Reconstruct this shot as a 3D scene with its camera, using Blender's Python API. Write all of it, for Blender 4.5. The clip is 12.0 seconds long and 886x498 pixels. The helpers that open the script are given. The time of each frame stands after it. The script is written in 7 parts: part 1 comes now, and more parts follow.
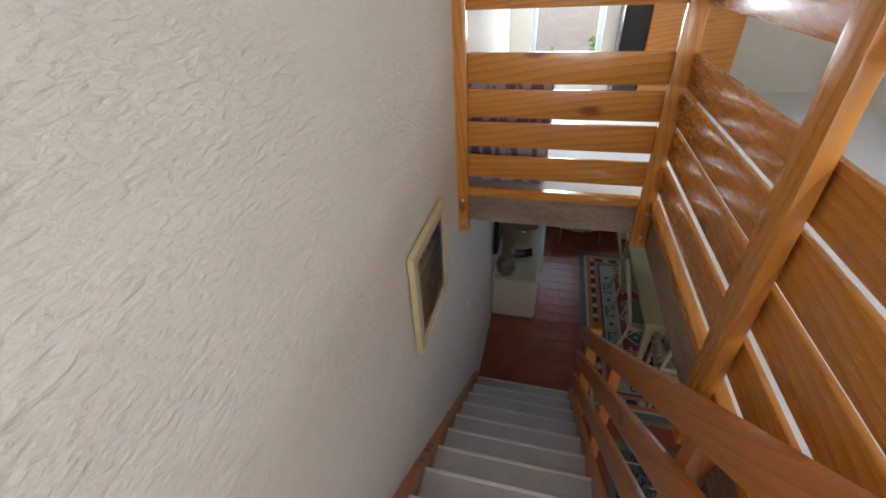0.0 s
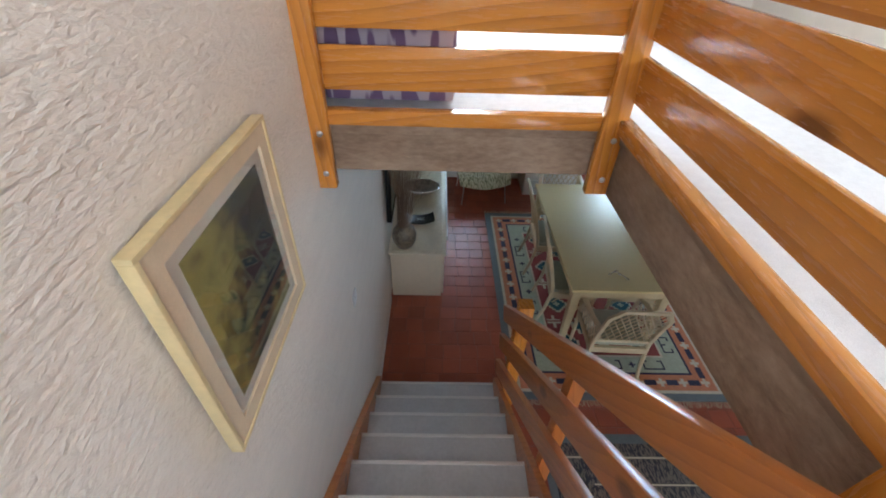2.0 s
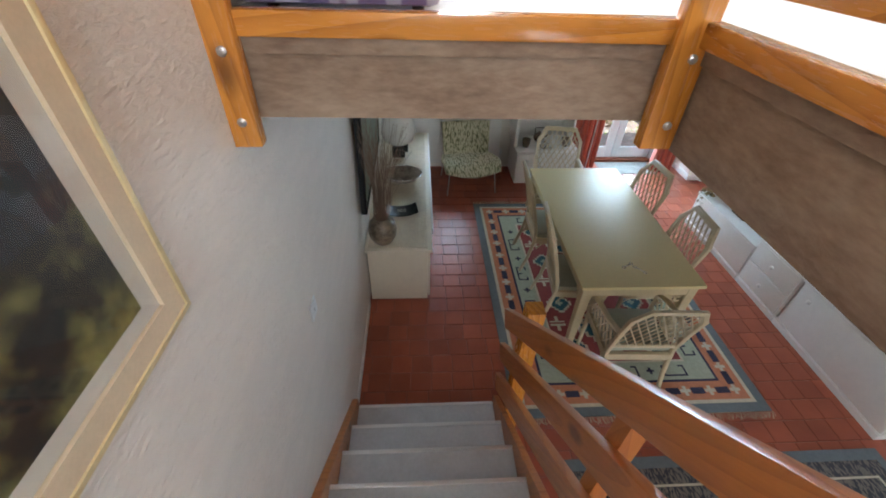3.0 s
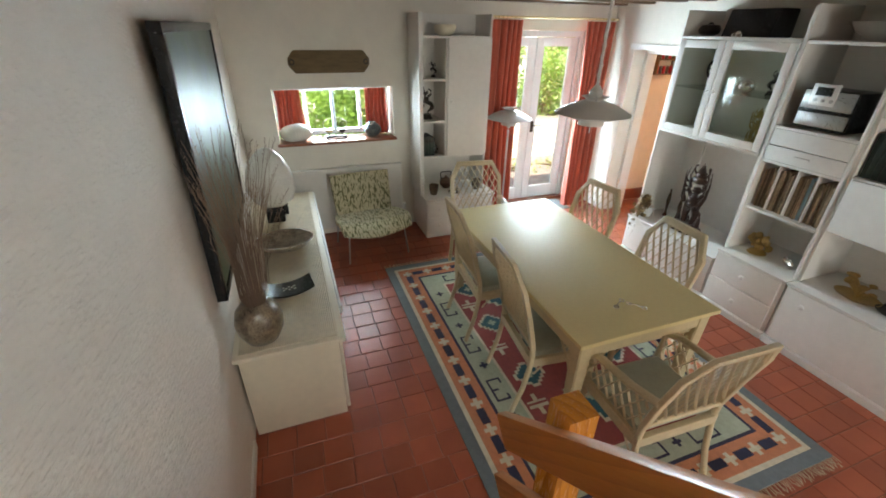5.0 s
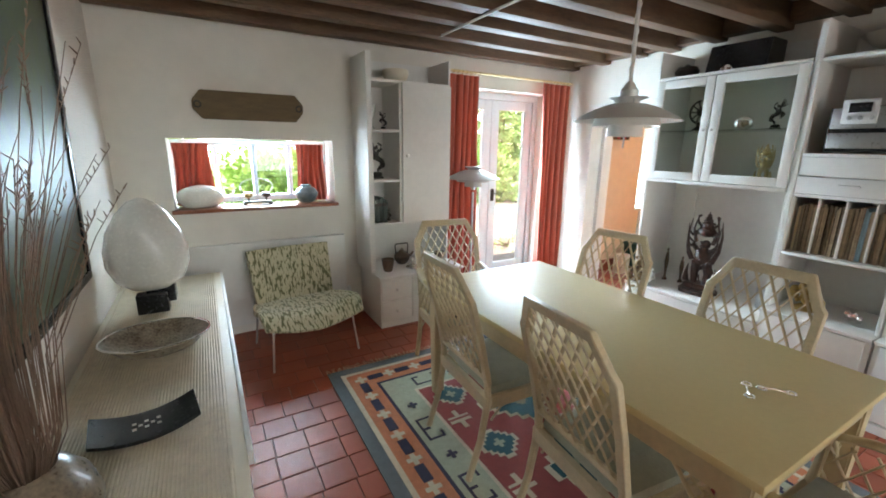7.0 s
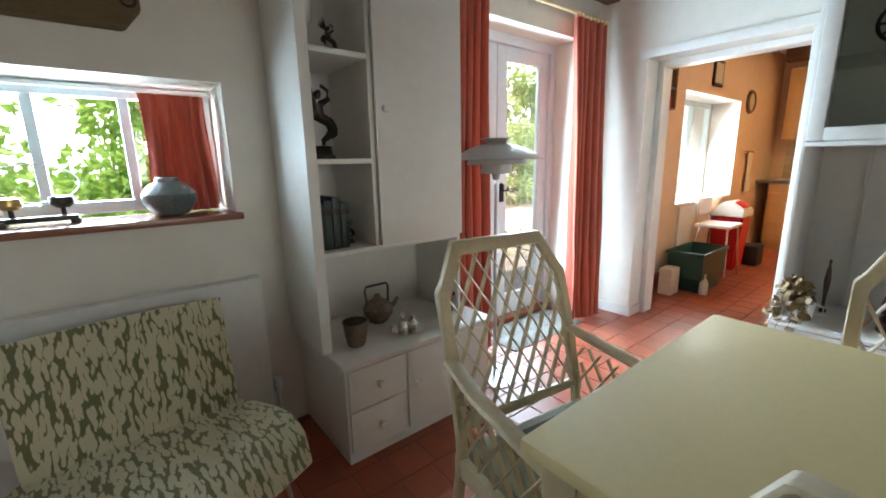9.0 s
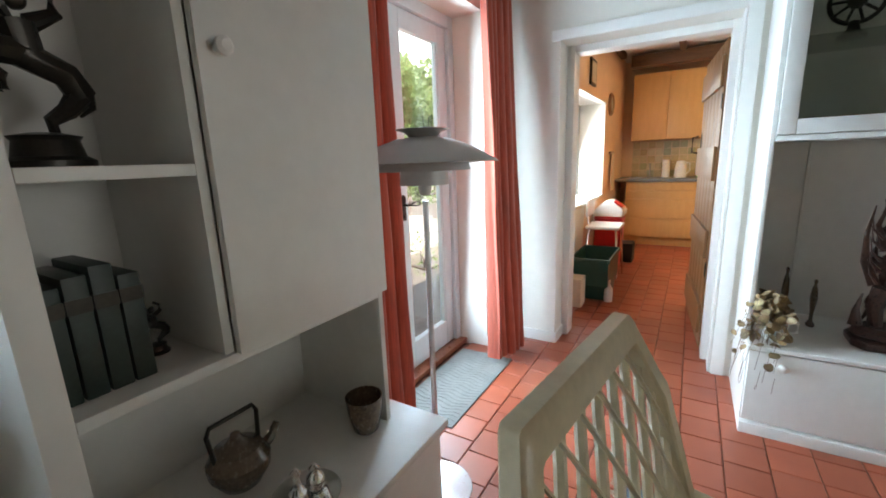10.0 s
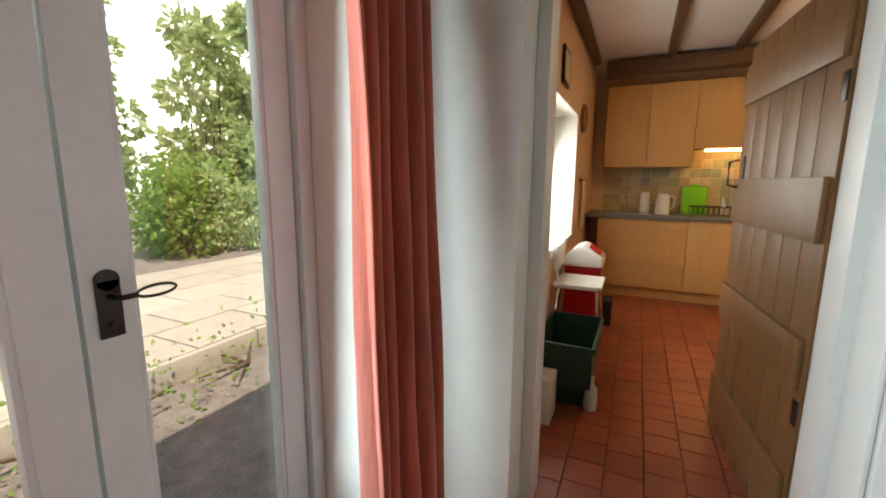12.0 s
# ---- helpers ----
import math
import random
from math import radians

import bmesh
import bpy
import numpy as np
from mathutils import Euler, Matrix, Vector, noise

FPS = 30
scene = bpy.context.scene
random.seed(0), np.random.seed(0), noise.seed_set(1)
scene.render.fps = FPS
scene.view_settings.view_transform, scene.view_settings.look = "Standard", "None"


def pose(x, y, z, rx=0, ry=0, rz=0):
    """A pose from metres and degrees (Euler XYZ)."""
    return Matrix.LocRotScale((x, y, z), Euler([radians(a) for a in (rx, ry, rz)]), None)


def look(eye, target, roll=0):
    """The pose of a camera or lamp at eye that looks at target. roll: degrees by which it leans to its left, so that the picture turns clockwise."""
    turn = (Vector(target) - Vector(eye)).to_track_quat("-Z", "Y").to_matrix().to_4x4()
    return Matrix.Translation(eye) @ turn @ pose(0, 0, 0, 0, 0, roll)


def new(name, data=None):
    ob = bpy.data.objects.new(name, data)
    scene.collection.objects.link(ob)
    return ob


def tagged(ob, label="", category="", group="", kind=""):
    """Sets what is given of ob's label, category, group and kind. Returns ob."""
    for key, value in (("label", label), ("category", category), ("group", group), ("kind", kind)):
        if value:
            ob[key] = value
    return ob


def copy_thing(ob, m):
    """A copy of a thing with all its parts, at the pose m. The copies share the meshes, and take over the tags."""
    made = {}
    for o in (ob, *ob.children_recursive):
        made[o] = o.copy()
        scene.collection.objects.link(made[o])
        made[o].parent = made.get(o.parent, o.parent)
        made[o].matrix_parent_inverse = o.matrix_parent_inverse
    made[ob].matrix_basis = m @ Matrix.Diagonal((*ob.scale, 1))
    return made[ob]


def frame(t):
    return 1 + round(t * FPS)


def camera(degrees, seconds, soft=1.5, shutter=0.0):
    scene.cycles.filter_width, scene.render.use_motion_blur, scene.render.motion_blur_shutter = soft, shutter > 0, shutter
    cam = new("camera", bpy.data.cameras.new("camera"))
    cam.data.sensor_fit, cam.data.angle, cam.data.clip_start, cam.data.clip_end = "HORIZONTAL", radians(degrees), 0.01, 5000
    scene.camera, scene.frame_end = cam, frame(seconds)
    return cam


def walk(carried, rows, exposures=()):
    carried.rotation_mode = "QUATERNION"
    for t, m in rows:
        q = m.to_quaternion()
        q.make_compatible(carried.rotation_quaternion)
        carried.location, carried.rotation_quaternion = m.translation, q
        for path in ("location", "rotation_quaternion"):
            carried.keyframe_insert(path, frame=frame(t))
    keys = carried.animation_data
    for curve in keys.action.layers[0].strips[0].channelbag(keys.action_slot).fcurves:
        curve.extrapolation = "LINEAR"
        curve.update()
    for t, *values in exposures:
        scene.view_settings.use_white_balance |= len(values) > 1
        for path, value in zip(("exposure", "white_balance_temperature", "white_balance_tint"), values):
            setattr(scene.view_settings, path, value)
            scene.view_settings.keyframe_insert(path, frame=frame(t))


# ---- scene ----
cam = camera(94.3, 12.0, 1.8)
PATH = [
    (0, (0.084, 0.078, 3.955), (-0.373, 1.662, 2.823), -3.3),
    (0.5, (-0.003, 0.247, 3.896), (-0.112, 1.822, 2.668), -1.4),
    (1, (-0.006, 0.459, 3.712), (-0.048, 2.009, 2.449), 0.6),
    (1.5, (-0.017, 0.695, 3.52), (0.003, 2.246, 2.257), 1.9),
    (2, (0.005, 0.96, 3.327), (0.042, 2.514, 2.069), 2.0),
    (2.5, (0.019, 1.195, 3.115), (0.085, 2.738, 1.844), 1.6),
    (2.7, (0.016, 1.279, 3.05), (0.094, 2.815, 1.772), 1.7),
    (4.3, (-0.001, 1.982, 2.395), (0.402, 3.633, 1.341), 2.5),
    (4.5, (-0.001, 2.075, 2.364), (0.456, 3.726, 1.332), 2.0),
    (5, (-0.001, 2.284, 2.21), (0.61, 3.937, 1.262), 0.9),
    (5.5, (0.041, 2.484, 2.052), (0.752, 4.161, 1.224), 0.7),
    (6, (0.052, 2.705, 1.926), (0.906, 4.38, 1.245), 0.5),
    (6.5, (0.08, 2.943, 1.793), (0.999, 4.628, 1.23), 0.8),
    (7, (0.094, 3.208, 1.611), (1.063, 4.889, 1.127), 0.8),
    (7.2, (0.116, 3.298, 1.582), (1.084, 4.98, 1.099), 0.0),
    (8.8, (0.587, 4.777, 1.312), (1.774, 6.327, 0.88), -0.9),
    (9, (0.688, 4.962, 1.311), (1.907, 6.491, 0.89), -1.1),
    (9.5, (0.896, 5.423, 1.301), (2.277, 6.811, 0.893), -1.1),
    (10, (1.154, 5.783, 1.314), (2.827, 6.796, 0.896), -2.1),
    (10.5, (1.497, 6.0, 1.314), (3.343, 6.627, 0.867), -3.8),
    (11, (1.828, 6.093, 1.279), (3.756, 6.321, 0.796), -2.7),
    (11.5, (2.184, 6.127, 1.28), (4.126, 6.336, 0.852), -1.2),
    (12, (2.596, 6.194, 1.319), (4.382, 7.034, 0.995), 0.4),
]
EXPOSURES = [(0.0, 0.15, 6500, 10), (0.5, 0.35, 6400, 10), (1.0, 0.75, 6300, 10), (1.5, 1.0, 6200, 10), (2.7, 1.35, 6300, 10), (4.3, 1.68, 7700, 10), (7.2, 1.95, 7000, 10), (8.8, 1.42, 7100, 10), (10.0, 1.1, 7000, 10), (10.5, 0.88, 7000, 10), (11.0, 0.6, 7500, 10), (12.0, 0.24, 7900, 10)]
SKY, SUN = 0.15, 5.0
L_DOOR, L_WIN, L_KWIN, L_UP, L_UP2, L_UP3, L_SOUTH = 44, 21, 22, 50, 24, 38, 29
walk(cam, [(t, look(eye, target, roll)) for t, eye, target, roll in PATH], EXPOSURES)

# ---- world, sun, windows' light ----
world = bpy.data.worlds.new("sky")
scene.world = world
world.use_nodes = True
wn = world.node_tree.nodes
sky = wn.new("ShaderNodeTexSky")
sky.sky_type, sky.sun_disc = "NISHITA", False
sky.sun_elevation, sky.sun_rotation = radians(62), radians(200)
wn["Background"].inputs["Strength"].default_value = SKY
world.node_tree.links.new(sky.outputs[0], wn["Background"].inputs["Color"])
sun = new("sun", bpy.data.lights.new("sun", "SUN"))
sun.data.energy, sun.data.angle, sun.data.color = SUN, radians(0.5), (1.0, 0.95, 0.86)
sun.matrix_world = look((1, -6, 14), (3.2, 0, 0))


def area(name, eye, target, w, h, watts, col, spread=180):
    ob = new(name, bpy.data.lights.new(name, "AREA"))
    ob.data.shape, ob.data.size, ob.data.size_y, ob.data.energy, ob.data.color = "RECTANGLE", w, h, watts, col
    ob.data.spread = radians(spread)
    ob.matrix_world = look(eye, target)
    return ob


DAY = (0.84, 0.93, 1.0)
BLUE = (0.54, 0.77, 1.0)
area("french_door_daylight", (3.02, 7.13, 1.15), (2.95, 3.2, 0.95), 1.05, 1.9, L_DOOR, BLUE, 165)
area("window_daylight", (0.49, 7.42, 1.38), (0.49, 5, 0.4), 1.0, 0.5, L_WIN, BLUE)
area("kitchen_window_daylight", (5.95, 7.06, 1.4), (5.95, 4, 0.3), 1.3, 0.95, L_KWIN, DAY)
# fill for the lower room, through an assumed window that is never in view
area("assumed_back_window_daylight", (2.2, -1.28, 1.45), (2.5, 2.6, -0.9), 2.0, 1.3, L_SOUTH, DAY)
area("upper_window_daylight", (0.12, 5.32, 3.9), (0.12, 1.5, 1.0), 0.7, 1.5, L_UP, DAY)
# added to light the treads; the window behind it is assumed and unseen
area("assumed_stair_window_daylight", (0.75, -1.97, 4.05), (0.1, 2.4, 0.9), 1.3, 1.1, L_UP3, DAY)
# side fill for the stair well; its window is assumed, never in view
area("assumed_side_window_daylight", (2.92, 0.2, 4.0), (0.0, 0.8, 1.8), 1.5, 1.3, L_UP2, DAY)

# ---- mesh helpers ----


def box(bm, x0, x1, y0, y1, z0, z1, bev=0.0, m=None):
    vs = [bm.verts.new((x, y, z)) for z in (z0, z1) for y in (y0, y1) for x in (x0, x1)]
    fs = [bm.faces.new([vs[i] for i in q]) for q in ((0, 2, 3, 1), (4, 5, 7, 6), (0, 1, 5, 4), (2, 6, 7, 3), (0, 4, 6, 2), (1, 3, 7, 5))]
    if m is not None:
        bmesh.ops.transform(bm, matrix=m, verts=vs)
    if bev > 0:
        bmesh.ops.bevel(bm, geom=list({e for f in fs for e in f.edges}), offset=bev, segments=2, affect="EDGES", profile=0.6)
    return vs


def lathe(bm, prof, n=24, c=(0, 0, 0), sx=1.0, sy=1.0):
    rings = []
    for r, z in prof:
        rings.append([bm.verts.new((c[0] + sx * max(r, 1e-4) * math.cos(2 * math.pi * i / n), c[1] + sy * max(r, 1e-4) * math.sin(2 * math.pi * i / n), c[2] + z)) for i in range(n)])
    for a, b in zip(rings, rings[1:]):
        for i in range(n):
            bm.faces.new((a[i], a[(i + 1) % n], b[(i + 1) % n], b[i]))
    bm.faces.new(list(reversed(rings[0])))
    bm.faces.new(rings[-1])


def tube(bm, pts, r, n=8, r1=None, flat=1.0):
    pts = [Vector(p) for p in pts]
    rings, ref = [], None
    for i, p in enumerate(pts):
        d = (pts[min(i + 1, len(pts) - 1)] - pts[max(i - 1, 0)]).normalized()
        if ref is None:
            ref = Vector((0, 0, 1)) if abs(d.z) < 0.9 else Vector((0, 1, 0))
        u = d.cross(ref).normalized()
        v = u.cross(d).normalized()
        k = r if r1 is None else r + (r1 - r) * i / max(1, len(pts) - 1)
        rings.append([bm.verts.new(p + u * (k * math.cos(2 * math.pi * j / n)) + v * (k * flat * math.sin(2 * math.pi * j / n))) for j in range(n)])
    for a, b in zip(rings, rings[1:]):
        for j in range(n):
            bm.faces.new((a[j], a[(j + 1) % n], b[(j + 1) % n], b[j]))
    bm.faces.new(list(reversed(rings[0])))
    bm.faces.new(rings[-1])


def ball(bm, c, r, u=14, v=9, m=None):
    rx, ry, rz = r if isinstance(r, (tuple, list)) else (r, r, r)
    mm = Matrix.Translation(c) @ (m or Matrix()) @ Matrix.Diagonal((rx, ry, rz, 1))
    bmesh.ops.create_uvsphere(bm, u_segments=u, v_segments=v, radius=1.0, matrix=mm)


def prism(bm, pts, axis, a0, a1, bev=0.0):
    """A polygon of two coordinates, pushed along an axis: x (y, z), y (x, z) or z (x, y)."""
    def at(p, a):
        return {"x": (a, p[0], p[1]), "y": (p[0], a, p[1]), "z": (p[0], p[1], a)}[axis]
    lo, hi = [bm.verts.new(at(p, a0)) for p in pts], [bm.verts.new(at(p, a1)) for p in pts]
    fs = [bm.faces.new(lo), bm.faces.new(list(reversed(hi)))]
    n = len(pts)
    fs += [bm.faces.new((lo[(i + 1) % n], lo[i], hi[i], hi[(i + 1) % n])) for i in range(n)]
    bmesh.ops.recalc_face_normals(bm, faces=fs)
    if bev > 0:
        bmesh.ops.bevel(bm, geom=list({e for f in fs for e in f.edges}), offset=bev, segments=2, affect="EDGES")


def mesh_of(name, bm, material):
    bmesh.ops.recalc_face_normals(bm, faces=bm.faces)
    me = bpy.data.meshes.new(name)
    bm.to_mesh(me)
    bm.free()
    me.shade_smooth()
    me.set_sharp_from_angle(angle=radians(35))
    me.materials.append(material)
    return me


def part(name, bm, material, parent=None, label="", at=None):
    ob = new(name, mesh_of(name, bm, material))
    if parent is not None:
        ob.parent = parent
    if at is not None:
        ob.matrix_basis = at
    if label:
        tagged(ob, label)
    return ob


def thing(name, x, y, z, label, category, group="", rz=0):
    ob = new(name)
    ob.empty_display_size = 0.05
    ob.matrix_basis = pose(x, y, z, 0, 0, rz)
    return tagged(ob, label, category, group)


def solo(name, bm, material, x, y, z, label, category, group="", rz=0):
    ob = part(name, bm, material, None, "", pose(x, y, z, 0, 0, rz))
    return tagged(ob, label, category, group)


def structure(name, bm, material, label, category):
    return tagged(part(name, bm, material), label, category, "", "structure")


def boxes(*rows):
    bm = bmesh.new()
    for r in rows:
        box(bm, *r)
    return bm


# ---- materials ----


def mat(name, col, rough=0.5, metal=0.0, var=0.12, scale=6.0, bump=0.0, bscale=80.0, col2=None, stretch=(1, 1, 1), coords="world", coat=0.0, vary=0.0, fine=0.5, sheen=0.0, bdist=0.6, rvar=0.09):
    m = bpy.data.materials.new(name)
    m.use_nodes = True
    nt = m.node_tree
    N, L = nt.nodes, nt.links
    b = N["Principled BSDF"]
    b.inputs["Roughness"].default_value, b.inputs["Metallic"].default_value = rough, metal
    b.inputs["Coat Weight"].default_value, b.inputs["Coat Roughness"].default_value = coat, 0.12
    b.inputs["Sheen Weight"].default_value = sheen
    src = N.new("ShaderNodeNewGeometry").outputs["Position"] if coords == "world" else N.new("ShaderNodeTexCoord").outputs["Object"]
    mp = N.new("ShaderNodeMapping")
    mp.inputs["Scale"].default_value = stretch
    L.new(src, mp.inputs["Vector"])
    info = N.new("ShaderNodeObjectInfo")
    if coords != "world":
        mul = N.new("ShaderNodeVectorMath")
        mul.operation = "SCALE"
        cmb = N.new("ShaderNodeCombineXYZ")
        for k in range(3):
            L.new(info.outputs["Random"], cmb.inputs[k])
        L.new(cmb.outputs[0], mul.inputs[0])
        mul.inputs["Scale"].default_value = 17.0
        L.new(mul.outputs[0], mp.inputs["Location"])
    big, small = N.new("ShaderNodeTexNoise"), N.new("ShaderNodeTexNoise")
    for nd, s, d in ((big, scale, 4), (small, scale * 7, 6)):
        nd.inputs["Scale"].default_value, nd.inputs["Detail"].default_value = s, d
        L.new(mp.outputs[0], nd.inputs["Vector"])
    mixv = N.new("ShaderNodeMix")
    mixv.inputs[0].default_value = fine
    L.new(big.outputs["Fac"], mixv.inputs[2])
    L.new(small.outputs["Fac"], mixv.inputs[3])
    ramp = N.new("ShaderNodeValToRGB")
    c2 = col2 or tuple(min(1.0, c * (1 + var)) for c in col)
    c1 = col if col2 else tuple(c * (1 - var) for c in col)
    ramp.color_ramp.elements[0].position, ramp.color_ramp.elements[1].position = 0.33, 0.67
    ramp.color_ramp.elements[0].color, ramp.color_ramp.elements[1].color = (*c1, 1), (*c2, 1)
    L.new(mixv.outputs[0], ramp.inputs[0])
    out = ramp.outputs[0]
    if vary > 0:
        hsv = N.new("ShaderNodeHueSaturation")
        mr = N.new("ShaderNodeMapRange")
        mr.inputs[3].default_value, mr.inputs[4].default_value = 1 - vary, 1 + vary
        geo, sm, fr = N.new("ShaderNodeNewGeometry"), N.new("ShaderNodeMath"), N.new("ShaderNodeMath")
        fr.operation = "FRACT"
        L.new(info.outputs["Random"], sm.inputs[0])
        L.new(geo.outputs["Random Per Island"], sm.inputs[1])
        L.new(sm.outputs[0], fr.inputs[0])
        L.new(fr.outputs[0], mr.inputs[0])
        L.new(mr.outputs[0], hsv.inputs["Value"])
        L.new(out, hsv.inputs["Color"])
        out = hsv.outputs[0]
    L.new(out, b.inputs["Base Color"])
    rr = N.new("ShaderNodeMapRange")
    rr.inputs[3].default_value, rr.inputs[4].default_value = max(0.02, rough - rvar), min(1.0, rough + rvar)
    L.new(small.outputs["Fac"], rr.inputs[0])
    L.new(rr.outputs[0], b.inputs["Roughness"])
    if bump > 0:
        bn, bp = N.new("ShaderNodeTexNoise"), N.new("ShaderNodeBump")
        bn.inputs["Scale"].default_value, bn.inputs["Detail"].default_value, bn.inputs["Distortion"].default_value = bscale, 5, bdist
        L.new(mp.outputs[0], bn.inputs["Vector"])
        bp.inputs["Strength"].default_value, bp.inputs["Distance"].default_value = bump, 0.01
        L.new(bn.outputs["Fac"], bp.inputs["Height"])
        L.new(bp.outputs[0], b.inputs["Normal"])
    return m


def pine(name, light, dark, rough=0.3, coat=0.4, rings=9.0, knots=True):
    """Wood with its grain along the board's own x."""
    m = mat(name, light, rough, coords="object", stretch=(0.9, 9, 9), scale=2.2, col2=dark, coat=coat, bump=0.05, bscale=30)
    nt = m.node_tree
    N, L = nt.nodes, nt.links
    mp = next(n for n in N if n.type == "MAPPING")
    ramp = next(n for n in N if n.type == "VALTORGB")
    tw, mw, rnd = N.new("ShaderNodeTexCoord"), N.new("ShaderNodeMapping"), N.new("ShaderNodeObjectInfo")
    off, sub = N.new("ShaderNodeCombineXYZ"), N.new("ShaderNodeMath")
    sub.operation = "MULTIPLY_ADD"
    sub.inputs[1].default_value, sub.inputs[2].default_value = 0.5, -0.25
    L.new(rnd.outputs["Random"], sub.inputs[0])
    L.new(sub.outputs[0], off.inputs[2])
    off.inputs[1].default_value = 0.03
    mw.inputs["Scale"].default_value = (0.16, 1.0, 1.0)
    mw.inputs["Rotation"].default_value = (0.0, 0.6, 0.3)
    L.new(tw.outputs["Object"], mw.inputs["Vector"])
    L.new(off.outputs[0], mw.inputs["Location"])
    wave = N.new("ShaderNodeTexWave")
    wave.wave_type, wave.rings_direction, wave.wave_profile = "RINGS", "X", "SAW"
    wave.inputs["Scale"].default_value, wave.inputs["Distortion"].default_value = rings * 1.15, 13.0
    wave.inputs["Detail"].default_value, wave.inputs["Detail Scale"].default_value = 1.0, 0.35
    L.new(mw.outputs[0], wave.inputs["Vector"])
    sharp = N.new("ShaderNodeMath")
    sharp.operation = "POWER"
    sharp.inputs[1].default_value = 2.2
    L.new(wave.outputs["Fac"], sharp.inputs[0])
    old = ramp.inputs[0].links[0].from_socket
    mx = N.new("ShaderNodeMix")
    mx.inputs[0].default_value = 0.32
    L.new(old, mx.inputs[2])
    L.new(sharp.outputs[0], mx.inputs[3])
    L.new(mx.outputs[0], ramp.inputs[0])
    ramp.color_ramp.elements[0].position, ramp.color_ramp.elements[1].position = 0.2, 0.95
    if knots:
        tc = N.new("ShaderNodeTexCoord")
        mk = N.new("ShaderNodeMapping")
        mk.inputs["Scale"].default_value = (2.4, 5.5, 5.5)
        L.new(tc.outputs["Object"], mk.inputs["Vector"])
        loc = mp.inputs["Location"].links
        if loc:
            L.new(loc[0].from_socket, mk.inputs["Location"])
        vo = N.new("ShaderNodeTexVoronoi")
        vo.inputs["Scale"].default_value = 1.0
        L.new(mk.outputs[0], vo.inputs["Vector"])
        kr = N.new("ShaderNodeValToRGB")
        kr.color_ramp.elements[0].position, kr.color_ramp.elements[1].position = 0.09, 0.2
        kr.color_ramp.elements[0].color, kr.color_ramp.elements[1].color = (0.25, 0.2, 0.2, 1), (1, 1, 1, 1)
        L.new(vo.outputs["Distance"], kr.inputs[0])
        mu = N.new("ShaderNodeMix")
        mu.data_type, mu.blend_type = "RGBA", "MULTIPLY"
        mu.inputs[0].default_value = 0.8
        L.new(ramp.outputs[0], mu.inputs[6])
        L.new(kr.outputs[0], mu.inputs[7])
        L.new(mu.outputs[2], N["Principled BSDF"].inputs["Base Color"])
    return m


def leafy(name, ground, leaf, scale, rough=0.8, size=0.34):
    """Cloth with a printed pattern of leaves."""
    m = mat(name, ground, rough, coords="object", scale=10, sheen=0.2, bump=0.05, bscale=300)
    N, L = m.node_tree.nodes, m.node_tree.links
    tc = N.new("ShaderNodeTexCoord")
    wp = N.new("ShaderNodeTexNoise")
    wp.inputs["Scale"].default_value = scale * 0.35
    L.new(tc.outputs["Object"], wp.inputs["Vector"])
    ad = N.new("ShaderNodeMix")
    ad.data_type = "VECTOR"
    ad.inputs[0].default_value = 0.025
    L.new(tc.outputs["Object"], ad.inputs[4])
    L.new(wp.outputs["Color"], ad.inputs[5])
    last = None
    for k, rot in enumerate(((0.0, 0.65, 0.6), (0.0, -0.75, -0.7), (0.2, 0.1, 0.05))):
        mp = N.new("ShaderNodeMapping")
        mp.inputs["Rotation"].default_value, mp.inputs["Scale"].default_value = rot, (scale, scale * 0.24, scale * 0.24)
        mp.inputs["Location"].default_value = (3.1 * k, 1.7 * k, 2.3 * k)
        L.new(ad.outputs[1], mp.inputs["Vector"])
        vo = N.new("ShaderNodeTexVoronoi")
        vo.inputs["Scale"].default_value = 1.0
        L.new(mp.outputs[0], vo.inputs["Vector"])
        if last is None:
            last = vo.outputs["Distance"]
        else:
            mn = N.new("ShaderNodeMath")
            mn.operation = "MINIMUM"
            L.new(last, mn.inputs[0])
            L.new(vo.outputs["Distance"], mn.inputs[1])
            last = mn.outputs[0]
    rp = N.new("ShaderNodeValToRGB")
    rp.color_ramp.elements[0].position, rp.color_ramp.elements[1].position = size, size + 0.05
    rp.color_ramp.elements[0].color, rp.color_ramp.elements[1].color = (*leaf, 1), (*ground, 1)
    L.new(last, rp.inputs[0])
    L.new(rp.outputs[0], N["Principled BSDF"].inputs["Base Color"])
    return m


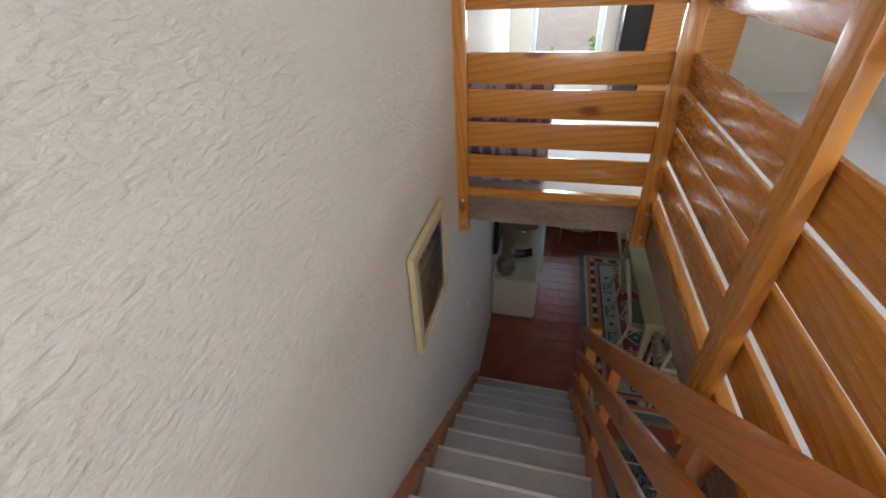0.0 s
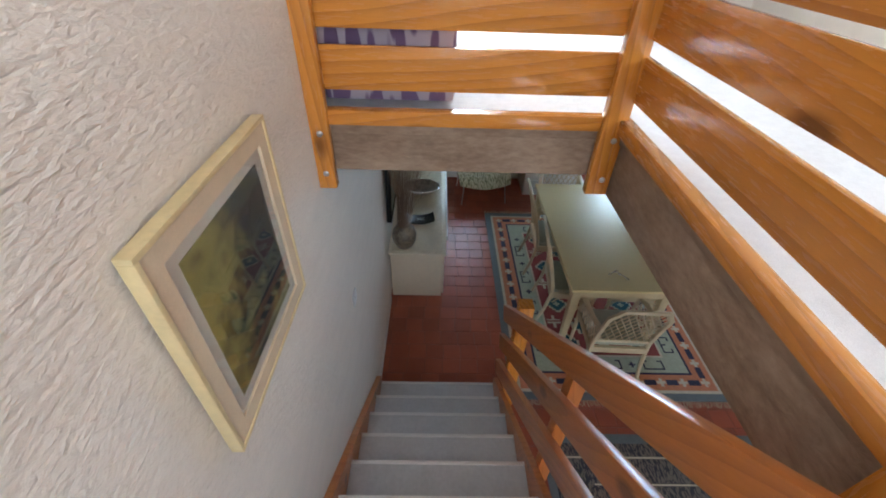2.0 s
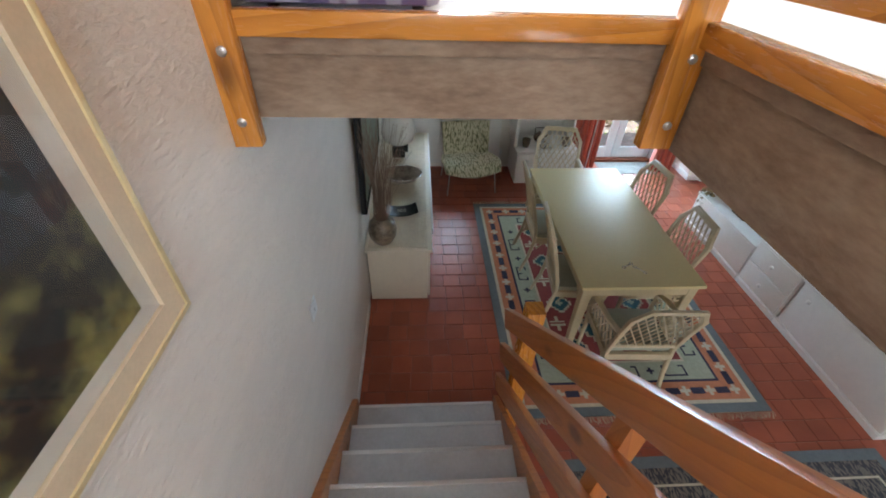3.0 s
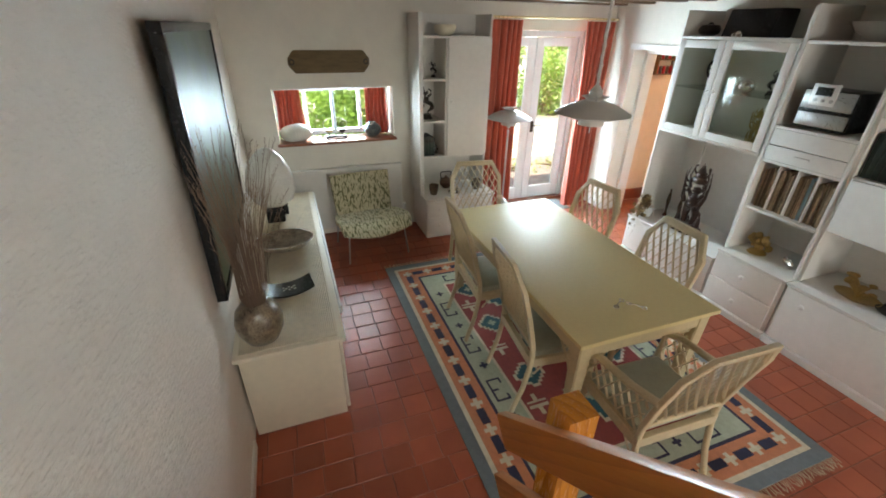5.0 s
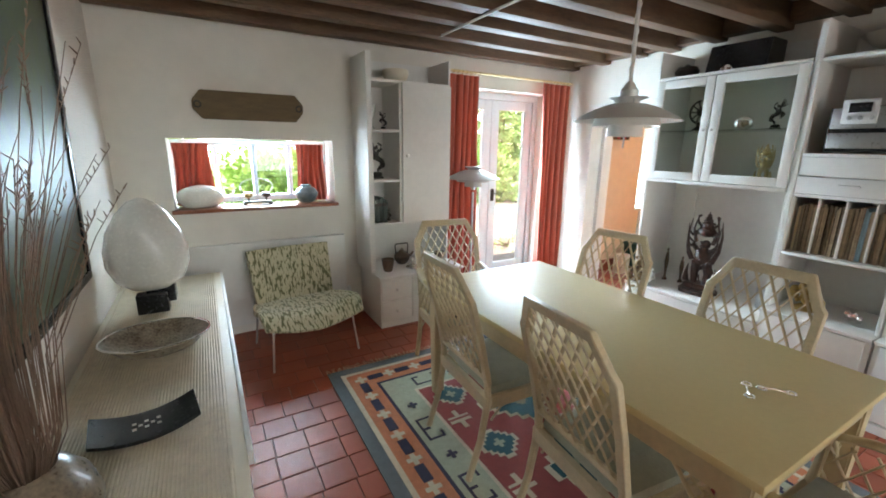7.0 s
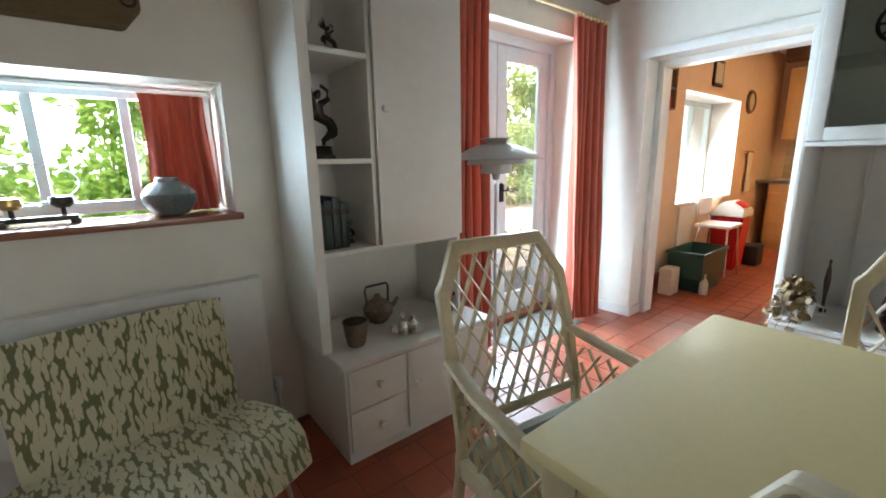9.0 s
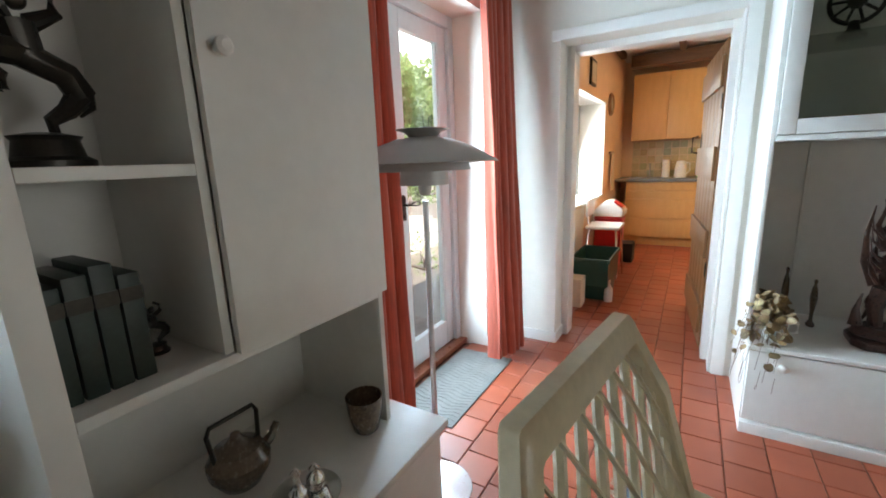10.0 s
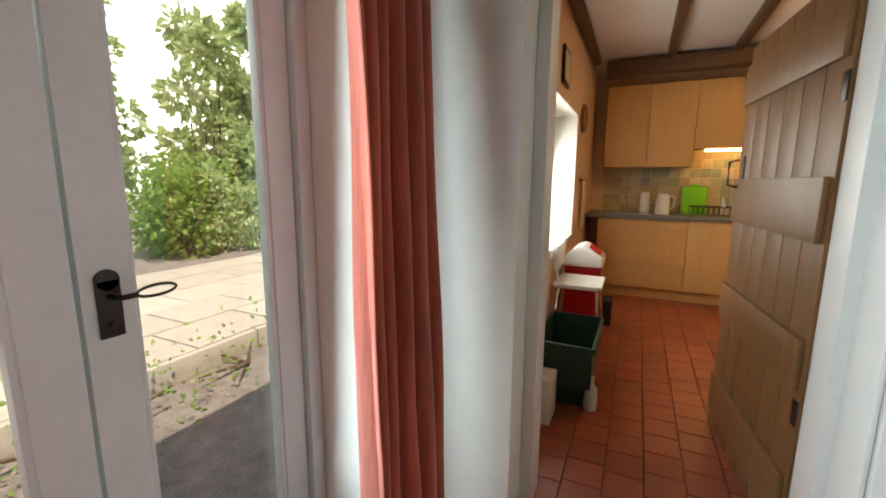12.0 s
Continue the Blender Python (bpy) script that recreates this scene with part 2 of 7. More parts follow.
def glass(name, tint=(1, 1, 1), rough=0.0):
    m = bpy.data.materials.new(name)
    m.use_nodes = True
    N, L = m.node_tree.nodes, m.node_tree.links
    g, tr, mx, fr = N.new("ShaderNodeBsdfGlossy"), N.new("ShaderNodeBsdfTransparent"), N.new("ShaderNodeMixShader"), N.new("ShaderNodeLayerWeight")
    g.inputs["Roughness"].default_value = rough
    tr.inputs["Color"].default_value = (*tint, 1)
    pw, mr = N.new("ShaderNodeMath"), N.new("ShaderNodeMapRange")
    pw.operation = "POWER"
    pw.inputs[1].default_value = 4.0
    fr.inputs["Blend"].default_value = 0.5
    L.new(fr.outputs["Facing"], pw.inputs[0])
    mr.inputs[3].default_value, mr.inputs[4].default_value = 0.03, 0.85
    L.new(pw.outputs[0], mr.inputs[0])
    L.new(mr.outputs[0], mx.inputs[0])
    L.new(tr.outputs[0], mx.inputs[1])
    L.new(g.outputs[0], mx.inputs[2])
    L.new(mx.outputs[0], N["Material Output"].inputs["Surface"])
    return m


def glow(name, col, strength):
    m = bpy.data.materials.new(name)
    m.use_nodes = True
    b = m.node_tree.nodes["Principled BSDF"]
    b.inputs["Base Color"].default_value = (*col, 1)
    b.inputs["Emission Color"].default_value, b.inputs["Emission Strength"].default_value = (*col, 1), strength
    return m


PLASTER = mat("trowelled plaster", (0.79, 0.725, 0.645), 0.8, var=0.05, scale=1.5, bump=1.0, bscale=58, stretch=(1, 0.5, 1.35), bdist=0.3)
WALL = mat("cream wall paint", (0.78, 0.735, 0.66), 0.8, var=0.05, scale=1.2, bump=0.12, bscale=22)
CEIL = mat("ceiling white", (0.80, 0.77, 0.72), 0.8, var=0.05, scale=2)
PEACH = mat("peach wall paint", (0.82, 0.62, 0.45), 0.8, var=0.06, scale=1.5, bump=0.08, bscale=20)
OAKBEAM = mat("dark stained beam", (0.065, 0.033, 0.016), 0.6, coords="object", stretch=(1, 7, 7), scale=3, col2=(0.17, 0.092, 0.046), bump=0.4, bscale=14)
GREYBEAM = mat("weathered brown beam", (0.20, 0.125, 0.08), 0.75, coords="object", stretch=(1, 2.6, 2.6), scale=3.2, col2=(0.38, 0.275, 0.195), bump=0.6, bscale=16)
PINE = pine("varnished pine", (0.72, 0.295, 0.05), (0.33, 0.098, 0.015), 0.26, 0.45)
RAILWOOD = pine("red-brown varnished pine", (0.56, 0.19, 0.038), (0.32, 0.09, 0.018), 0.34, 0.3)
TREAD = mat("grey stair covering", (0.60, 0.61, 0.63), 0.55, var=0.1, scale=7, bump=0.05, bscale=200)
ALU = mat("bright aluminium", (0.88, 0.88, 0.88), 0.38, 0.7, var=0.05, scale=20)
STEEL = mat("brushed steel", (0.55, 0.55, 0.56), 0.3, 1.0, var=0.06, scale=20)
CHROME = mat("polished silver", (0.8, 0.79, 0.77), 0.12, 1.0, var=0.05, scale=12)
GOLD = mat("gilt metal", (0.50, 0.35, 0.14), 0.32, 1.0, var=0.15, scale=25)
BRASSY = mat("pale gilt frame", (0.78, 0.64, 0.36), 0.42, 0.35, var=0.08, scale=10)
WHITE = mat("white painted wood", (0.78, 0.76, 0.72), 0.4, var=0.04, scale=3, bump=0.03, bscale=40)
WHITEFRAME = mat("white gloss joinery", (0.66, 0.77, 0.80), 0.32, var=0.05, scale=4, bump=0.04, bscale=30)
CREAM = mat("cream laminate", (0.74, 0.66, 0.52), 0.45, var=0.05, scale=3)
RIBBED = mat("ribbed cream cane", (0.66, 0.57, 0.42), 0.55, var=0.12, scale=5, bump=0.2, bscale=150)
RATTAN = mat("pale lacquered rattan", (0.58, 0.47, 0.30), 0.42, var=0.12, scale=9, bump=0.1, bscale=90, coat=0.2)
TABLETOP = mat("washed cream-green table top", (0.68, 0.56, 0.285), 0.5, var=0.03, scale=40, coat=0.05)
TABLEWOOD = mat("cream washed wood", (0.56, 0.45, 0.27), 0.45, var=0.1, scale=6, bump=0.05, bscale=50)
CUSHION = mat("grey-green seat cloth", (0.34, 0.34, 0.25), 0.9, var=0.1, scale=14, bump=0.15, bscale=400, sheen=0.3)
LEAFCLOTH = leafy("willow leaf cloth", (0.15, 0.145, 0.065), (0.56, 0.51, 0.34), 60, 0.8, 0.40)
FLORAL = leafy("mauve flowered cloth", (0.45, 0.4, 0.48), (0.16, 0.1, 0.2), 14)
CURTAIN = mat("coral red curtain", (0.44, 0.082, 0.045), 0.85, var=0.42, scale=5, stretch=(5, 5, 0.25), bump=0.1, bscale=260, sheen=0.4)
cn = CURTAIN.node_tree.nodes
trl, mxs = cn.new("ShaderNodeBsdfTranslucent"), cn.new("ShaderNodeMixShader")
trl.inputs["Color"].default_value = (0.6, 0.09, 0.04, 1)
mxs.inputs[0].default_value = 0.12
CURTAIN.node_tree.links.new(cn["Principled BSDF"].outputs[0], mxs.inputs[1])
CURTAIN.node_tree.links.new(trl.outputs[0], mxs.inputs[2])
CURTAIN.node_tree.links.new(mxs.outputs[0], cn["Material Output"].inputs["Surface"])
TILE = mat("terracotta quarry tile", (0.30, 0.070, 0.036), 0.34, scale=3, bump=0.025, bscale=9, vary=0.16, fine=0.12, col2=(0.38, 0.095, 0.048), rvar=0.05)
GROUT = mat("dark red grout", (0.19, 0.08, 0.055), 0.85, var=0.15, scale=20)
BLACK = mat("black lacquer", (0.012, 0.012, 0.013), 0.25, var=0.2, scale=10)
BLACKMATT = mat("black cloth", (0.02, 0.02, 0.022), 0.7, var=0.2, scale=40, bump=0.1, bscale=300)
DARKWOOD = mat("carved dark wood", (0.016, 0.009, 0.007), 0.3, scale=14, bump=0.35, bscale=70, col2=(0.085, 0.034, 0.022))
BRONZE = mat("dark bronze", (0.035, 0.03, 0.025), 0.35, 0.6, var=0.3, scale=20)
GREYSHADE = mat("grey enamel lamp", (0.46, 0.44, 0.41), 0.38, 0.2, var=0.05, scale=8)
PALESHADE = mat("white enamel lamp", (0.70, 0.68, 0.64), 0.35, var=0.04, scale=8)
BEECH = mat("warm beech laminate", (0.62, 0.36, 0.13), 0.4, coords="object", stretch=(6, 6, 1), scale=3, col2=(0.70, 0.44, 0.18), bump=0.02)
DOORWOOD = mat("brown plank door", (0.15, 0.066, 0.023), 0.42, coords="object", stretch=(8, 8, 1), scale=2.5, col2=(0.25, 0.118, 0.045), bump=0.1, bscale=20)
COUNTER = mat("grey worktop", (0.16, 0.17, 0.17), 0.35, var=0.15, scale=40)
REDPLASTIC = mat("red plastic", (0.55, 0.015, 0.02), 0.35, var=0.06, scale=6)
WHITEPLASTIC = mat("white plastic", (0.78, 0.78, 0.76), 0.35, var=0.04, scale=6)
GREENPLASTIC = mat("dark green plastic", (0.012, 0.06, 0.045), 0.4, var=0.1, scale=8)
LIME = mat("lime green plastic", (0.22, 0.70, 0.03), 0.4, var=0.05, scale=8)
RUBBER = mat("ribbed grey doormat", (0.19, 0.185, 0.17), 0.9, var=0.15, scale=14, bump=0.2, bscale=200)
SILLWOOD = mat("red-brown sill", (0.26, 0.08, 0.035), 0.3, var=0.15, scale=6, coat=0.3)
SIGNWOOD = mat("old brown plank", (0.14, 0.09, 0.038), 0.6, var=0.3, scale=8, stretch=(1, 1, 5), bump=0.4, bscale=30)
PORCELAIN = mat("mottled white pearl", (0.72, 0.71, 0.66), 0.25, var=0.08, scale=9, coat=0.4)
DISH = mat("mottled brown and pearl shell", (0.10, 0.065, 0.04), 0.3, scale=14, col2=(0.46, 0.39, 0.29), coat=0.3)
SHELL = mat("brown pottery with cream marbling", (0.045, 0.026, 0.017), 0.3, scale=15, col2=(0.33, 0.26, 0.18), coords="object", coat=0.3, fine=0.35, bump=0.1, bscale=40)
CLAY = mat("speckled brown pottery", (0.045, 0.028, 0.02), 0.35, scale=22, col2=(0.22, 0.16, 0.11), bump=0.1)
BLUEPOT = mat("blue-green stoneware", (0.055, 0.085, 0.095), 0.3, var=0.3, scale=22, col2=(0.16, 0.19, 0.19), coat=0.4)
BROWNPOT = mat("brown glazed pottery", (0.07, 0.045, 0.035), 0.25, var=0.3, scale=15, col2=(0.2, 0.14, 0.09), coat=0.4)
GRASSDRY = mat("dry brown stems", (0.23, 0.15, 0.105), 0.8, var=0.25, scale=12)
REDLEAF = mat("dry russet and cream leaves", (0.15, 0.075, 0.03), 0.6, scale=22, col2=(0.42, 0.32, 0.16), vary=0.45)
PAPER = mat("worn record sleeves", (0.30, 0.22, 0.14), 0.8, var=0.3, scale=5, vary=0.6)
BLUEBOOK = mat("pale blue sleeve", (0.28, 0.42, 0.47), 0.7, var=0.1, scale=8)
DARKBOOK = mat("dark green leather", (0.018, 0.03, 0.024), 0.45, var=0.3, scale=20)
ARTDARK = mat("dark green canvas", (0.02, 0.025, 0.010), 0.42, scale=2, col2=(0.09, 0.11, 0.03), bump=0.05, bscale=60)
ARTDARK.node_tree.nodes["Principled BSDF"].inputs["Specular IOR Level"].default_value = 0.3
MOUNT = mat("grey picture mount", (0.62, 0.58, 0.5), 0.7, var=0.04, scale=10)
LINEN = mat("tan linen frame face", (0.64, 0.51, 0.35), 0.6, var=0.06, scale=20, bump=0.05, bscale=300)
CARPET = mat("pale carpet", (0.74, 0.75, 0.77), 0.95, var=0.08, scale=30, bump=0.3, bscale=300)
LEAF = mat("hedge leaves", (0.09, 0.19, 0.03), 0.45, var=0.4, scale=3, col2=(0.24, 0.38, 0.08))
LEAFPALE = mat("pale shrub leaves", (0.22, 0.33, 0.10), 0.45, var=0.4, scale=4, col2=(0.48, 0.56, 0.32))


def leaf_light(m, col, share):
    """Leaves let part of the sun through."""
    N, L = m.node_tree.nodes, m.node_tree.links
    tr, mx = N.new("ShaderNodeBsdfTranslucent"), N.new("ShaderNodeMixShader")
    tr.inputs["Color"].default_value = (*col, 1)
    mx.inputs[0].default_value = share
    L.new(N["Principled BSDF"].outputs[0], mx.inputs[1])
    L.new(tr.outputs[0], mx.inputs[2])
    L.new(mx.outputs[0], N["Material Output"].inputs["Surface"])


leaf_light(LEAF, (0.34, 0.55, 0.12), 0.4)
leaf_light(LEAFPALE, (0.55, 0.68, 0.34), 0.4)
BARK = mat("brown bark", (0.09, 0.06, 0.04), 0.9, var=0.3, scale=12, bump=0.5, bscale=30)
PAVING = mat("pale stone paving", (0.45, 0.41, 0.36), 0.85, var=0.12, scale=6, bump=0.2, bscale=50, vary=0.1)
GRAVEL = mat("dark gravel and soil", (0.12, 0.1, 0.09), 0.95, var=0.5, scale=10, bump=0.9, bscale=45, col2=(0.28, 0.25, 0.23))
PANE = glass("window pane")
CABGLASS = glass("cabinet glass", (0.9, 0.93, 0.9))
BRICKWALL = mat("rendered outer wall", (0.5, 0.46, 0.4), 0.9, var=0.1, scale=3)
RUGCOL = {n: mat("woven wool " + n, c, 0.95, var=0.14, scale=30, bump=0.3, bscale=350) for n, c in dict(
    slate=(0.15, 0.17, 0.18), cream=(0.60, 0.52, 0.38), salmon=(0.55, 0.20, 0.10), navy=(0.035, 0.03, 0.06), mint=(0.40, 0.42, 0.31),
    red=(0.27, 0.05, 0.045), teal=(0.02, 0.09, 0.11), plum=(0.1, 0.045, 0.07)).items()}

# ---- the shell: lower room, upper room, kitchen ----
XL, XR, YF, UP, TOP = -0.48, 3.93, 6.96, 2.72, 5.1
structure("ground_slab", boxes((XL - 0.3, 8.7, -1.5, 7.4, -0.25, -0.012)), GROUT, "dark grout bed under the floor tiles", "floor")
structure("wall_west", boxes((XL - 0.3, XL, -1.9, 7.3, -0.2, TOP)), PLASTER, "rough trowelled cream plaster wall", "wall")
# the opening here is assumed, to let the fill lamp in
structure("wall_south", boxes((XL, 1.1, -1.5, -1.2, -0.2, 2.66), (3.3, XR + 0.3, -1.5, -1.2, -0.2, 2.66), (1.1, 3.3, -1.5, -1.2, -0.2, 0.65), (1.1, 3.3, -1.5, -1.2, 2.05, 2.66)), WALL, "plain cream painted wall, out of view, with an assumed wide window", "wall")
structure("wall_north", boxes(
    (XL, -0.13, YF, 7.3, -0.2, 2.66), (-0.13, 1.11, YF, 7.3, -0.2, 1.075), (-0.13, 1.11, YF, 7.3, 1.645, 2.66),
    (1.11, 2.36, YF, 7.3, -0.2, 2.66), (2.36, 3.66, YF, 7.3, 2.2, 2.66), (3.66, XR + 0.3, YF, 7.3, -0.2, 2.66)), WALL, "cream painted thick stone wall", "wall")
structure("wall_east", boxes(
    (XR, XR + 0.27, -1.2, 5.6, -0.2, 2.66), (XR, XR + 0.27, 6.55, YF, -0.2, 2.66), (XR, XR + 0.27, 5.6, 6.55, 2.02, 2.66)), WALL, "cream painted wall with a doorway", "wall")
structure("upper_floor", boxes((XL, XR + 0.27, -1.9, -0.27, 2.66, UP), (0.72, XR + 0.27, -0.27, 2.5, 2.66, UP), (XL, XR + 0.27, 2.5, 7.3, 2.66, UP)), CARPET, "pale carpeted upper floor", "floor")
structure("ceiling", boxes((0.85, XR, -1.2, 6.955, 2.645, 2.656), (XL + 0.002, 0.85, 2.62, 6.955, 2.645, 2.656), (XL + 0.002, 0.7, -1.2, -0.5, 2.645, 2.656)), CEIL, "white boarded ceiling between dark beams", "ceiling")
k = 0
y = 6.85
while y > 2.6:
    bm = bmesh.new()
    L = XR - XL - 0.01
    box(bm, -L / 2, L / 2, -0.055, 0.055, 2.47, 2.643, 0.008)
    ob = part("ceiling_beam", bm, OAKBEAM, None, "", pose((XL + XR) / 2, y + 0.04 * math.sin(k * 5.1), 0.006 * math.sin(k * 3.3), 0, 0, 0.5 * math.sin(k * 2.3)))
    tagged(ob, "dark brown stained ceiling beam", "beam", "ceiling beams", "structure")
    y -= 0.40
    k += 1
for y in (-0.7, 0.1, 0.9, 1.7):
    bm = bmesh.new()
    box(bm, -1.5, 1.5, -0.05, 0.05, 2.47, 2.643, 0.008)
    tagged(part("ceiling_beam", bm, OAKBEAM, None, "", pose(2.4, y, 0)), "dark brown stained ceiling beam", "beam", "ceiling beams", "structure")
bm = bmesh.new()
box(bm, -2.2, 2.2, -0.05, 0.05, 2.50, 2.64, 0.008)
tagged(part("wall_plate", bm, OAKBEAM, None, "", pose(XR - 0.055, 4.6, 0, 0, 0, 90)), "dark brown beam along the wall top", "beam", "", "structure")
# upper room
structure("upper_wall_north", boxes((XL, -0.25, 5.2, 5.4, UP, TOP), (0.5, 2.9, 5.2, 5.4, UP, TOP), (-0.25, 0.5, 5.2, 5.4, UP, 2.9), (-0.25, 0.5, 5.2, 5.4, 4.75, TOP)), WALL, "pale upper wall with a tall window", "wall")
structure("upper_wall_east", boxes((2.8, 3.0, -1.9, -0.6, UP, TOP), (2.8, 3.0, 1.0, 5.2, UP, TOP), (2.8, 3.0, -0.6, 1.0, UP, 3.3), (2.8, 3.0, -0.6, 1.0, 4.7, TOP)), WALL, "pale grey upper wall with an assumed window", "wall")
structure("upper_wall_south", boxes((XL, 0.05, -2.1, -1.9, UP - 0.1, TOP), (1.45, 3.0, -2.1, -1.9, UP - 0.1, TOP), (0.05, 1.45, -2.1, -1.9, UP - 0.1, 3.45), (0.05, 1.45, -2.1, -1.9, 4.65, TOP)), WALL, "plain pale upper wall", "wall")
structure("upper_ceiling", boxes((XL - 0.3, 3.2, -2.2, 5.6, TOP, TOP + 0.15)), CEIL, "white upper ceiling", "ceiling")
# kitchen
KY = 6.76
structure("kitchen_wall_north", boxes((4.2, 5.15, KY, 7.0, -0.2, 2.66), (6.75, 8.5, KY, 7.0, -0.2, 2.66), (5.15, 6.75, KY, 7.0, -0.2, 0.80), (5.15, 6.75, KY, 7.0, 1.95, 2.66)), PEACH, "peach painted kitchen wall with a deep window", "wall")
structure("kitchen_wall_east", boxes((8.35, 8.6, 2.9, KY, -0.2, 2.66)), PEACH, "peach painted kitchen wall", "wall")
structure("kitchen_wall_south", boxes((4.2, 8.6, 2.6, 2.9, -0.2, 2.66)), PEACH, "peach painted kitchen wall", "wall")
structure("kitchen_ceiling", boxes((4.2, 8.6, 2.6, 7.3, 2.66, 2.8)), CEIL, "white kitchen ceiling between dark beams", "ceiling")
structure("outer_wall_face", boxes((4.25, 8.7, 7.02, 7.3, -0.2, 0.80), (4.25, 5.15, 7.02, 7.3, 0.80, 2.8), (6.75, 8.7, 7.02, 7.3, 0.80, 2.8), (5.15, 6.75, 7.02, 7.3, 1.95, 2.8)), BRICKWALL, "rendered outer house wall", "wall")
bm = bmesh.new()
box(bm, -1.86, 1.86, -0.09, 0.09, 2.47, 2.62, 0.008)
tagged(part("ceiling_beam", bm, OAKBEAM, None, "", pose(7.75, 4.75, 0, 0, 0, 90)), "dark brown kitchen ceiling beam", "beam", "ceiling beams", "structure")
for yy in (6.70, 6.0, 5.42, 4.8, 4.2, 3.6):
    bm = bmesh.new()
    box(bm, -1.7, 1.7, -0.035, 0.035, 2.585, 2.655, 0.006)
    tagged(part("ceiling_beam", bm, OAKBEAM, None, "", pose(5.93, yy, 0)), "thin dark kitchen ceiling beam", "beam", "ceiling beams", "structure")


def board_trim(name, x0, x1, y0, y1, z0, z1, material, label, bev=0.004):
    bm = bmesh.new()
    box(bm, x0, x1, y0, y1, z0, z1, bev)
    return structure(name, bm, material, label, "trim")


board_trim("baseboard", XL + 0.001, XL + 0.014, 2.98, 4.15, 0, 0.07, WHITE, "low cream skirting board")
board_trim("baseboard", 3.66, XR - 0.012, YF - 0.014, YF - 0.001, 0, 0.08, WHITE, "low cream skirting board")
board_trim("baseboard", XR - 0.014, XR - 0.001, 6.55, YF - 0.014, 0, 0.08, WHITE, "low cream skirting board")
board_trim("baseboard", XR - 0.012, XR + 0.20, 6.536, 6.549, 0, 0.08, WHITE, "low cream skirting board")
board_trim("baseboard", 4.21, 5.15, KY - 0.014, KY - 0.001, 0, 0.16, TILE, "terracotta tile skirting")
# kitchen doorway lining
board_trim("door_lining", XR + 0.17, XR + 0.31, 6.50, 6.548, 0, 2.02, WHITE, "white painted door frame")
board_trim("door_lining", XR + 0.17, XR + 0.31, 5.602, 5.65, 0, 2.02, WHITE, "white painted door frame")
board_trim("door_lining", XR + 0.17, XR + 0.31, 5.65, 6.50, 1.975, 2.018, WHITE, "white painted door frame")
board_trim("door_architrave", XR - 0.02, XR - 0.001, 5.535, 5.60, 0, 2.08, WHITE, "white painted architrave")
board_trim("door_architrave", XR - 0.02, XR - 0.001, 5.60, 6.60, 2.02, 2.08, WHITE, "white painted architrave")
board_trim("door_jamb_panel", XR - 0.0, XR + 0.17, 5.602, 5.615, 0, 2.02, WHITE, "white painted door reveal")

# ---- windows and the glazed doors ----


def casement(name, x0, x1, z0, z1, y, panes, label, fw=0.05):
    """A window along x, its frame, bars and panes."""
    ob = tagged(new(name), label, "window", "", "structure")
    ob.matrix_basis = pose(x0, y, z0)
    w, h = x1 - x0, z1 - z0
    bm = bmesh.new()
    for r in ((0, w, -0.03, 0.03, 0, fw), (0, w, -0.03, 0.03, h - fw, h), (0, fw, -0.03, 0.03, fw, h - fw), (w - fw, w, -0.03, 0.03, fw, h - fw)):
        box(bm, *r, 0.005)
    part("window_frame", bm, WHITEFRAME, ob)
    pw = (w - fw) / panes
    for i in range(panes):
        if i:
            bm = bmesh.new()
            box(bm, i * pw + 0.002, i * pw + fw - 0.012, -0.025, 0.025, fw, h - fw, 0.004)
            part("glazing_bar", bm, WHITEFRAME, ob)
        bm = bmesh.new()
        box(bm, i * pw + fw - 0.01, (i + 1) * pw + 0.01, -0.002, 0.002, fw - 0.01, h - fw + 0.01)
        part("pane", bm, PANE, ob).visible_shadow = False
    return ob


casement("window_1", -0.125, 1.105, 1.12, 1.64, 7.25, 4, "white painted cottage window with glazing bars")
casement("window_2", -0.25, 0.5, 2.9, 4.75, 5.3, 1, "tall bright upper window")
# unseen window, assumed for the lamp that lights the treads
casement("window_4", 0.05, 1.45, 3.45, 4.65, -2.05, 2, "white upper window assumed over the stairs, out of view")
# assumed side window, put here for the fill lamp
w3 = casement("window_3", 0, 1.6, 3.3, 4.7, 0, 2, "white upper side window, assumed and out of view")
w3.matrix_basis = pose(2.9, -0.6, 3.3, 0, 0, 90)
casement("window_6", 5.165, 6.735, 0.80, 1.935, 7.10, 3, "white kitchen window in a deep reveal")
# assumed window round the back fill lamp, unseen
casement("window_5", 1.1, 3.3, 0.65, 2.05, -1.4, 3, "wide white window assumed at the back of the room, out of view")
board_trim("window_sill", -0.15, 1.13, YF - 0.05, 7.22, 1.076, 1.105, SILLWOOD, "polished red-brown wooden window sill", 0.006)
board_trim("window_sill", 5.152, 6.748, KY - 0.02, 7.06, 0.801, 0.83, WHITE, "white kitchen window sill")
board_trim("window_reveal", 6.735, 6.749, KY - 0.004, 7.06, 0.831, 1.948, WHITE, "white painted window reveal")
board_trim("window_reveal", 5.151, 5.165, KY - 0.004, 7.06, 0.831, 1.948, WHITE, "white painted window reveal")
board_trim("window_reveal", 5.165, 6.735, KY - 0.004, 7.06, 1.936, 1.949, WHITE, "white painted window reveal")

# two glazed door leaves in the deep opening
board_trim("door_frame", 2.362, 2.42, 7.17, 7.27, 0, 2.2, WHITEFRAME, "white painted outer door frame")
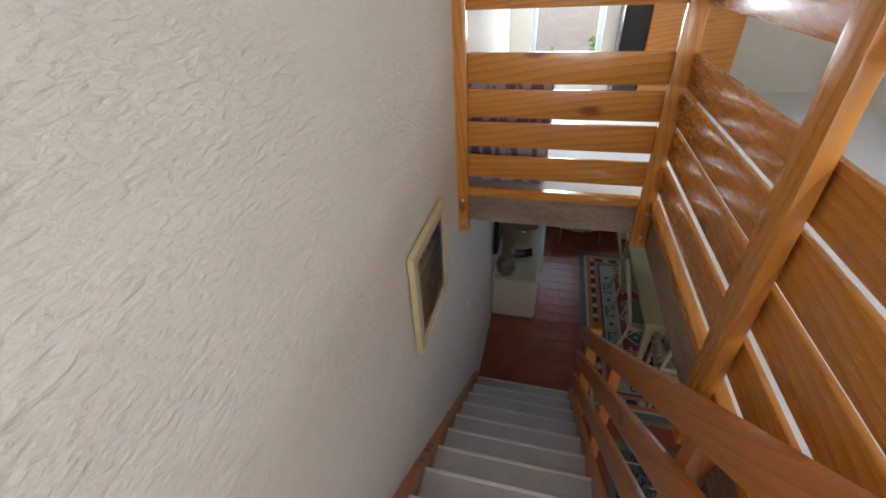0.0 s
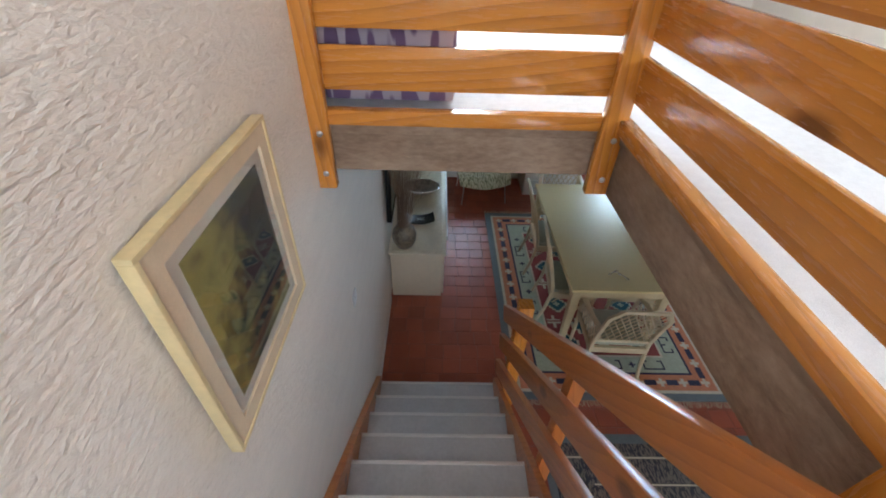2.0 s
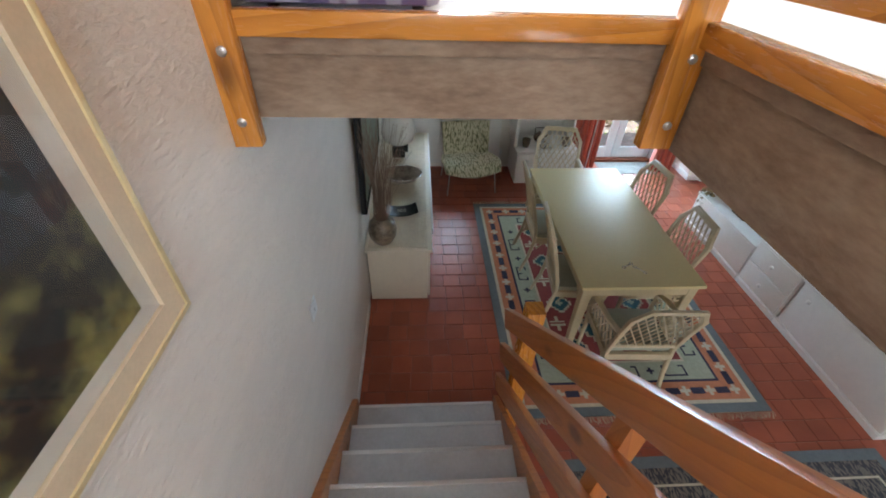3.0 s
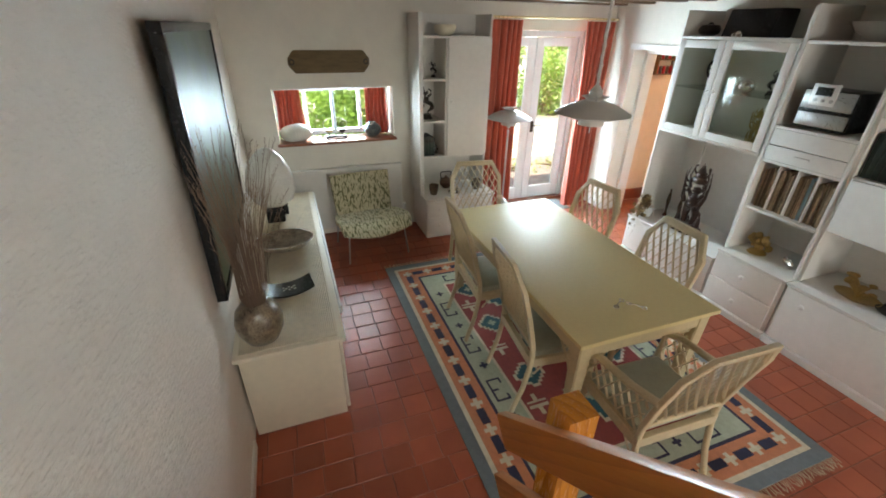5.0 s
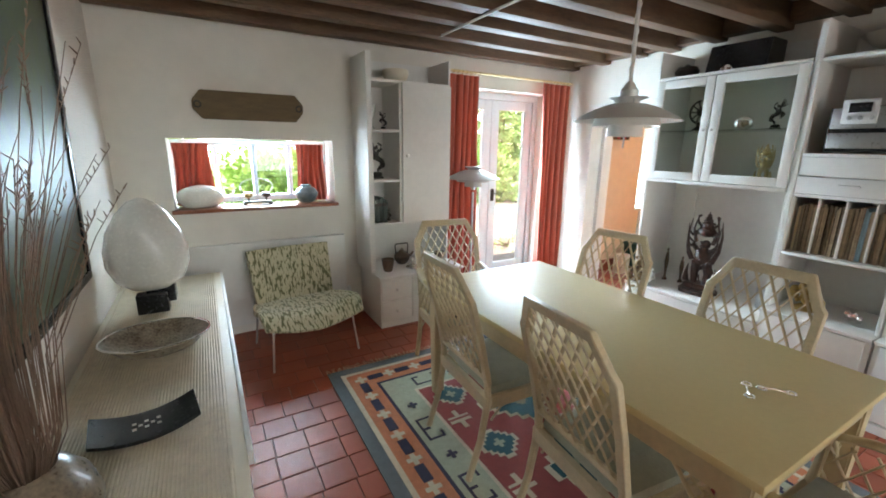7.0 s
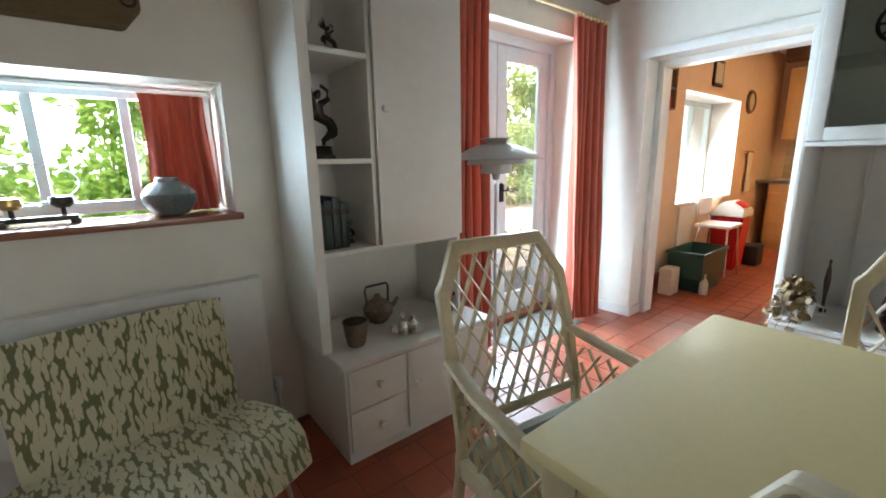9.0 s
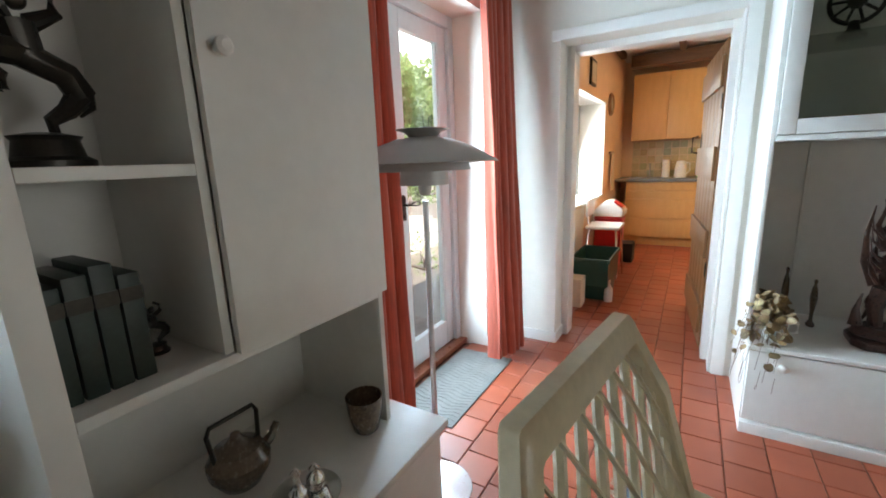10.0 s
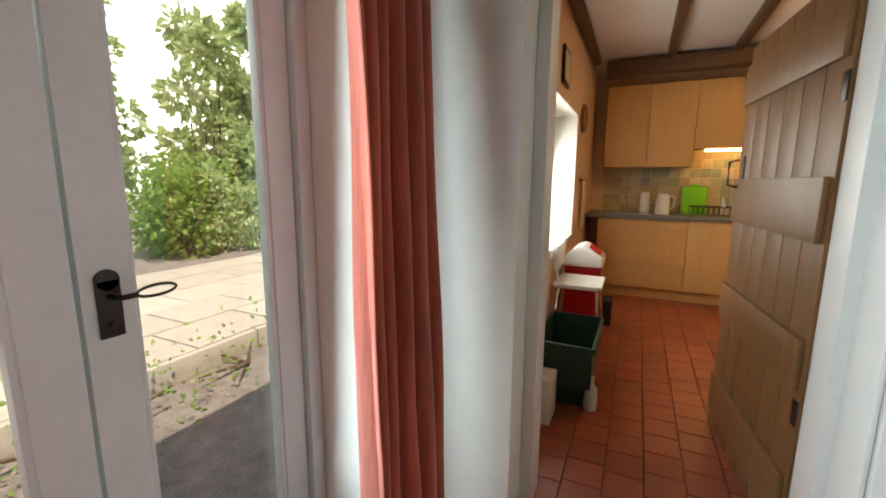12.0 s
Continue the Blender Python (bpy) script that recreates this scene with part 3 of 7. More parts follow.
board_trim("door_frame", 3.60, 3.658, 7.17, 7.27, 0, 2.2, WHITEFRAME, "white painted outer door frame")
board_trim("door_frame", 2.42, 3.60, 7.17, 7.27, 2.13, 2.198, WHITEFRAME, "white painted outer door frame")
board_trim("threshold", 2.362, 3.658, 7.12, 7.29, 0, 0.035, SILLWOOD, "dark wooden door threshold")


def glazed_leaf(name, x0, x1, handle):
    ob = tagged(new(name), "white painted glazed garden door leaf, shut", "door", "garden door leaves", "structure")
    ob.matrix_basis = pose(x0, 7.215, 0.04)
    w, h, s, lo = x1 - x0, 2.085, 0.095, 0.17
    for nm, r in (("stile", (0, s, -0.022, 0.022, 0, h)), ("stile", (w - s, w, -0.022, 0.022, 0, h)), ("rail", (s, w - s, -0.022, 0.022, 0, lo)), ("rail", (s, w - s, -0.022, 0.022, h - 0.1, h))):
        bm = bmesh.new()
        box(bm, *r, 0.005)
        part(nm, bm, WHITEFRAME, ob)
    bm = bmesh.new()
    for r in ((s, s + 0.014, -0.016, 0.016, lo, h - 0.1), (w - s - 0.014, w - s, -0.016, 0.016, lo, h - 0.1)):
        box(bm, *r, 0.003)
    part("glazing_bead", bm, WHITEFRAME, ob)
    bm = bmesh.new()
    box(bm, s - 0.01, w - s + 0.01, -0.002, 0.002, lo - 0.01, h - 0.09)
    part("pane", bm, PANE, ob).visible_shadow = False
    if handle:
        bm = bmesh.new()
        box(bm, 0.024, 0.070, -0.03, -0.0225, 0.945, 1.072, 0.003)
        lathe(bm, [(0.023, 0), (0.023, 0.008)], 16, (0, 0, 0))
        pl = part("handle_plate", bm, BRONZE, ob, "black iron lock plate")
        for v in pl.data.vertices:
            if v.co.z < 0.5:
                v.co = Vector((0.047 + v.co.x, -0.03 + v.co.z * 0.9, 1.07 + v.co.y))
        bm = bmesh.new()
        tube(bm, [(0.047, -0.03, 1.035), (0.047, -0.06, 1.035), (0.06, -0.066, 1.035), (0.08, -0.066, 1.035)], 0.006, 8)
        tube(bm, [(0.08, -0.066, 1.035)] + [(0.122 - 0.042 * math.cos(a), -0.066, 1.037 + 0.012 * math.sin(a)) for a in [k * math.pi / 8 for k in range(0, 17)]], 0.0035, 6)
        part("lever", bm, BRONZE, ob, "black iron looped lever")
        bm = bmesh.new()
        tube(bm, [(0.047, -0.03, 0.972), (0.047, -0.036, 0.972)], 0.008, 10)
        part("keyhole_boss", bm, BRONZE, ob)
    return ob


glazed_leaf("door_1", 3.008, 3.595, True)
glazed_leaf("door_2", 2.425, 3.0, False)

# ---- curtains ----


def curtain(name, x0, x1, y, z0, z1, folds, label, group, amp=0.03, flare=0.0, drift=(0.0, 0.0)):
    bm = bmesh.new()
    n, rows = folds * 16, 18
    random.seed(int(x0 * 100) + folds)
    p1, p2, p3 = (random.uniform(0, 6.28) for _ in range(3))
    grid = []
    for side in (0, 1):
        g = []
        for j in range(rows + 1):
            v = j / rows
            row = []
            for i in range(n + 1):
                u = i / n
                w = 2 * math.pi * (folds * u + 0.22 * math.sin(5.1 * u + p1) + 0.12 * math.sin(2.2 * v + p2))
                depth = amp * (0.5 + 0.6 * v) * (0.72 + 0.28 * math.sin(9.3 * u + p3 + 1.1 * v))
                a = depth * (math.sin(w) + 0.2 * math.sin(2 * w + p2)) + 0.006 * math.sin(14 * v + 9 * u + p1) * v
                xx = x0 + (x1 - x0) * (u + 0.03 * math.sin(5 * v + 4 * u)) + flare * v * (u - 0.5) + drift[0] * v + 0.3 * depth * math.cos(w)
                row.append(bm.verts.new((xx, a + side * 0.006 + drift[1] * v * (0.4 + 0.6 * u), z1 + (z0 - z1) * v)))
            g.append(row)
        grid.append(g)
    for s in (0, 1):
        for j in range(rows):
            for i in range(n):
                bm.faces.new((grid[s][j][i], grid[s][j][i + 1], grid[s][j + 1][i + 1], grid[s][j + 1][i]))
    for j in range(rows):
        for i in (0, n):
            bm.faces.new((grid[0][j][i], grid[0][j + 1][i], grid[1][j + 1][i], grid[1][j][i]))
    for i in range(n):
        for j in (0, rows):
            bm.faces.new((grid[0][j][i], grid[0][j][i + 1], grid[1][j][i + 1], grid[1][j][i]))
    return solo(name, bm, CURTAIN, 0, y, 0, label, "curtain", group)


curtain("curtain", 2.22, 2.62, 6.89, 0.03, 2.30, 5, "long coral red curtain drawn aside at the garden door", "garden door curtains", 0.045)
curtain("curtain", 3.43, 3.85, 6.85, 0.03, 2.30, 5, "long coral red curtain drawn aside at the garden door", "garden door curtains", 0.05, -0.16, (-0.06, -0.13))
curtain("curtain", -0.11, 0.15, 7.16, 1.11, 1.61, 5, "short red curtain in the small window", "window curtains", 0.016)
curtain("curtain", 0.83, 1.08, 7.16, 1.11, 1.61, 5, "short red curtain in the small window", "window curtains", 0.016)
for x0, x1, y, z, r in ((2.15, 3.88, 6.86, 2.325, 0.012), (-0.12, 1.1, 7.16, 1.615, 0.005)):
    rod = thing("curtain_rail", (x0 + x1) / 2, y, z, "thin pale wooden curtain pole" if r > 0.01 else "thin metal curtain wire", "curtain rail")
    bm = bmesh.new()
    tube(bm, [(x0 - (x0 + x1) / 2, 0, 0), ((x1 - x0) / 2, 0, 0)], r, 10)
    part("pole", bm, BRASSY if r > 0.01 else ALU, rod)
    if r > 0.01:
        for i in range(16):
            xx = 2.24 + 0.05 * i if i < 8 else 3.45 + 0.05 * (i - 8)
            bm = bmesh.new()
            tube(bm, [(xx - (x0 + x1) / 2, 0.017 * math.cos(a), 0.017 * math.sin(a) - 0.004) for a in [k * math.pi / 6 for k in range(13)]], 0.003, 6)
            part("ring", bm, GOLD, rod)
        for xx in (x0 + 0.02, x1 - 0.02):
            bm = bmesh.new()
            box(bm, xx - (x0 + x1) / 2 - 0.01, xx - (x0 + x1) / 2 + 0.01, 0.012, YF - y, -0.012, 0.012, 0.003)
            part("bracket", bm, BRASSY, rod)

# ---- the stair ----
RISE, GOING, NOSE1 = 0.1943, 0.2505, 2.994
stair = tagged(new("staircase"), "steep stair with grey covered steps and bright metal nosings", "staircase", "", "structure")
for i in range(1, 14):
    y1, z1 = NOSE1 - GOING * (i - 1), RISE * i
    bm = bmesh.new()
    box(bm, -0.435, 0.525, y1 - GOING - 0.02, y1 - 0.004, z1 - 0.035, z1, 0.004)
    st = part("step", bm, TREAD, stair)
    bm = bmesh.new()
    box(bm, -0.433, 0.523, y1 - 0.022, y1 - 0.01, z1 - RISE + 0.001, z1 - 0.036)
    part("riser", bm, TREAD, st)
    bm = bmesh.new()
    box(bm, -0.434, 0.524, y1 - 0.018, y1 + 0.004, z1 + 0.0005, z1 + 0.004, 0.001)
    box(bm, -0.434, 0.524, y1 - 0.001, y1 + 0.004, z1 - 0.02, z1 + 0.001, 0.001)
    part("nosing", bm, ALU, st, "bright metal nosing")
SL = RISE / GOING
for x0, x1, nm in ((XL + 0.002, -0.437, "stringer"), (0.527, 0.565, "stringer")):
    bm = bmesh.new()
    ya, yb = NOSE1 + 0.02, NOSE1 - GOING * 13
    prism(bm, [(ya, 0.0), (ya, RISE + 0.06), (yb, RISE + 0.06 + SL * (ya - yb)), (yb, SL * (ya - yb) - 0.12), (ya - 0.14, 0.0)], "x", x0, x1, 0.004)
    part(nm, bm, RAILWOOD, stair, "red-brown varnished string board")

# stair rail: three sloping boards on posts
rail = thing("stair_rail", 0.56, 3.1, 0, "red-brown varnished stair rail of three sloping boards", "banister")
RS = 0.865
ang = math.degrees(math.atan(RS))
for j, (dz, lab) in enumerate(((0.0, "top"), (-0.305, "mid"), (-0.61, "low"))):
    ln = 4.55 - 0.12 * j
    bm = bmesh.new()
    box(bm, 0, ln, -0.02, 0.02, -0.125, 0, 0.006)
    part("rail_board", bm, RAILWOOD, rail, "", pose(0.005, 0.08 - 0.03 * j, 0.985 + dz - 0.0, 0, 0, 0) @ Matrix.Rotation(radians(-90), 4, "Z") @ Matrix.Rotation(radians(-ang), 4, "Y"))
for yy, z0, z1, nm in ((2.92, 0.0, 1.27, "newel"), (1.98, 0.55, 1.93, "post"), (0.93, 1.35, 2.84, "post")):
    bm = bmesh.new()
    hw = 0.05 if nm == "newel" else 0.035
    box(bm, z0, z1, -hw, hw, -hw, hw, 0.006)
    part(nm, bm, PINE if nm == "newel" else RAILWOOD, rail, "", pose(0.03 + hw, yy - 3.1, 0.0) @ Matrix.Rotation(radians(-90), 4, "Y"))

# ---- the upper balustrade round the stair well ----
bal = thing("balustrade", 0.7, 2.5, UP, "orange varnished pine balustrade of wide boards round the stair well", "balustrade")
ROWS_Z = ((2.695, 2.752, 0.05), (2.82, 2.972, 0.022), (3.025, 3.18, 0.022), (3.205, 3.365, 0.022), (3.395, 3.557, 0.022), (3.76, 3.91, 0.03))
for j, (z0, z1, th) in enumerate(ROWS_Z):
    bm = bmesh.new()
    box(bm, -0.59, 0.59, -th / 2, th / 2, z0 - UP, z1 - UP, 0.005)
    part("board" if j else "kerb_board", bm, PINE, bal, "", pose(-0.61, 0.016 - (0.01 if j == 0 else 0), 0))
    bm = bmesh.new()
    box(bm, -1.62, 1.62, -th / 2, th / 2, z0 - UP, z1 - UP, 0.005)
    part("board" if j else "kerb_board", bm, PINE, bal, "", pose(0.022 - (0.008 if j == 0 else 0), -1.63, 0, 0, 0, 90))


def bolt(parent, x, y, z, face):
    bm = bmesh.new()
    lathe(bm, [(0.012, 0), (0.012, 0.004), (0.007, 0.007), (0.007, 0.012), (0.001, 0.013)], 10)
    part("bolt", bm, STEEL, parent, "", pose(x, y, z, 90, 0, 0) if face == "y" else pose(x, y, z, 0, -90, 0))


for x, y, face in ((-0.455, 2.477, "y"), (0.675, 2.477, "y"), (0.675, 1.166, "x"), (0.675, -0.2, "x")):
    bm = bmesh.new()
    sx, sy = (0.045, 0.022) if face == "y" else (0.024, 0.055)
    box(bm, -0.29, 1.24, -(sy if face == "y" else sx) , (sy if face == "y" else sx), -(sx if face == "y" else sy), (sx if face == "y" else sy), 0.005)
    m = Matrix.Rotation(radians(-90), 4, "Y") if face == "y" else Matrix.Rotation(radians(90), 4, "Z") @ Matrix.Rotation(radians(-90), 4, "Y")
    p = part("post", bm, PINE, bal, "", Matrix.Translation((x - 0.7, y - 2.5, 0)) @ m)
    for dz in (-0.06, -0.23):
        if face == "y":
            bolt(bal, x - 0.7 + 0.01, y - 2.5 - sy, dz + 0.01, "y")
        else:
            bolt(bal, x - 0.7 - sx, y - 2.5, dz + 0.01, "x")
bm = bmesh.new()
box(bm, -0.59, 0.59, -0.05, 0.05, 2.49, 2.658, 0.006)
structure("well_beam", bm, GREYBEAM, "rough dark brown beam at the stair well", "beam").matrix_basis = pose(0.115, 2.562, 0)
bm = bmesh.new()
box(bm, -0.59, 0.59, -0.004, 0.06, 2.655, 2.70, 0.003)
structure("well_beam", bm, GREYBEAM, "rough dark brown beam at the stair well", "beam").matrix_basis = pose(0.115, 2.503, 0)
bm = bmesh.new()
box(bm, -1.5, 1.5, -0.05, 0.05, 2.42, 2.657, 0.008)
structure("well_beam", bm, GREYBEAM, "weathered grey-brown beam at the stair well", "beam").matrix_basis = pose(0.776, 1.0, 0, 0, 0, 90)
bm = bmesh.new()
box(bm, -1.5, 1.5, -0.004, 0.004, 2.655, 2.70, 0.002)
structure("well_beam", bm, GREYBEAM, "weathered grey-brown beam at the stair well", "beam").matrix_basis = pose(0.714, 1.0, 0, 0, 0, 90)

# ---- rug under the dining table ----
def clip_line(poly, p, d):
    """The stretch of a line inside a convex polygon."""
    lo, hi = -9.0, 9.0
    n = len(poly)
    area2 = sum(poly[i][0] * poly[(i + 1) % n][1] - poly[(i + 1) % n][0] * poly[i][1] for i in range(n))
    s = 1 if area2 > 0 else -1
    for i in range(n):
        a, b = poly[i], poly[(i + 1) % n]
        nx, ny = -(b[1] - a[1]) * s, (b[0] - a[0]) * s
        den, num = nx * d[0] + ny * d[1], nx * (a[0] - p[0]) + ny * (a[1] - p[1])
        if abs(den) < 1e-9:
            if num > 0:
                return None
            continue
        if den > 0:
            lo = max(lo, num / den)
        else:
            hi = min(hi, num / den)
    return (lo, hi) if hi - lo > 0.012 else None


RW, RL = 2.03, 2.95
rug = thing("rug", 1.72, 4.435, 0, "large woven rug with salmon border, mint band and red field", "rug")


def weave(name, col, rects, z0, z1, label=""):
    if name != "motif":
        for r in rects:
            part(name, boxes((*r, z0, z1)), RUGCOL[col], rug, label)
        return
    bm = bmesh.new()
    for r in rects:
        box(bm, *r, z0, z1)
    tagged(part(name, bm, RUGCOL[col], rug, label), "", "", "", "stuff")


def ring(i, w):
    a, b = RW / 2 - i, RL / 2 - i
    return [(-a, a, -b, -b + w), (-a, a, b - w, b), (-a, -a + w, -b + w, b - w), (a - w, a, -b + w, b - w)]


weave("ground", "slate", [(-RW / 2, RW / 2, -RL / 2, RL / 2)], 0, 0.009, "slate grey edge")
a, b = RW / 2, RL / 2
weave("stripe", "cream", ring(0.075, 0.03), 0.009, 0.0105)
weave("border", "salmon", ring(0.105, 0.165), 0.009, 0.0105, "salmon woven border")
weave("stripe", "navy", ring(0.27, 0.022), 0.009, 0.0105)
weave("band", "mint", ring(0.292, 0.175), 0.009, 0.0105, "pale mint woven band")
weave("stripe", "cream", ring(0.467, 0.02), 0.009, 0.0105)
weave("field", "red", [(-a + 0.487, a - 0.487, -b + 0.487, b - 0.487)], 0.009, 0.0105, "dark red woven field")


def star(x, y, s=0.042):
    return [(x - s, x + s, y - s * 0.33, y + s * 0.33), (x - s * 0.33, x + s * 0.33, y - s, y - s * 0.33), (x - s * 0.33, x + s * 0.33, y + s * 0.33, y + s)]


stars, dashes, hooks, crosses = [], [], [], []
for sgn in (-1, 1):
    n = 12
    for i in range(n + 1):
        y = -b + 0.19 + (2 * b - 0.38) * i / n
        x = sgn * (a - 0.187)
        stars += star(x, y)
        if i < n:
            yy = y + (2 * b - 0.38) / n / 2
            dashes.append((x - 0.028, x + 0.028, yy - 0.06, yy + 0.06))
    for i in range(1, 8):
        x = -a + 0.19 + (2 * a - 0.38) * i / 8
        y = sgn * (b - 0.187)
        stars += star(x, y)
    for i in range(8):
        x = -a + 0.19 + (2 * a - 0.38) * (i + 0.5) / 8
        y = sgn * (b - 0.187)
        dashes.append((x - 0.055, x + 0.055, y - 0.028, y + 0.028))
    n = 8
    for i in range(n):
        y = -b + 0.5 + (2 * b - 1.0) * (i + 0.5) / n
        x = sgn * (a - 0.38)
        if i % 2 == 0:
            hooks += [(x - 0.055, x - 0.04, y - 0.1, y + 0.1), (x - 0.04, x + 0.05, y + 0.085, y + 0.1), (x - 0.04, x + 0.05, y - 0.1, y - 0.085), (x + 0.035, x + 0.05, y + 0.05, y + 0.085), (x + 0.035, x + 0.05, y - 0.085, y - 0.05), (x - 0.04, x + 0.0, y - 0.008, y + 0.008)]
        else:
            crosses += star(x, y, 0.032)
    for i in range(5):
        x = -a + 0.5 + (2 * a - 1.0) * (i + 0.5) / 5
        y = sgn * (b - 0.38)
        if i % 2 == 0:
            hooks += [(x - 0.1, x + 0.1, y - 0.055, y - 0.04), (x + 0.085, x + 0.1, y - 0.04, y + 0.05), (x - 0.1, x - 0.085, y - 0.04, y + 0.05), (x + 0.05, x + 0.085, y + 0.035, y + 0.05), (x - 0.085, x - 0.05, y + 0.035, y + 0.05)]
        else:
            crosses += star(x, y, 0.032)
weave("motif", "cream", stars, 0.0105, 0.012, "cream woven stars")
weave("motif", "navy", dashes, 0.0105, 0.012, "dark woven dashes")
weave("motif", "navy", hooks + crosses, 0.0105, 0.012, "dark woven hooks and crosses")


def stepped(x, y, r, n=5):
    out = []
    for i in range(n):
        w = r * (n - i) / n
        h0, h1 = r * i / n, r * (i + 1) / n
        out += [(x - w, x + w, y + h0, y + h1), (x - w, x + w, y - h1, y - h0)]
    return out


med, med2, med3, dart = [], [], [], []
for cy in (-0.62, 0.0, 0.62):
    med += stepped(0, cy, 0.27)
    med2 += stepped(0, cy, 0.235)
    med3 += stepped(0, cy, 0.1)
for sx in (-1, 1):
    for cy in (-0.84, -0.31, 0.31, 0.84):
        med += stepped(sx * 0.36, cy, 0.12, 4)
        med2 += stepped(sx * 0.36, cy, 0.095, 4)
        med3 += star(sx * 0.36, cy, 0.035)
    for cy in (-0.58, 0.0, 0.58):
        dart += [(sx * 0.44 - 0.07, sx * 0.44 + 0.07, cy - 0.012, cy + 0.012), (sx * 0.44 - 0.07, sx * 0.44 + 0.07, cy + 0.03, cy + 0.045), (sx * 0.44 - 0.015, sx * 0.44 + 0.015, cy - 0.07, cy - 0.012), (sx * 0.44 - 0.015, sx * 0.44 + 0.015, cy + 0.045, cy + 0.1)]
weave("motif", "cream", med + dart, 0.0105, 0.0118, "cream outlines of stepped medallions")
weave("motif", "teal", med2, 0.0118, 0.0128, "teal stepped medallions")
weave("motif", "mint", med3, 0.0128, 0.0138, "pale centres of the medallions")
bm = bmesh.new()
random.seed(4)
for sgn in (-1, 1):
    for i in range(150):
        x = -a + 2 * a * i / 149
        tube(bm, [(x, sgn * b, 0.005), (x + random.uniform(-0.01, 0.01), sgn * (b + 0.03), 0.003), (x + random.uniform(-0.02, 0.02), sgn * (b + random.uniform(0.045, 0.065)), 0.0025)], 0.0022, 4)
tagged(part("fringe", bm, RUGCOL["cream"], rug, "cream fringe"), "", "", "", "stuff")

# dark patterned carpet beyond the stair foot
carpet = thing("rug", 2.1, 1.95, 0, "dark patterned persian rug with a grey edge", "rug")
PERSIAN = leafy("dark persian pattern", (0.03, 0.026, 0.035), (0.17, 0.14, 0.11), 70, 0.95)
bm = bmesh.new()
box(bm, -1.2, 1.2, -0.7, 0.7, 0, 0.008)
part("ground", bm, RUGCOL["slate"], carpet)
bm = bmesh.new()
box(bm, -1.14, 1.14, -0.62, 0.62, 0.008, 0.0095)
part("field", bm, PERSIAN, carpet)
bm = bmesh.new()
for r in ((-1.06, 1.06, 0.5, 0.515), (-1.06, 1.06, -0.515, -0.5), (-1.06, -1.045, -0.5, 0.5), (1.045, 1.06, -0.5, 0.5), (-0.85, 0.85, 0.3, 0.312), (-0.85, 0.85, -0.312, -0.3)):
    box(bm, *r, 0.0095, 0.0108)
part("border", bm, RUGCOL["cream"], carpet)

# ---- dining table ----
table = thing("dining_table", 1.705, 4.475, 0.0125, "long cream washed dining table with fretted corner brackets", "table")
TW, TL, TH = 0.97, 1.87, 0.785
bm = bmesh.new()
box(bm, -TW / 2, TW / 2, -TL / 2, TL / 2, TH - 0.03, TH, 0.008)
part("tabletop", bm, TABLETOP, table, "smooth cream-green table top")
bm = bmesh.new()
g = 0.035
for r in ((-TW / 2 + g, TW / 2 - g, -TL / 2 + g, -TL / 2 + g + 0.022), (-TW / 2 + g, TW / 2 - g, TL / 2 - g - 0.022, TL / 2 - g), (-TW / 2 + g, -TW / 2 + g + 0.022, -TL / 2 + g + 0.022, TL / 2 - g - 0.022), (TW / 2 - g - 0.022, TW / 2 - g, -TL / 2 + g + 0.022, TL / 2 - g - 0.022)):
    box(bm, *r, TH - 0.125, TH - 0.03, 0.003)
part("apron", bm, TABLEWOOD, table)
for sx in (-1, 1):
    for sy in (-1, 1):
        bm = bmesh.new()
        cx, cy = sx * (TW / 2 - 0.07), sy * (TL / 2 - 0.07)
        vs = box(bm, cx - 0.042, cx + 0.042, cy - 0.042, cy + 0.042, 0, TH - 0.032)
        for v in vs:
            if v.co.z < 0.1:
                v.co.x, v.co.y = cx + (v.co.x - cx) * 0.62, cy + (v.co.y - cy) * 0.62
        bmesh.ops.bevel(bm, geom=list(bm.edges), offset=0.006, segments=2, affect="EDGES")
        part("leg", bm, TABLEWOOD, table)
        for ax in (0, 1):
            bm = bmesh.new()
            for k in range(3):
                for l in range(3 - k):
                    u, z = 0.055 + 0.05 * k, TH - 0.15 - 0.05 * l
                    pts = [(u + 0.025 * math.cos(q), z + 0.025 * math.sin(q)) for q in [i * math.pi / 6 for i in range(13)]]
                    tube(bm, [(cx - sx * p[0], cy, p[1]) if ax == 0 else (cx, cy - sy * p[0], p[1]) for p in pts], 0.005, 6)
            tube(bm, [(cx - sx * (0.045 if ax == 0 else 0), cy - sy * (0.045 if ax else 0), TH - 0.33), (cx - sx * (0.08 if ax == 0 else 0), cy - sy * (0.08 if ax else 0), TH - 0.26), (cx - sx * (0.2 if ax == 0 else 0), cy - sy * (0.2 if ax else 0), TH - 0.13)], 0.008, 8)
            part("bracket", bm, TABLEWOOD, table, "fretted corner bracket")
# two small metal candle snuffers on the table
for k, (x, y, r) in enumerate(((1.66, 3.76, 30), (1.74, 3.70, -50))):
    bm = bmesh.new()
    tube(bm, [(-0.05, 0, 0.006), (-0.01, 0.004, 0.008), (0.03, 0, 0.006)], 0.004, 6)
    for q in (-0.05, 0.035):
        tube(bm, [(q + 0.014 * math.cos(t), 0.014 * math.sin(t), 0.006) for t in [i * math.pi / 5 for i in range(11)]], 0.0035, 6)
    solo("table_ornament", bm, CHROME, x, y + 0.02, 0.7985, "small silver ornament lying on the dining table", "ornament", "", r)

# ---- dining chairs ----


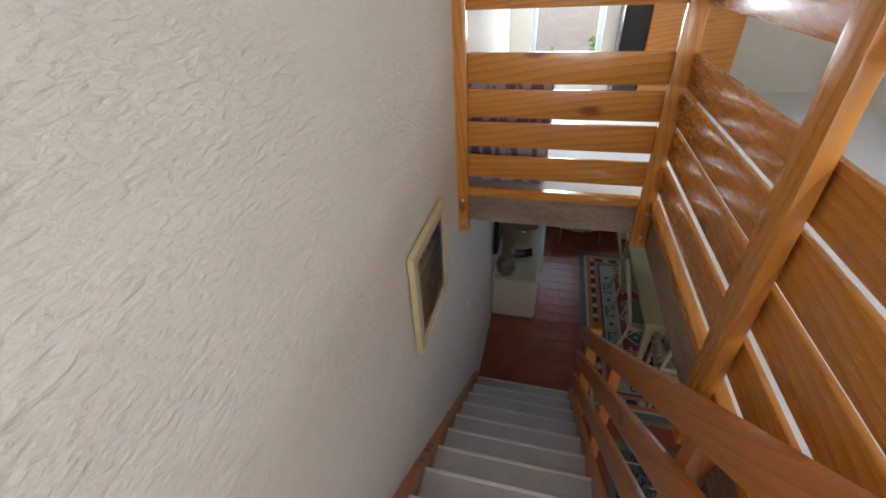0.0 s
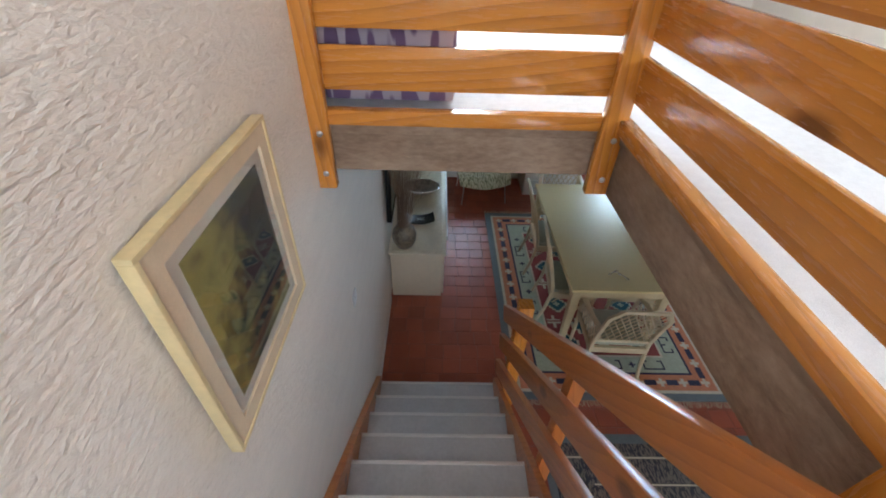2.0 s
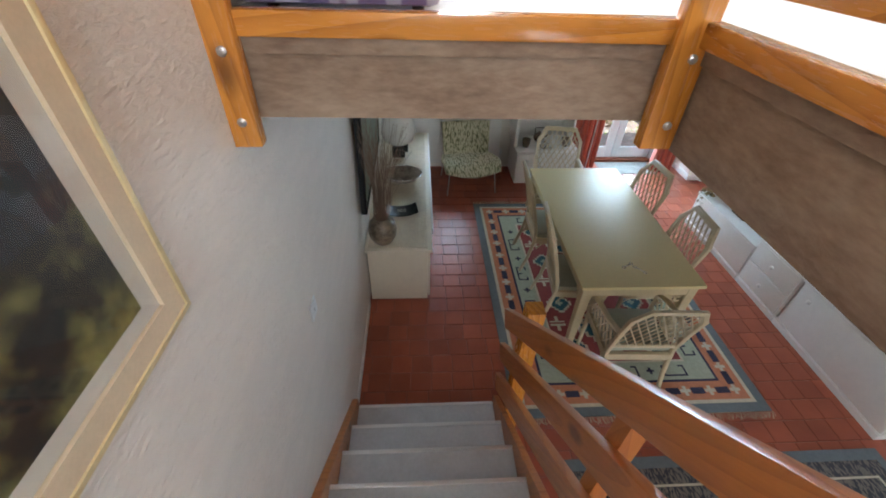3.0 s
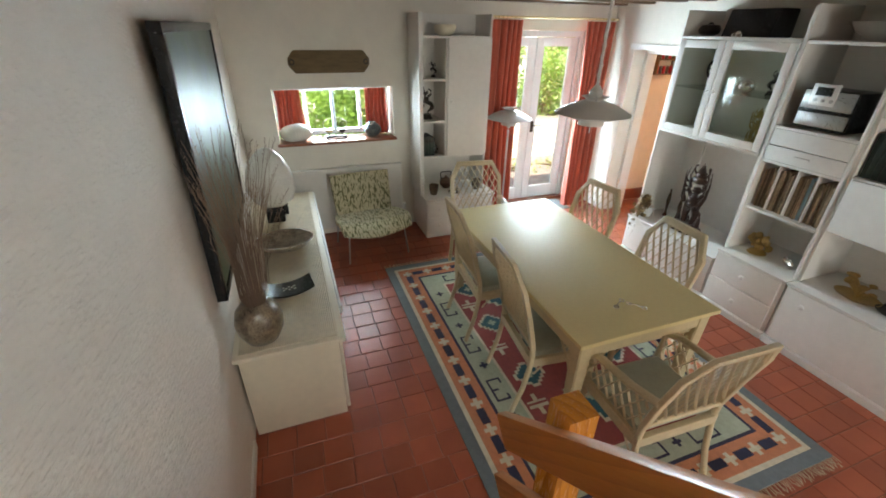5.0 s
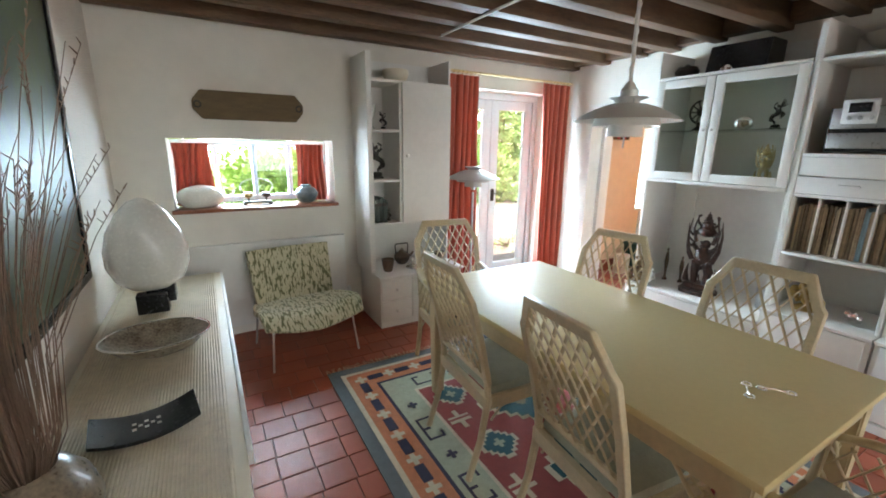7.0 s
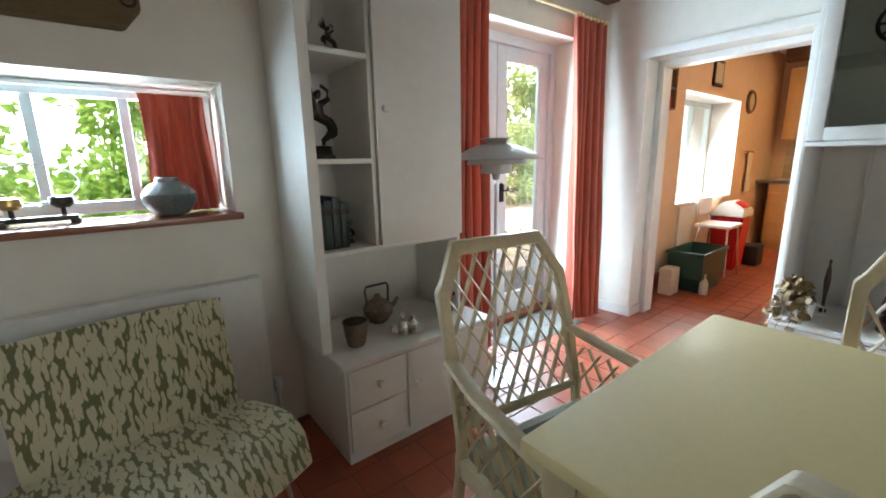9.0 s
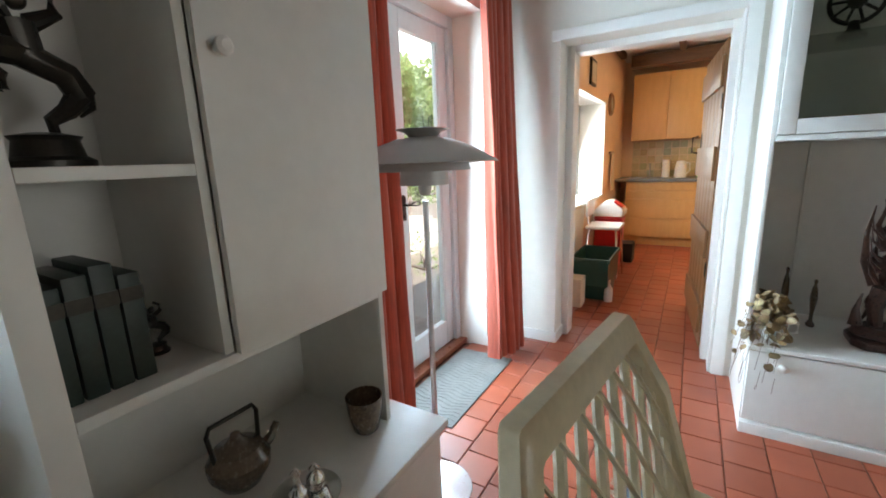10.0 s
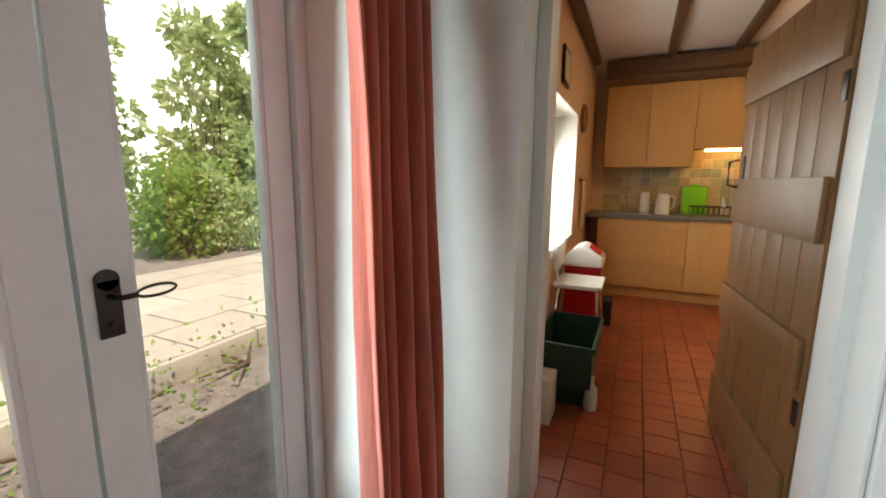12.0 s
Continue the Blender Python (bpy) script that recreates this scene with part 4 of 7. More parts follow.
def lattice(parent, poly, place, step, w=0.006, th=0.006, name="slat"):
    """Crossing slats inside a convex outline; place maps (u, v) to the chair."""
    us, vs = [p[0] for p in poly], [p[1] for p in poly]
    for sgn in (-1, 1):
        c = -2.0
        while c < 2.0:
            d = (0.53, 0.848 * sgn)
            hit = clip_line(poly, (c, (min(vs) + max(vs)) / 2), d)
            if hit and min(us) - 1 < c < max(us) + 1:
                p0 = (c + hit[0] * d[0], (min(vs) + max(vs)) / 2 + hit[0] * d[1])
                p1 = (c + hit[1] * d[0], (min(vs) + max(vs)) / 2 + hit[1] * d[1])
                bm = bmesh.new()
                k = 4
                tube(bm, [place(p0[0] + (p1[0] - p0[0]) * i / k, p0[1] + (p1[1] - p0[1]) * i / k, 0.004 * sgn) for i in range(k + 1)], w, 6, None, 0.45)
                part(name, bm, RATTAN, parent)
            c += step


def dining_chair(label, arms):
    ob = thing("dining_armchair" if arms else "dining_chair", 0, 0, 0, label, "chair", "chairs round the dining table")
    w = 0.245 if not arms else 0.258

    def back(u, v, off=0.0):
        t = (v - 0.46) / 0.55
        return (u, -0.2 - 0.11 * t - 0.05 * t * t + off, 0.46 + (v - 0.46) * (1.08 if arms else 1.13))
    bm = bmesh.new()
    box(bm, -w + 0.02, w - 0.02, -0.19, 0.2, 0.435, 0.485, 0.018)
    part("seat", bm, CUSHION, ob, "grey-green cloth seat cushion")
    for nm, r in (("seat_rail", (-w, w, 0.2, 0.235, 0.375, 0.44)), ("seat_rail", (-w, w, -0.225, -0.192, 0.375, 0.44)), ("seat_rail", (-w, -w + 0.03, -0.192, 0.2, 0.375, 0.44)), ("seat_rail", (w - 0.03, w, -0.192, 0.2, 0.375, 0.44))):
        bm = bmesh.new()
        box(bm, *r, 0.006)
        part(nm, bm, RATTAN, ob)
    for s in (-1, 1):
        bm = bmesh.new()
        tube(bm, [(s * (w - 0.02), 0.215, 0.0), (s * (w - 0.018), 0.212, 0.2), (s * (w - 0.018), 0.212, 0.43)], 0.016, 10, 0.021)
        part("leg", bm, RATTAN, ob)
        bm = bmesh.new()
        tube(bm, [(s * (w - 0.015), -0.30, 0.0), (s * (w - 0.015), -0.24, 0.2), (s * (w - 0.015), -0.205, 0.42)] + [back(s * (w - 0.017), v) for v in (0.52, 0.56)], 0.017, 10, 0.018)
        part("leg", bm, RATTAN, ob)
        for yy in (0.2, -0.18):
            bm = bmesh.new()
            e = 1 if yy > 0 else -1
            tube(bm, [(s * (w - 0.018), yy, 0.30), (s * (w - 0.018), yy - e * 0.05, 0.36), (s * (w - 0.018), yy - e * 0.1, 0.38)], 0.006, 6)
            part("brace", bm, RATTAN, ob)
    # framed lattice back with cut-off corners
    e = w - 0.015
    outer = [(-w, 0.50), (-w, 0.70), (-w, 0.885), (-w + 0.022, 0.91), (-w + 0.08, 1.012), (w - 0.08, 1.012), (w - 0.022, 0.91), (w, 0.885), (w, 0.70), (w, 0.50)]
    inner = [(-w + 0.036, 0.50), (-w + 0.036, 0.70), (-w + 0.036, 0.87), (-w + 0.052, 0.895), (-w + 0.098, 0.974), (w - 0.098, 0.974), (w - 0.052, 0.895), (w - 0.036, 0.87), (w - 0.036, 0.70), (w - 0.036, 0.50)]
    bm = bmesh.new()
    rows = [[bm.verts.new(back(p[0], p[1], o)) for p in poly] for o, poly in ((0.015, outer), (0.015, inner), (-0.015, inner), (-0.015, outer))]
    for k in range(4):
        r0, r1 = rows[k], rows[(k + 1) % 4]
        for i in range(len(outer) - 1):
            bm.faces.new((r0[i], r0[i + 1], r1[i + 1], r1[i]))
    bm.faces.new([r[0] for r in rows])
    bm.faces.new([r[-1] for r in rows])
    bmesh.ops.recalc_face_normals(bm, faces=bm.faces)
    bmesh.ops.bevel(bm, geom=list(bm.edges), offset=0.004, segments=1, affect="EDGES")
    bk = part("backrest", bm, RATTAN, ob, "framed rattan lattice back")
    bm = bmesh.new()
    tube(bm, [back(-e, 0.525), back(e, 0.525)], 0.016, 8)
    part("bottom_rail", bm, RATTAN, bk)
    lattice(bk, [(-e, 0.525), (e, 0.525), (e, 0.86), (e - 0.035, 0.93), (e - 0.085, 1.0), (-e + 0.085, 1.0), (-e + 0.035, 0.93), (-e, 0.86)], back, 0.06, 0.0075)
    if arms:
        for s in (-1, 1):
            bm = bmesh.new()
            tube(bm, [back(s * e, 0.70), (s * (e + 0.02), -0.1, 0.69), (s * (e + 0.025), 0.1, 0.67), (s * (e + 0.01), 0.2, 0.64), (s * (w - 0.018), 0.215, 0.43)], 0.026, 10, None, 0.55)
            arm = part("arm", bm, RATTAN, ob, "rattan arm with lattice below")
            lattice(arm, [(-0.19, 0.46), (0.2, 0.46), (0.19, 0.63), (-0.21, 0.67)], lambda u, v, o=0.0, s=s: (s * (e + 0.005) + o, u, v), 0.07, 0.0085)
    return ob


CH = "cream lacquered rattan dining chair with lattice back"
c1 = dining_chair(CH, False)
c1.matrix_basis = pose(1.40, 4.07, 0.0125, 0, 0, -96)
for x, y, r in ((1.375, 4.82, -93), (1.98, 4.05, 88), (2.01, 4.84, 95)):
    copy_thing(c1, pose(x, y, 0.0125, 0, 0, r))
c2 = dining_chair("cream lacquered rattan dining armchair with lattice back and arms", True)
c2.matrix_basis = pose(1.63, 3.41, 0.0125, 0, 0, -2)
copy_thing(c2, pose(1.60, 5.53, 0.0125, 0, 0, 172))
bm = bmesh.new()
box(bm, -0.15, 0.15, -0.16, 0.16, 0, 0.035, 0.015)
solo("seat_pad", bm, BLACKMATT, 1.60, 5.49, 0.4985, "black cloth pad on the armchair seat", "cushion", "", 171)

# ---- sideboard ----
sb = thing("sideboard", -0.178, 5.40, 0, "long low cream sideboard with ribbed cane top and sliding front", "sideboard")
SH, SX0, SX1, SY = 0.665, -0.295, 0.30, 1.24
bm = bmesh.new()
box(bm, SX0 + 0.01, SX1 - 0.045, -SY + 0.07, SY - 0.05, 0.0, SH - 0.03, 0.006)
part("body", bm, CREAM, sb)
bm = bmesh.new()
box(bm, SX0, SX1 - 0.005, -SY, SY, SH - 0.03, SH, 0.008)
part("top", bm, CREAM, sb)
bm = bmesh.new()
box(bm, SX0 + 0.03, SX1 - 0.045, -SY + 0.035, SY - 0.035, SH + 0.0005, SH + 0.003)
x = SX0 + 0.034
while x < SX1 - 0.05:
    tube(bm, [(x, -SY + 0.036, SH + 0.003), (x, SY - 0.036, SH + 0.003)], 0.0045, 6)
    x += 0.011
tagged(part("cane_panel", bm, RIBBED, sb, "ribbed cane inlay"), "", "", "", "stuff")
for y0, y1 in ((-SY + 0.075, -0.42), (-0.41, 0.42), (0.43, SY - 0.06)):
    bm = bmesh.new()
    box(bm, SX1 - 0.042, SX1 - 0.022, y0, y1, 0.04, SH - 0.035, 0.004)
    part("door", bm, CREAM, sb)
bm = bmesh.new()
box(bm, SX1 - 0.006, SX1 + 0.012, -SY + 0.3, SY - 0.02, SH - 0.045, SH + 0.006, 0.004)
part("edge_strip", bm, WHITE, sb)
# ---- on the sideboard ----
Z = SH + 0.008
vase = thing("vase", -0.315, 4.29, Z, "round speckled brown pottery vase with a tall sheaf of dry stems", "vase")
bm = bmesh.new()
lathe(bm, [(0.06, 0), (0.085, 0.015), (0.118, 0.08), (0.125, 0.14), (0.11, 0.20), (0.075, 0.245), (0.06, 0.255), (0.058, 0.25), (0.055, 0.2), (0.03, 0.19)], 28)
part("pot", bm, SHELL, vase)
random.seed(11)
bm = bmesh.new()
for i in range(165):
    a0, sp = random.uniform(0, 6.28), random.uniform(0.0, 1) ** 0.7
    h = random.uniform(0.55, 0.98)
    bx, by = sp * 0.26 * math.cos(a0), sp * 0.34 * math.sin(a0) - 0.06
    bx = max(bx, -0.09)
    p = [(0.03 * math.cos(a0) * sp, 0.03 * math.sin(a0) * sp, 0.19), (0.05 * math.cos(a0) * sp + bx * 0.15, 0.05 * math.sin(a0) * sp + by * 0.15, 0.32), (bx * 0.45, by * 0.45, 0.19 + h * 0.55), (bx * 0.8, by * 0.8, 0.19 + h * 0.85), (bx + random.uniform(-0.03, 0.03), by + random.uniform(-0.03, 0.03), 0.19 + h)]
    tube(bm, p, 0.0016, 4, 0.0006)
    if i % 2 == 0:
        for k in range(7):
            q = Vector(p[-1]).lerp(Vector(p[-2]), 0.12 * k)
            tube(bm, [q, q + Vector((random.uniform(-0.012, 0.012), random.uniform(-0.012, 0.012), 0.012))], 0.0016, 4, 0.0008)
tagged(part("dry_grass", bm, GRASSDRY, vase, "tall dry brown grass stems"), "", "", "", "stuff")

egg = thing("table_lamp", -0.235, 5.98, Z, "white egg-shaped table lamp on a black block base", "lamp")
bm = bmesh.new()
box(bm, -0.075, 0.075, -0.09, 0.0, 0, 0.11, 0.006)
box(bm, -0.03, 0.11, -0.03, 0.08, 0.04, 0.16, 0.006)
part("base", bm, BLACK, egg, "black block base")
bm = bmesh.new()
lathe(bm, [(0.02, 0.11), (0.1, 0.125), (0.165, 0.17), (0.2, 0.25), (0.2, 0.33), (0.175, 0.42), (0.12, 0.51), (0.06, 0.565), (0.01, 0.585)], 32, (0, 0.02, 0), 1.0, 0.75)
for v in bm.verts:
    v.co.z = 0.11 + (v.co.z - 0.11) * 1.12
part("shade", bm, PORCELAIN, egg, "white egg-shaped glass shade")
dish = thing("dish", -0.175, 5.36, Z, "wide shallow oval pearl dish", "dish")
bm = bmesh.new()
lathe(bm, [(0.08, 0), (0.085, 0.004), (0.15, 0.03), (0.2, 0.085), (0.205, 0.085), (0.195, 0.08), (0.14, 0.035), (0.05, 0.012)], 32, (0, 0, 0), 1.05, 0.85)
part("bowl", bm, DISH, dish)
bm = bmesh.new()
tube(bm, [(0.213 * math.cos(q), 0.172 * math.sin(q), 0.086) for q in [i * math.pi / 20 for i in range(41)]], 0.005, 6)
part("rim", bm, CHROME, dish, "silver rim")
tray = thing("tray", -0.165, 4.74, Z, "black lacquered curved tray with a pale motif", "tray", "", 8)
bm = bmesh.new()
pts = [(-0.15 + 0.03 * i, 0.035 * ((i - 5) / 5.0) ** 2 + 0.004) for i in range(11)]
prism(bm, pts + [(p[0], p[1] + 0.012) for p in reversed(pts)], "y", -0.085, 0.085, 0.0)
part("body", bm, BLACK, tray)
bm = bmesh.new()
for i in range(5):
    for j in range(3):
        if (i + j) % 2 == 0:
            box(bm, -0.04 + 0.017 * i, -0.028 + 0.017 * i, -0.022 + 0.017 * j, -0.01 + 0.017 * j, 0.0185, 0.0195)
part("motif", bm, MOUNT, tray)
# ---- pictures on the stair wall ----
big = thing("painting", XL + 0.004, 4.965, 1.60, "large dark glazed painting in a black frame", "painting")
lean = pose(0.018, 0, 0, 0, 1.6, 0)
bm = bmesh.new()
for r in ((0.0, 0.05, -0.715, 0.715, 0.58, 0.62), (0.0, 0.05, -0.715, 0.715, -0.62, -0.58), (0.0, 0.05, -0.715, -0.675, -0.58, 0.58), (0.0, 0.05, 0.675, 0.715, -0.58, 0.58)):
    box(bm, *r, 0.004)
part("frame", bm, BLACK, big, "", lean)
bm = bmesh.new()
box(bm, 0.005, 0.04, -0.675, 0.675, -0.58, 0.58)
part("canvas", bm, ARTDARK, big, "dark glossy picture", lean)

ART = mat("ochre and black ink print", (0.02, 0.018, 0.015), 0.5, var=0.3, scale=3.2, col2=(0.28, 0.25, 0.075), stretch=(1, 1, 1.0), coords="object", fine=0.35)
ART.node_tree.nodes["Color Ramp"].color_ramp.elements[0].position = 0.43
ART.node_tree.nodes["Color Ramp"].color_ramp.elements[1].position = 0.59
pic = thing("picture", XL + 0.012, 1.70, 2.625, "square print of ochre and black brush marks in a gilt frame", "picture")
H1, H2, H3, V1 = 0.285, 0.228, 0.19, 0.30
bm = bmesh.new()
for r in ((0.0, 0.03, -H1, H1, V1 - 0.012, V1), (0.0, 0.03, -H1, H1, -V1, -V1 + 0.012), (0.0, 0.03, -H1, -H1 + 0.012, -V1 + 0.012, V1 - 0.012), (0.0, 0.03, H1 - 0.012, H1, -V1 + 0.012, V1 - 0.012)):
    box(bm, *r, 0.002)
part("frame", bm, BRASSY, pic, "thin gilt frame")
bm = bmesh.new()
for q0, q1, x1 in ((H1 - 0.012, H2, 0.026),):
    dv = V1 - H1
    for r in ((0.002, x1, -q0, q0, q1 + dv, q0 + dv), (0.002, x1, -q0, q0, -q0 - dv, -q1 - dv), (0.002, x1, -q0, -q1, -q1 - dv, q1 + dv), (0.002, x1, q1, q0, -q1 - dv, q1 + dv)):
        box(bm, *r)
part("inner_frame", bm, LINEN, pic, "tan linen slip")
bm = bmesh.new()
box(bm, 0.002, 0.018, -H2, H2, -H2 - 0.02, H2 + 0.02)
part("mount", bm, MOUNT, pic, "grey mount")
bm = bmesh.new()
box(bm, 0.018, 0.0195, -H3, H3, -H3 - 0.02, H3 + 0.02)
part("print", bm, ART, pic, "ochre print with black brush marks")
bm = bmesh.new()
box(bm, 0.021, 0.0225, -H2, H2, -H2 - 0.02, H2 + 0.02)
part("glazing", bm, PANE, pic).visible_shadow = False
sw = thing("light_switch", XL + 0.001, 2.70, 1.53, "small white light switch on the stair wall", "switch")
bm = bmesh.new()
box(bm, 0, 0.009, -0.043, 0.043, -0.043, 0.043, 0.003)
part("plate", bm, WHITEPLASTIC, sw)
bm = bmesh.new()
box(bm, 0.009, 0.015, -0.006, 0.006, -0.012, 0.012, 0.002)
part("rocker", bm, WHITEPLASTIC, sw)

# ---- far wall: sign board, radiator, easy chair, tall cupboard ----
sg = thing("wall_plaque", 0.47, YF - 0.002, 1.895, "old brown wooden plaque with clipped corners and iron rings", "plaque")
bm = bmesh.new()
prism(bm, [(-0.40, -0.03), (-0.34, -0.105), (0.34, -0.105), (0.40, -0.03), (0.40, 0.03), (0.34, 0.105), (-0.34, 0.105), (-0.40, 0.03)], "y", -0.03, 0, 0.005)
part("board", bm, SIGNWOOD, sg)
for s in (-1, 1):
    bm = bmesh.new()
    tube(bm, [(s * 0.365 + 0.022 * math.cos(q), -0.034, 0.022 * math.sin(q)) for q in [i * math.pi / 8 for i in range(17)]], 0.006, 6)
    part("ring", bm, BRONZE, sg, "dark iron ring")

rd = thing("radiator", 0.48, YF - 0.003, 0.10, "white panel radiator on the wall below the window", "radiator")
bm = bmesh.new()
n = 68
front = [(-0.68 + 1.36 * i / n, -0.075 - (0.006 if i % 2 else 0.0)) for i in range(n + 1)]
prism(bm, front + [(0.68, -0.02), (-0.68, -0.02)], "z", 0, 0.71)
part("panel", bm, WHITE, rd)
bm = bmesh.new()
tube(bm, [(0.71, -0.045, -0.10), (0.71, -0.045, 0.12), (0.68, -0.045, 0.12)], 0.009, 8)
lathe(bm, [(0.018, 0), (0.022, 0.02), (0.02, 0.07), (0.012, 0.08)], 12, (0.71, -0.045, 0.12))
part("valve", bm, WHITEPLASTIC, rd)

ec = thing("easy_chair", 0.68, 6.42, 0, "low easy chair in willow leaf cloth on thin steel legs", "chair", "", 6)
bm = bmesh.new()


def sheet(bm, f, nu, nv, th):
    top = [[bm.verts.new(f(i / nu, j / nv)) for i in range(nu + 1)] for j in range(nv + 1)]
    g2 = []
    for j in range(nv + 1):
        r = []
        for i in range(nu + 1):
            u, v = i / nu, j / nv
            e = 1e-3
            p = Vector(f(u, v))
            du = Vector(f(min(1, u + e), v)) - Vector(f(max(0, u - e), v))
            dv = Vector(f(u, min(1, v + e))) - Vector(f(u, max(0, v - e)))
            n = du.cross(dv).normalized()
            r.append(bm.verts.new(p - n * th))
        g2.append(r)
    for j in range(nv):
        for i in range(nu):
            bm.faces.new((top[j][i], top[j][i + 1], top[j + 1][i + 1], top[j + 1][i]))
            bm.faces.new((g2[j][i], g2[j + 1][i], g2[j + 1][i + 1], g2[j][i + 1]))
    for j in range(nv):
        bm.faces.new((top[j][0], top[j + 1][0], g2[j + 1][0], g2[j][0]))
        bm.faces.new((top[j][nu], g2[j][nu], g2[j + 1][nu], top[j + 1][nu]))
    for i in range(nu):
        bm.faces.new((top[0][i], g2[0][i], g2[0][i + 1], top[0][i + 1]))
        bm.faces.new((top[nv][i], top[nv][i + 1], g2[nv][i + 1], g2[nv][i]))


def seat_f(u, v):
    w = 0.33 + 0.06 * math.sin(math.pi * min(1, v * 0.8))
    x = (u - 0.5) * 2 * w
    y = 0.22 - 0.56 * v + 0.05 * abs(u - 0.5) * 2 * v
    z = 0.335 + 0.05 * v - 0.10 * max(0, v - 0.82) / 0.18 + 0.05 * (abs(u - 0.5) * 2) ** 2 * v
    return (x, y, z)


def back_f(u, v):
    w = 0.315 + 0.02 * v
    return ((u - 0.5) * 2 * w, 0.22 + 0.15 * v + 0.03 * (1 - (2 * u - 1) ** 2), 0.34 + 0.43 * v)


sheet(bm, seat_f, 16, 14, 0.035)
part("seat", bm, LEAFCLOTH, ec)
bm = bmesh.new()
sheet(bm, back_f, 12, 10, -0.03)
part("backrest", bm, LEAFCLOTH, ec)
for s in (-1, 1):
    bm = bmesh.new()
    tube(bm, [(s * 0.33, -0.26, 0.0), (s * 0.30, -0.22, 0.31)], 0.008, 8)
    part("leg", bm, STEEL, ec)
    bm = bmesh.new()
    tube(bm, [(s * 0.33, 0.30, 0.0), (s * 0.31, 0.22, 0.31)], 0.008, 8)
    part("leg", bm, STEEL, ec)
bm = bmesh.new()
for s in (-1, 1):
    tube(bm, [(s * 0.30, -0.25, 0.30), (s * 0.30, 0.22, 0.29), (s * 0.30, 0.36, 0.6)], 0.008, 8)
tube(bm, [(-0.30, -0.2, 0.295), (0.30, -0.2, 0.295)], 0.008, 8)
tube(bm, [(-0.30, 0.2, 0.292), (0.30, 0.2, 0.292)], 0.008, 8)
part("frame", bm, STEEL, ec, "thin steel frame")


def knob(parent, x, y, z, rz=0, r=0.017):
    bm = bmesh.new()
    lathe(bm, [(0.008, 0), (0.008, 0.012), (r, 0.02), (r, 0.028), (r * 0.6, 0.034), (0.001, 0.035)], 14)
    part("knob", bm, WHITE, parent, "", pose(x, y, z, 0, 0, rz) @ Matrix.Rotation(radians(90), 4, "X"))


# tall cupboard: base unit, open niche, shelves and a door above
fc = thing("tall_cupboard", 1.70, YF, 0, "white painted tall cupboard with open shelves, door and drawers", "cupboard")
F = -0.395
bm = bmesh.new()
box(bm, -0.37, 0.46, -0.52, -0.004, 0.06, 0.475, 0.004)
box(bm, -0.36, 0.45, -0.50, -0.004, 0.0, 0.06)
part("base", bm, WHITE, fc)
bm = bmesh.new()
box(bm, -0.39, 0.47, -0.56, -0.004, 0.476, 0.50, 0.006)
part("top_board", bm, WHITE, fc)
for x0, x1, z0, z1, kx, kz in ((-0.36, -0.08, 0.275, 0.46, -0.22, 0.37), (-0.36, -0.08, 0.075, 0.265, -0.22, 0.17), (-0.065, 0.45, 0.075, 0.46, -0.02, 0.30)):
    bm = bmesh.new()
    box(bm, x0, x1, -0.537, -0.521, z0, z1, 0.004)
    d = part("drawer" if x1 < 0 else "door", bm, WHITE, fc)
    knob(d, kx, -0.537, kz)
for x0, x1, z0, z1 in ((-0.405, -0.36, 0.5005, 2.34), (-0.118, -0.098, 0.945, 2.13), (0.36, 0.38, 0.5005, 2.34)):
    bm = bmesh.new()
    box(bm, x0, x1, F, -0.004, z0, z1, 0.003)
    part("side_panel", bm, WHITE, fc)
bm = bmesh.new()
box(bm, -0.36, 0.36, -0.015, -0.004, 0.5005, 2.34)
part("back_panel", bm, WHITE, fc)
for x0, x1, z in ((-0.36, 0.36, 0.93), (-0.36, -0.118, 1.315), (-0.36, -0.118, 1.735), (-0.36, 0.36, 2.13)):
    bm = bmesh.new()
    box(bm, x0, x1, F, -0.016, z - 0.011, z + 0.011, 0.003)
    part("shelf", bm, WHITE, fc)
bm = bmesh.new()
box(bm, -0.097, 0.378, F - 0.022, F - 0.002, 0.942, 2.125, 0.004)
d = part("door", bm, WHITE, fc)
knob(d, -0.06, F - 0.022, 1.53)


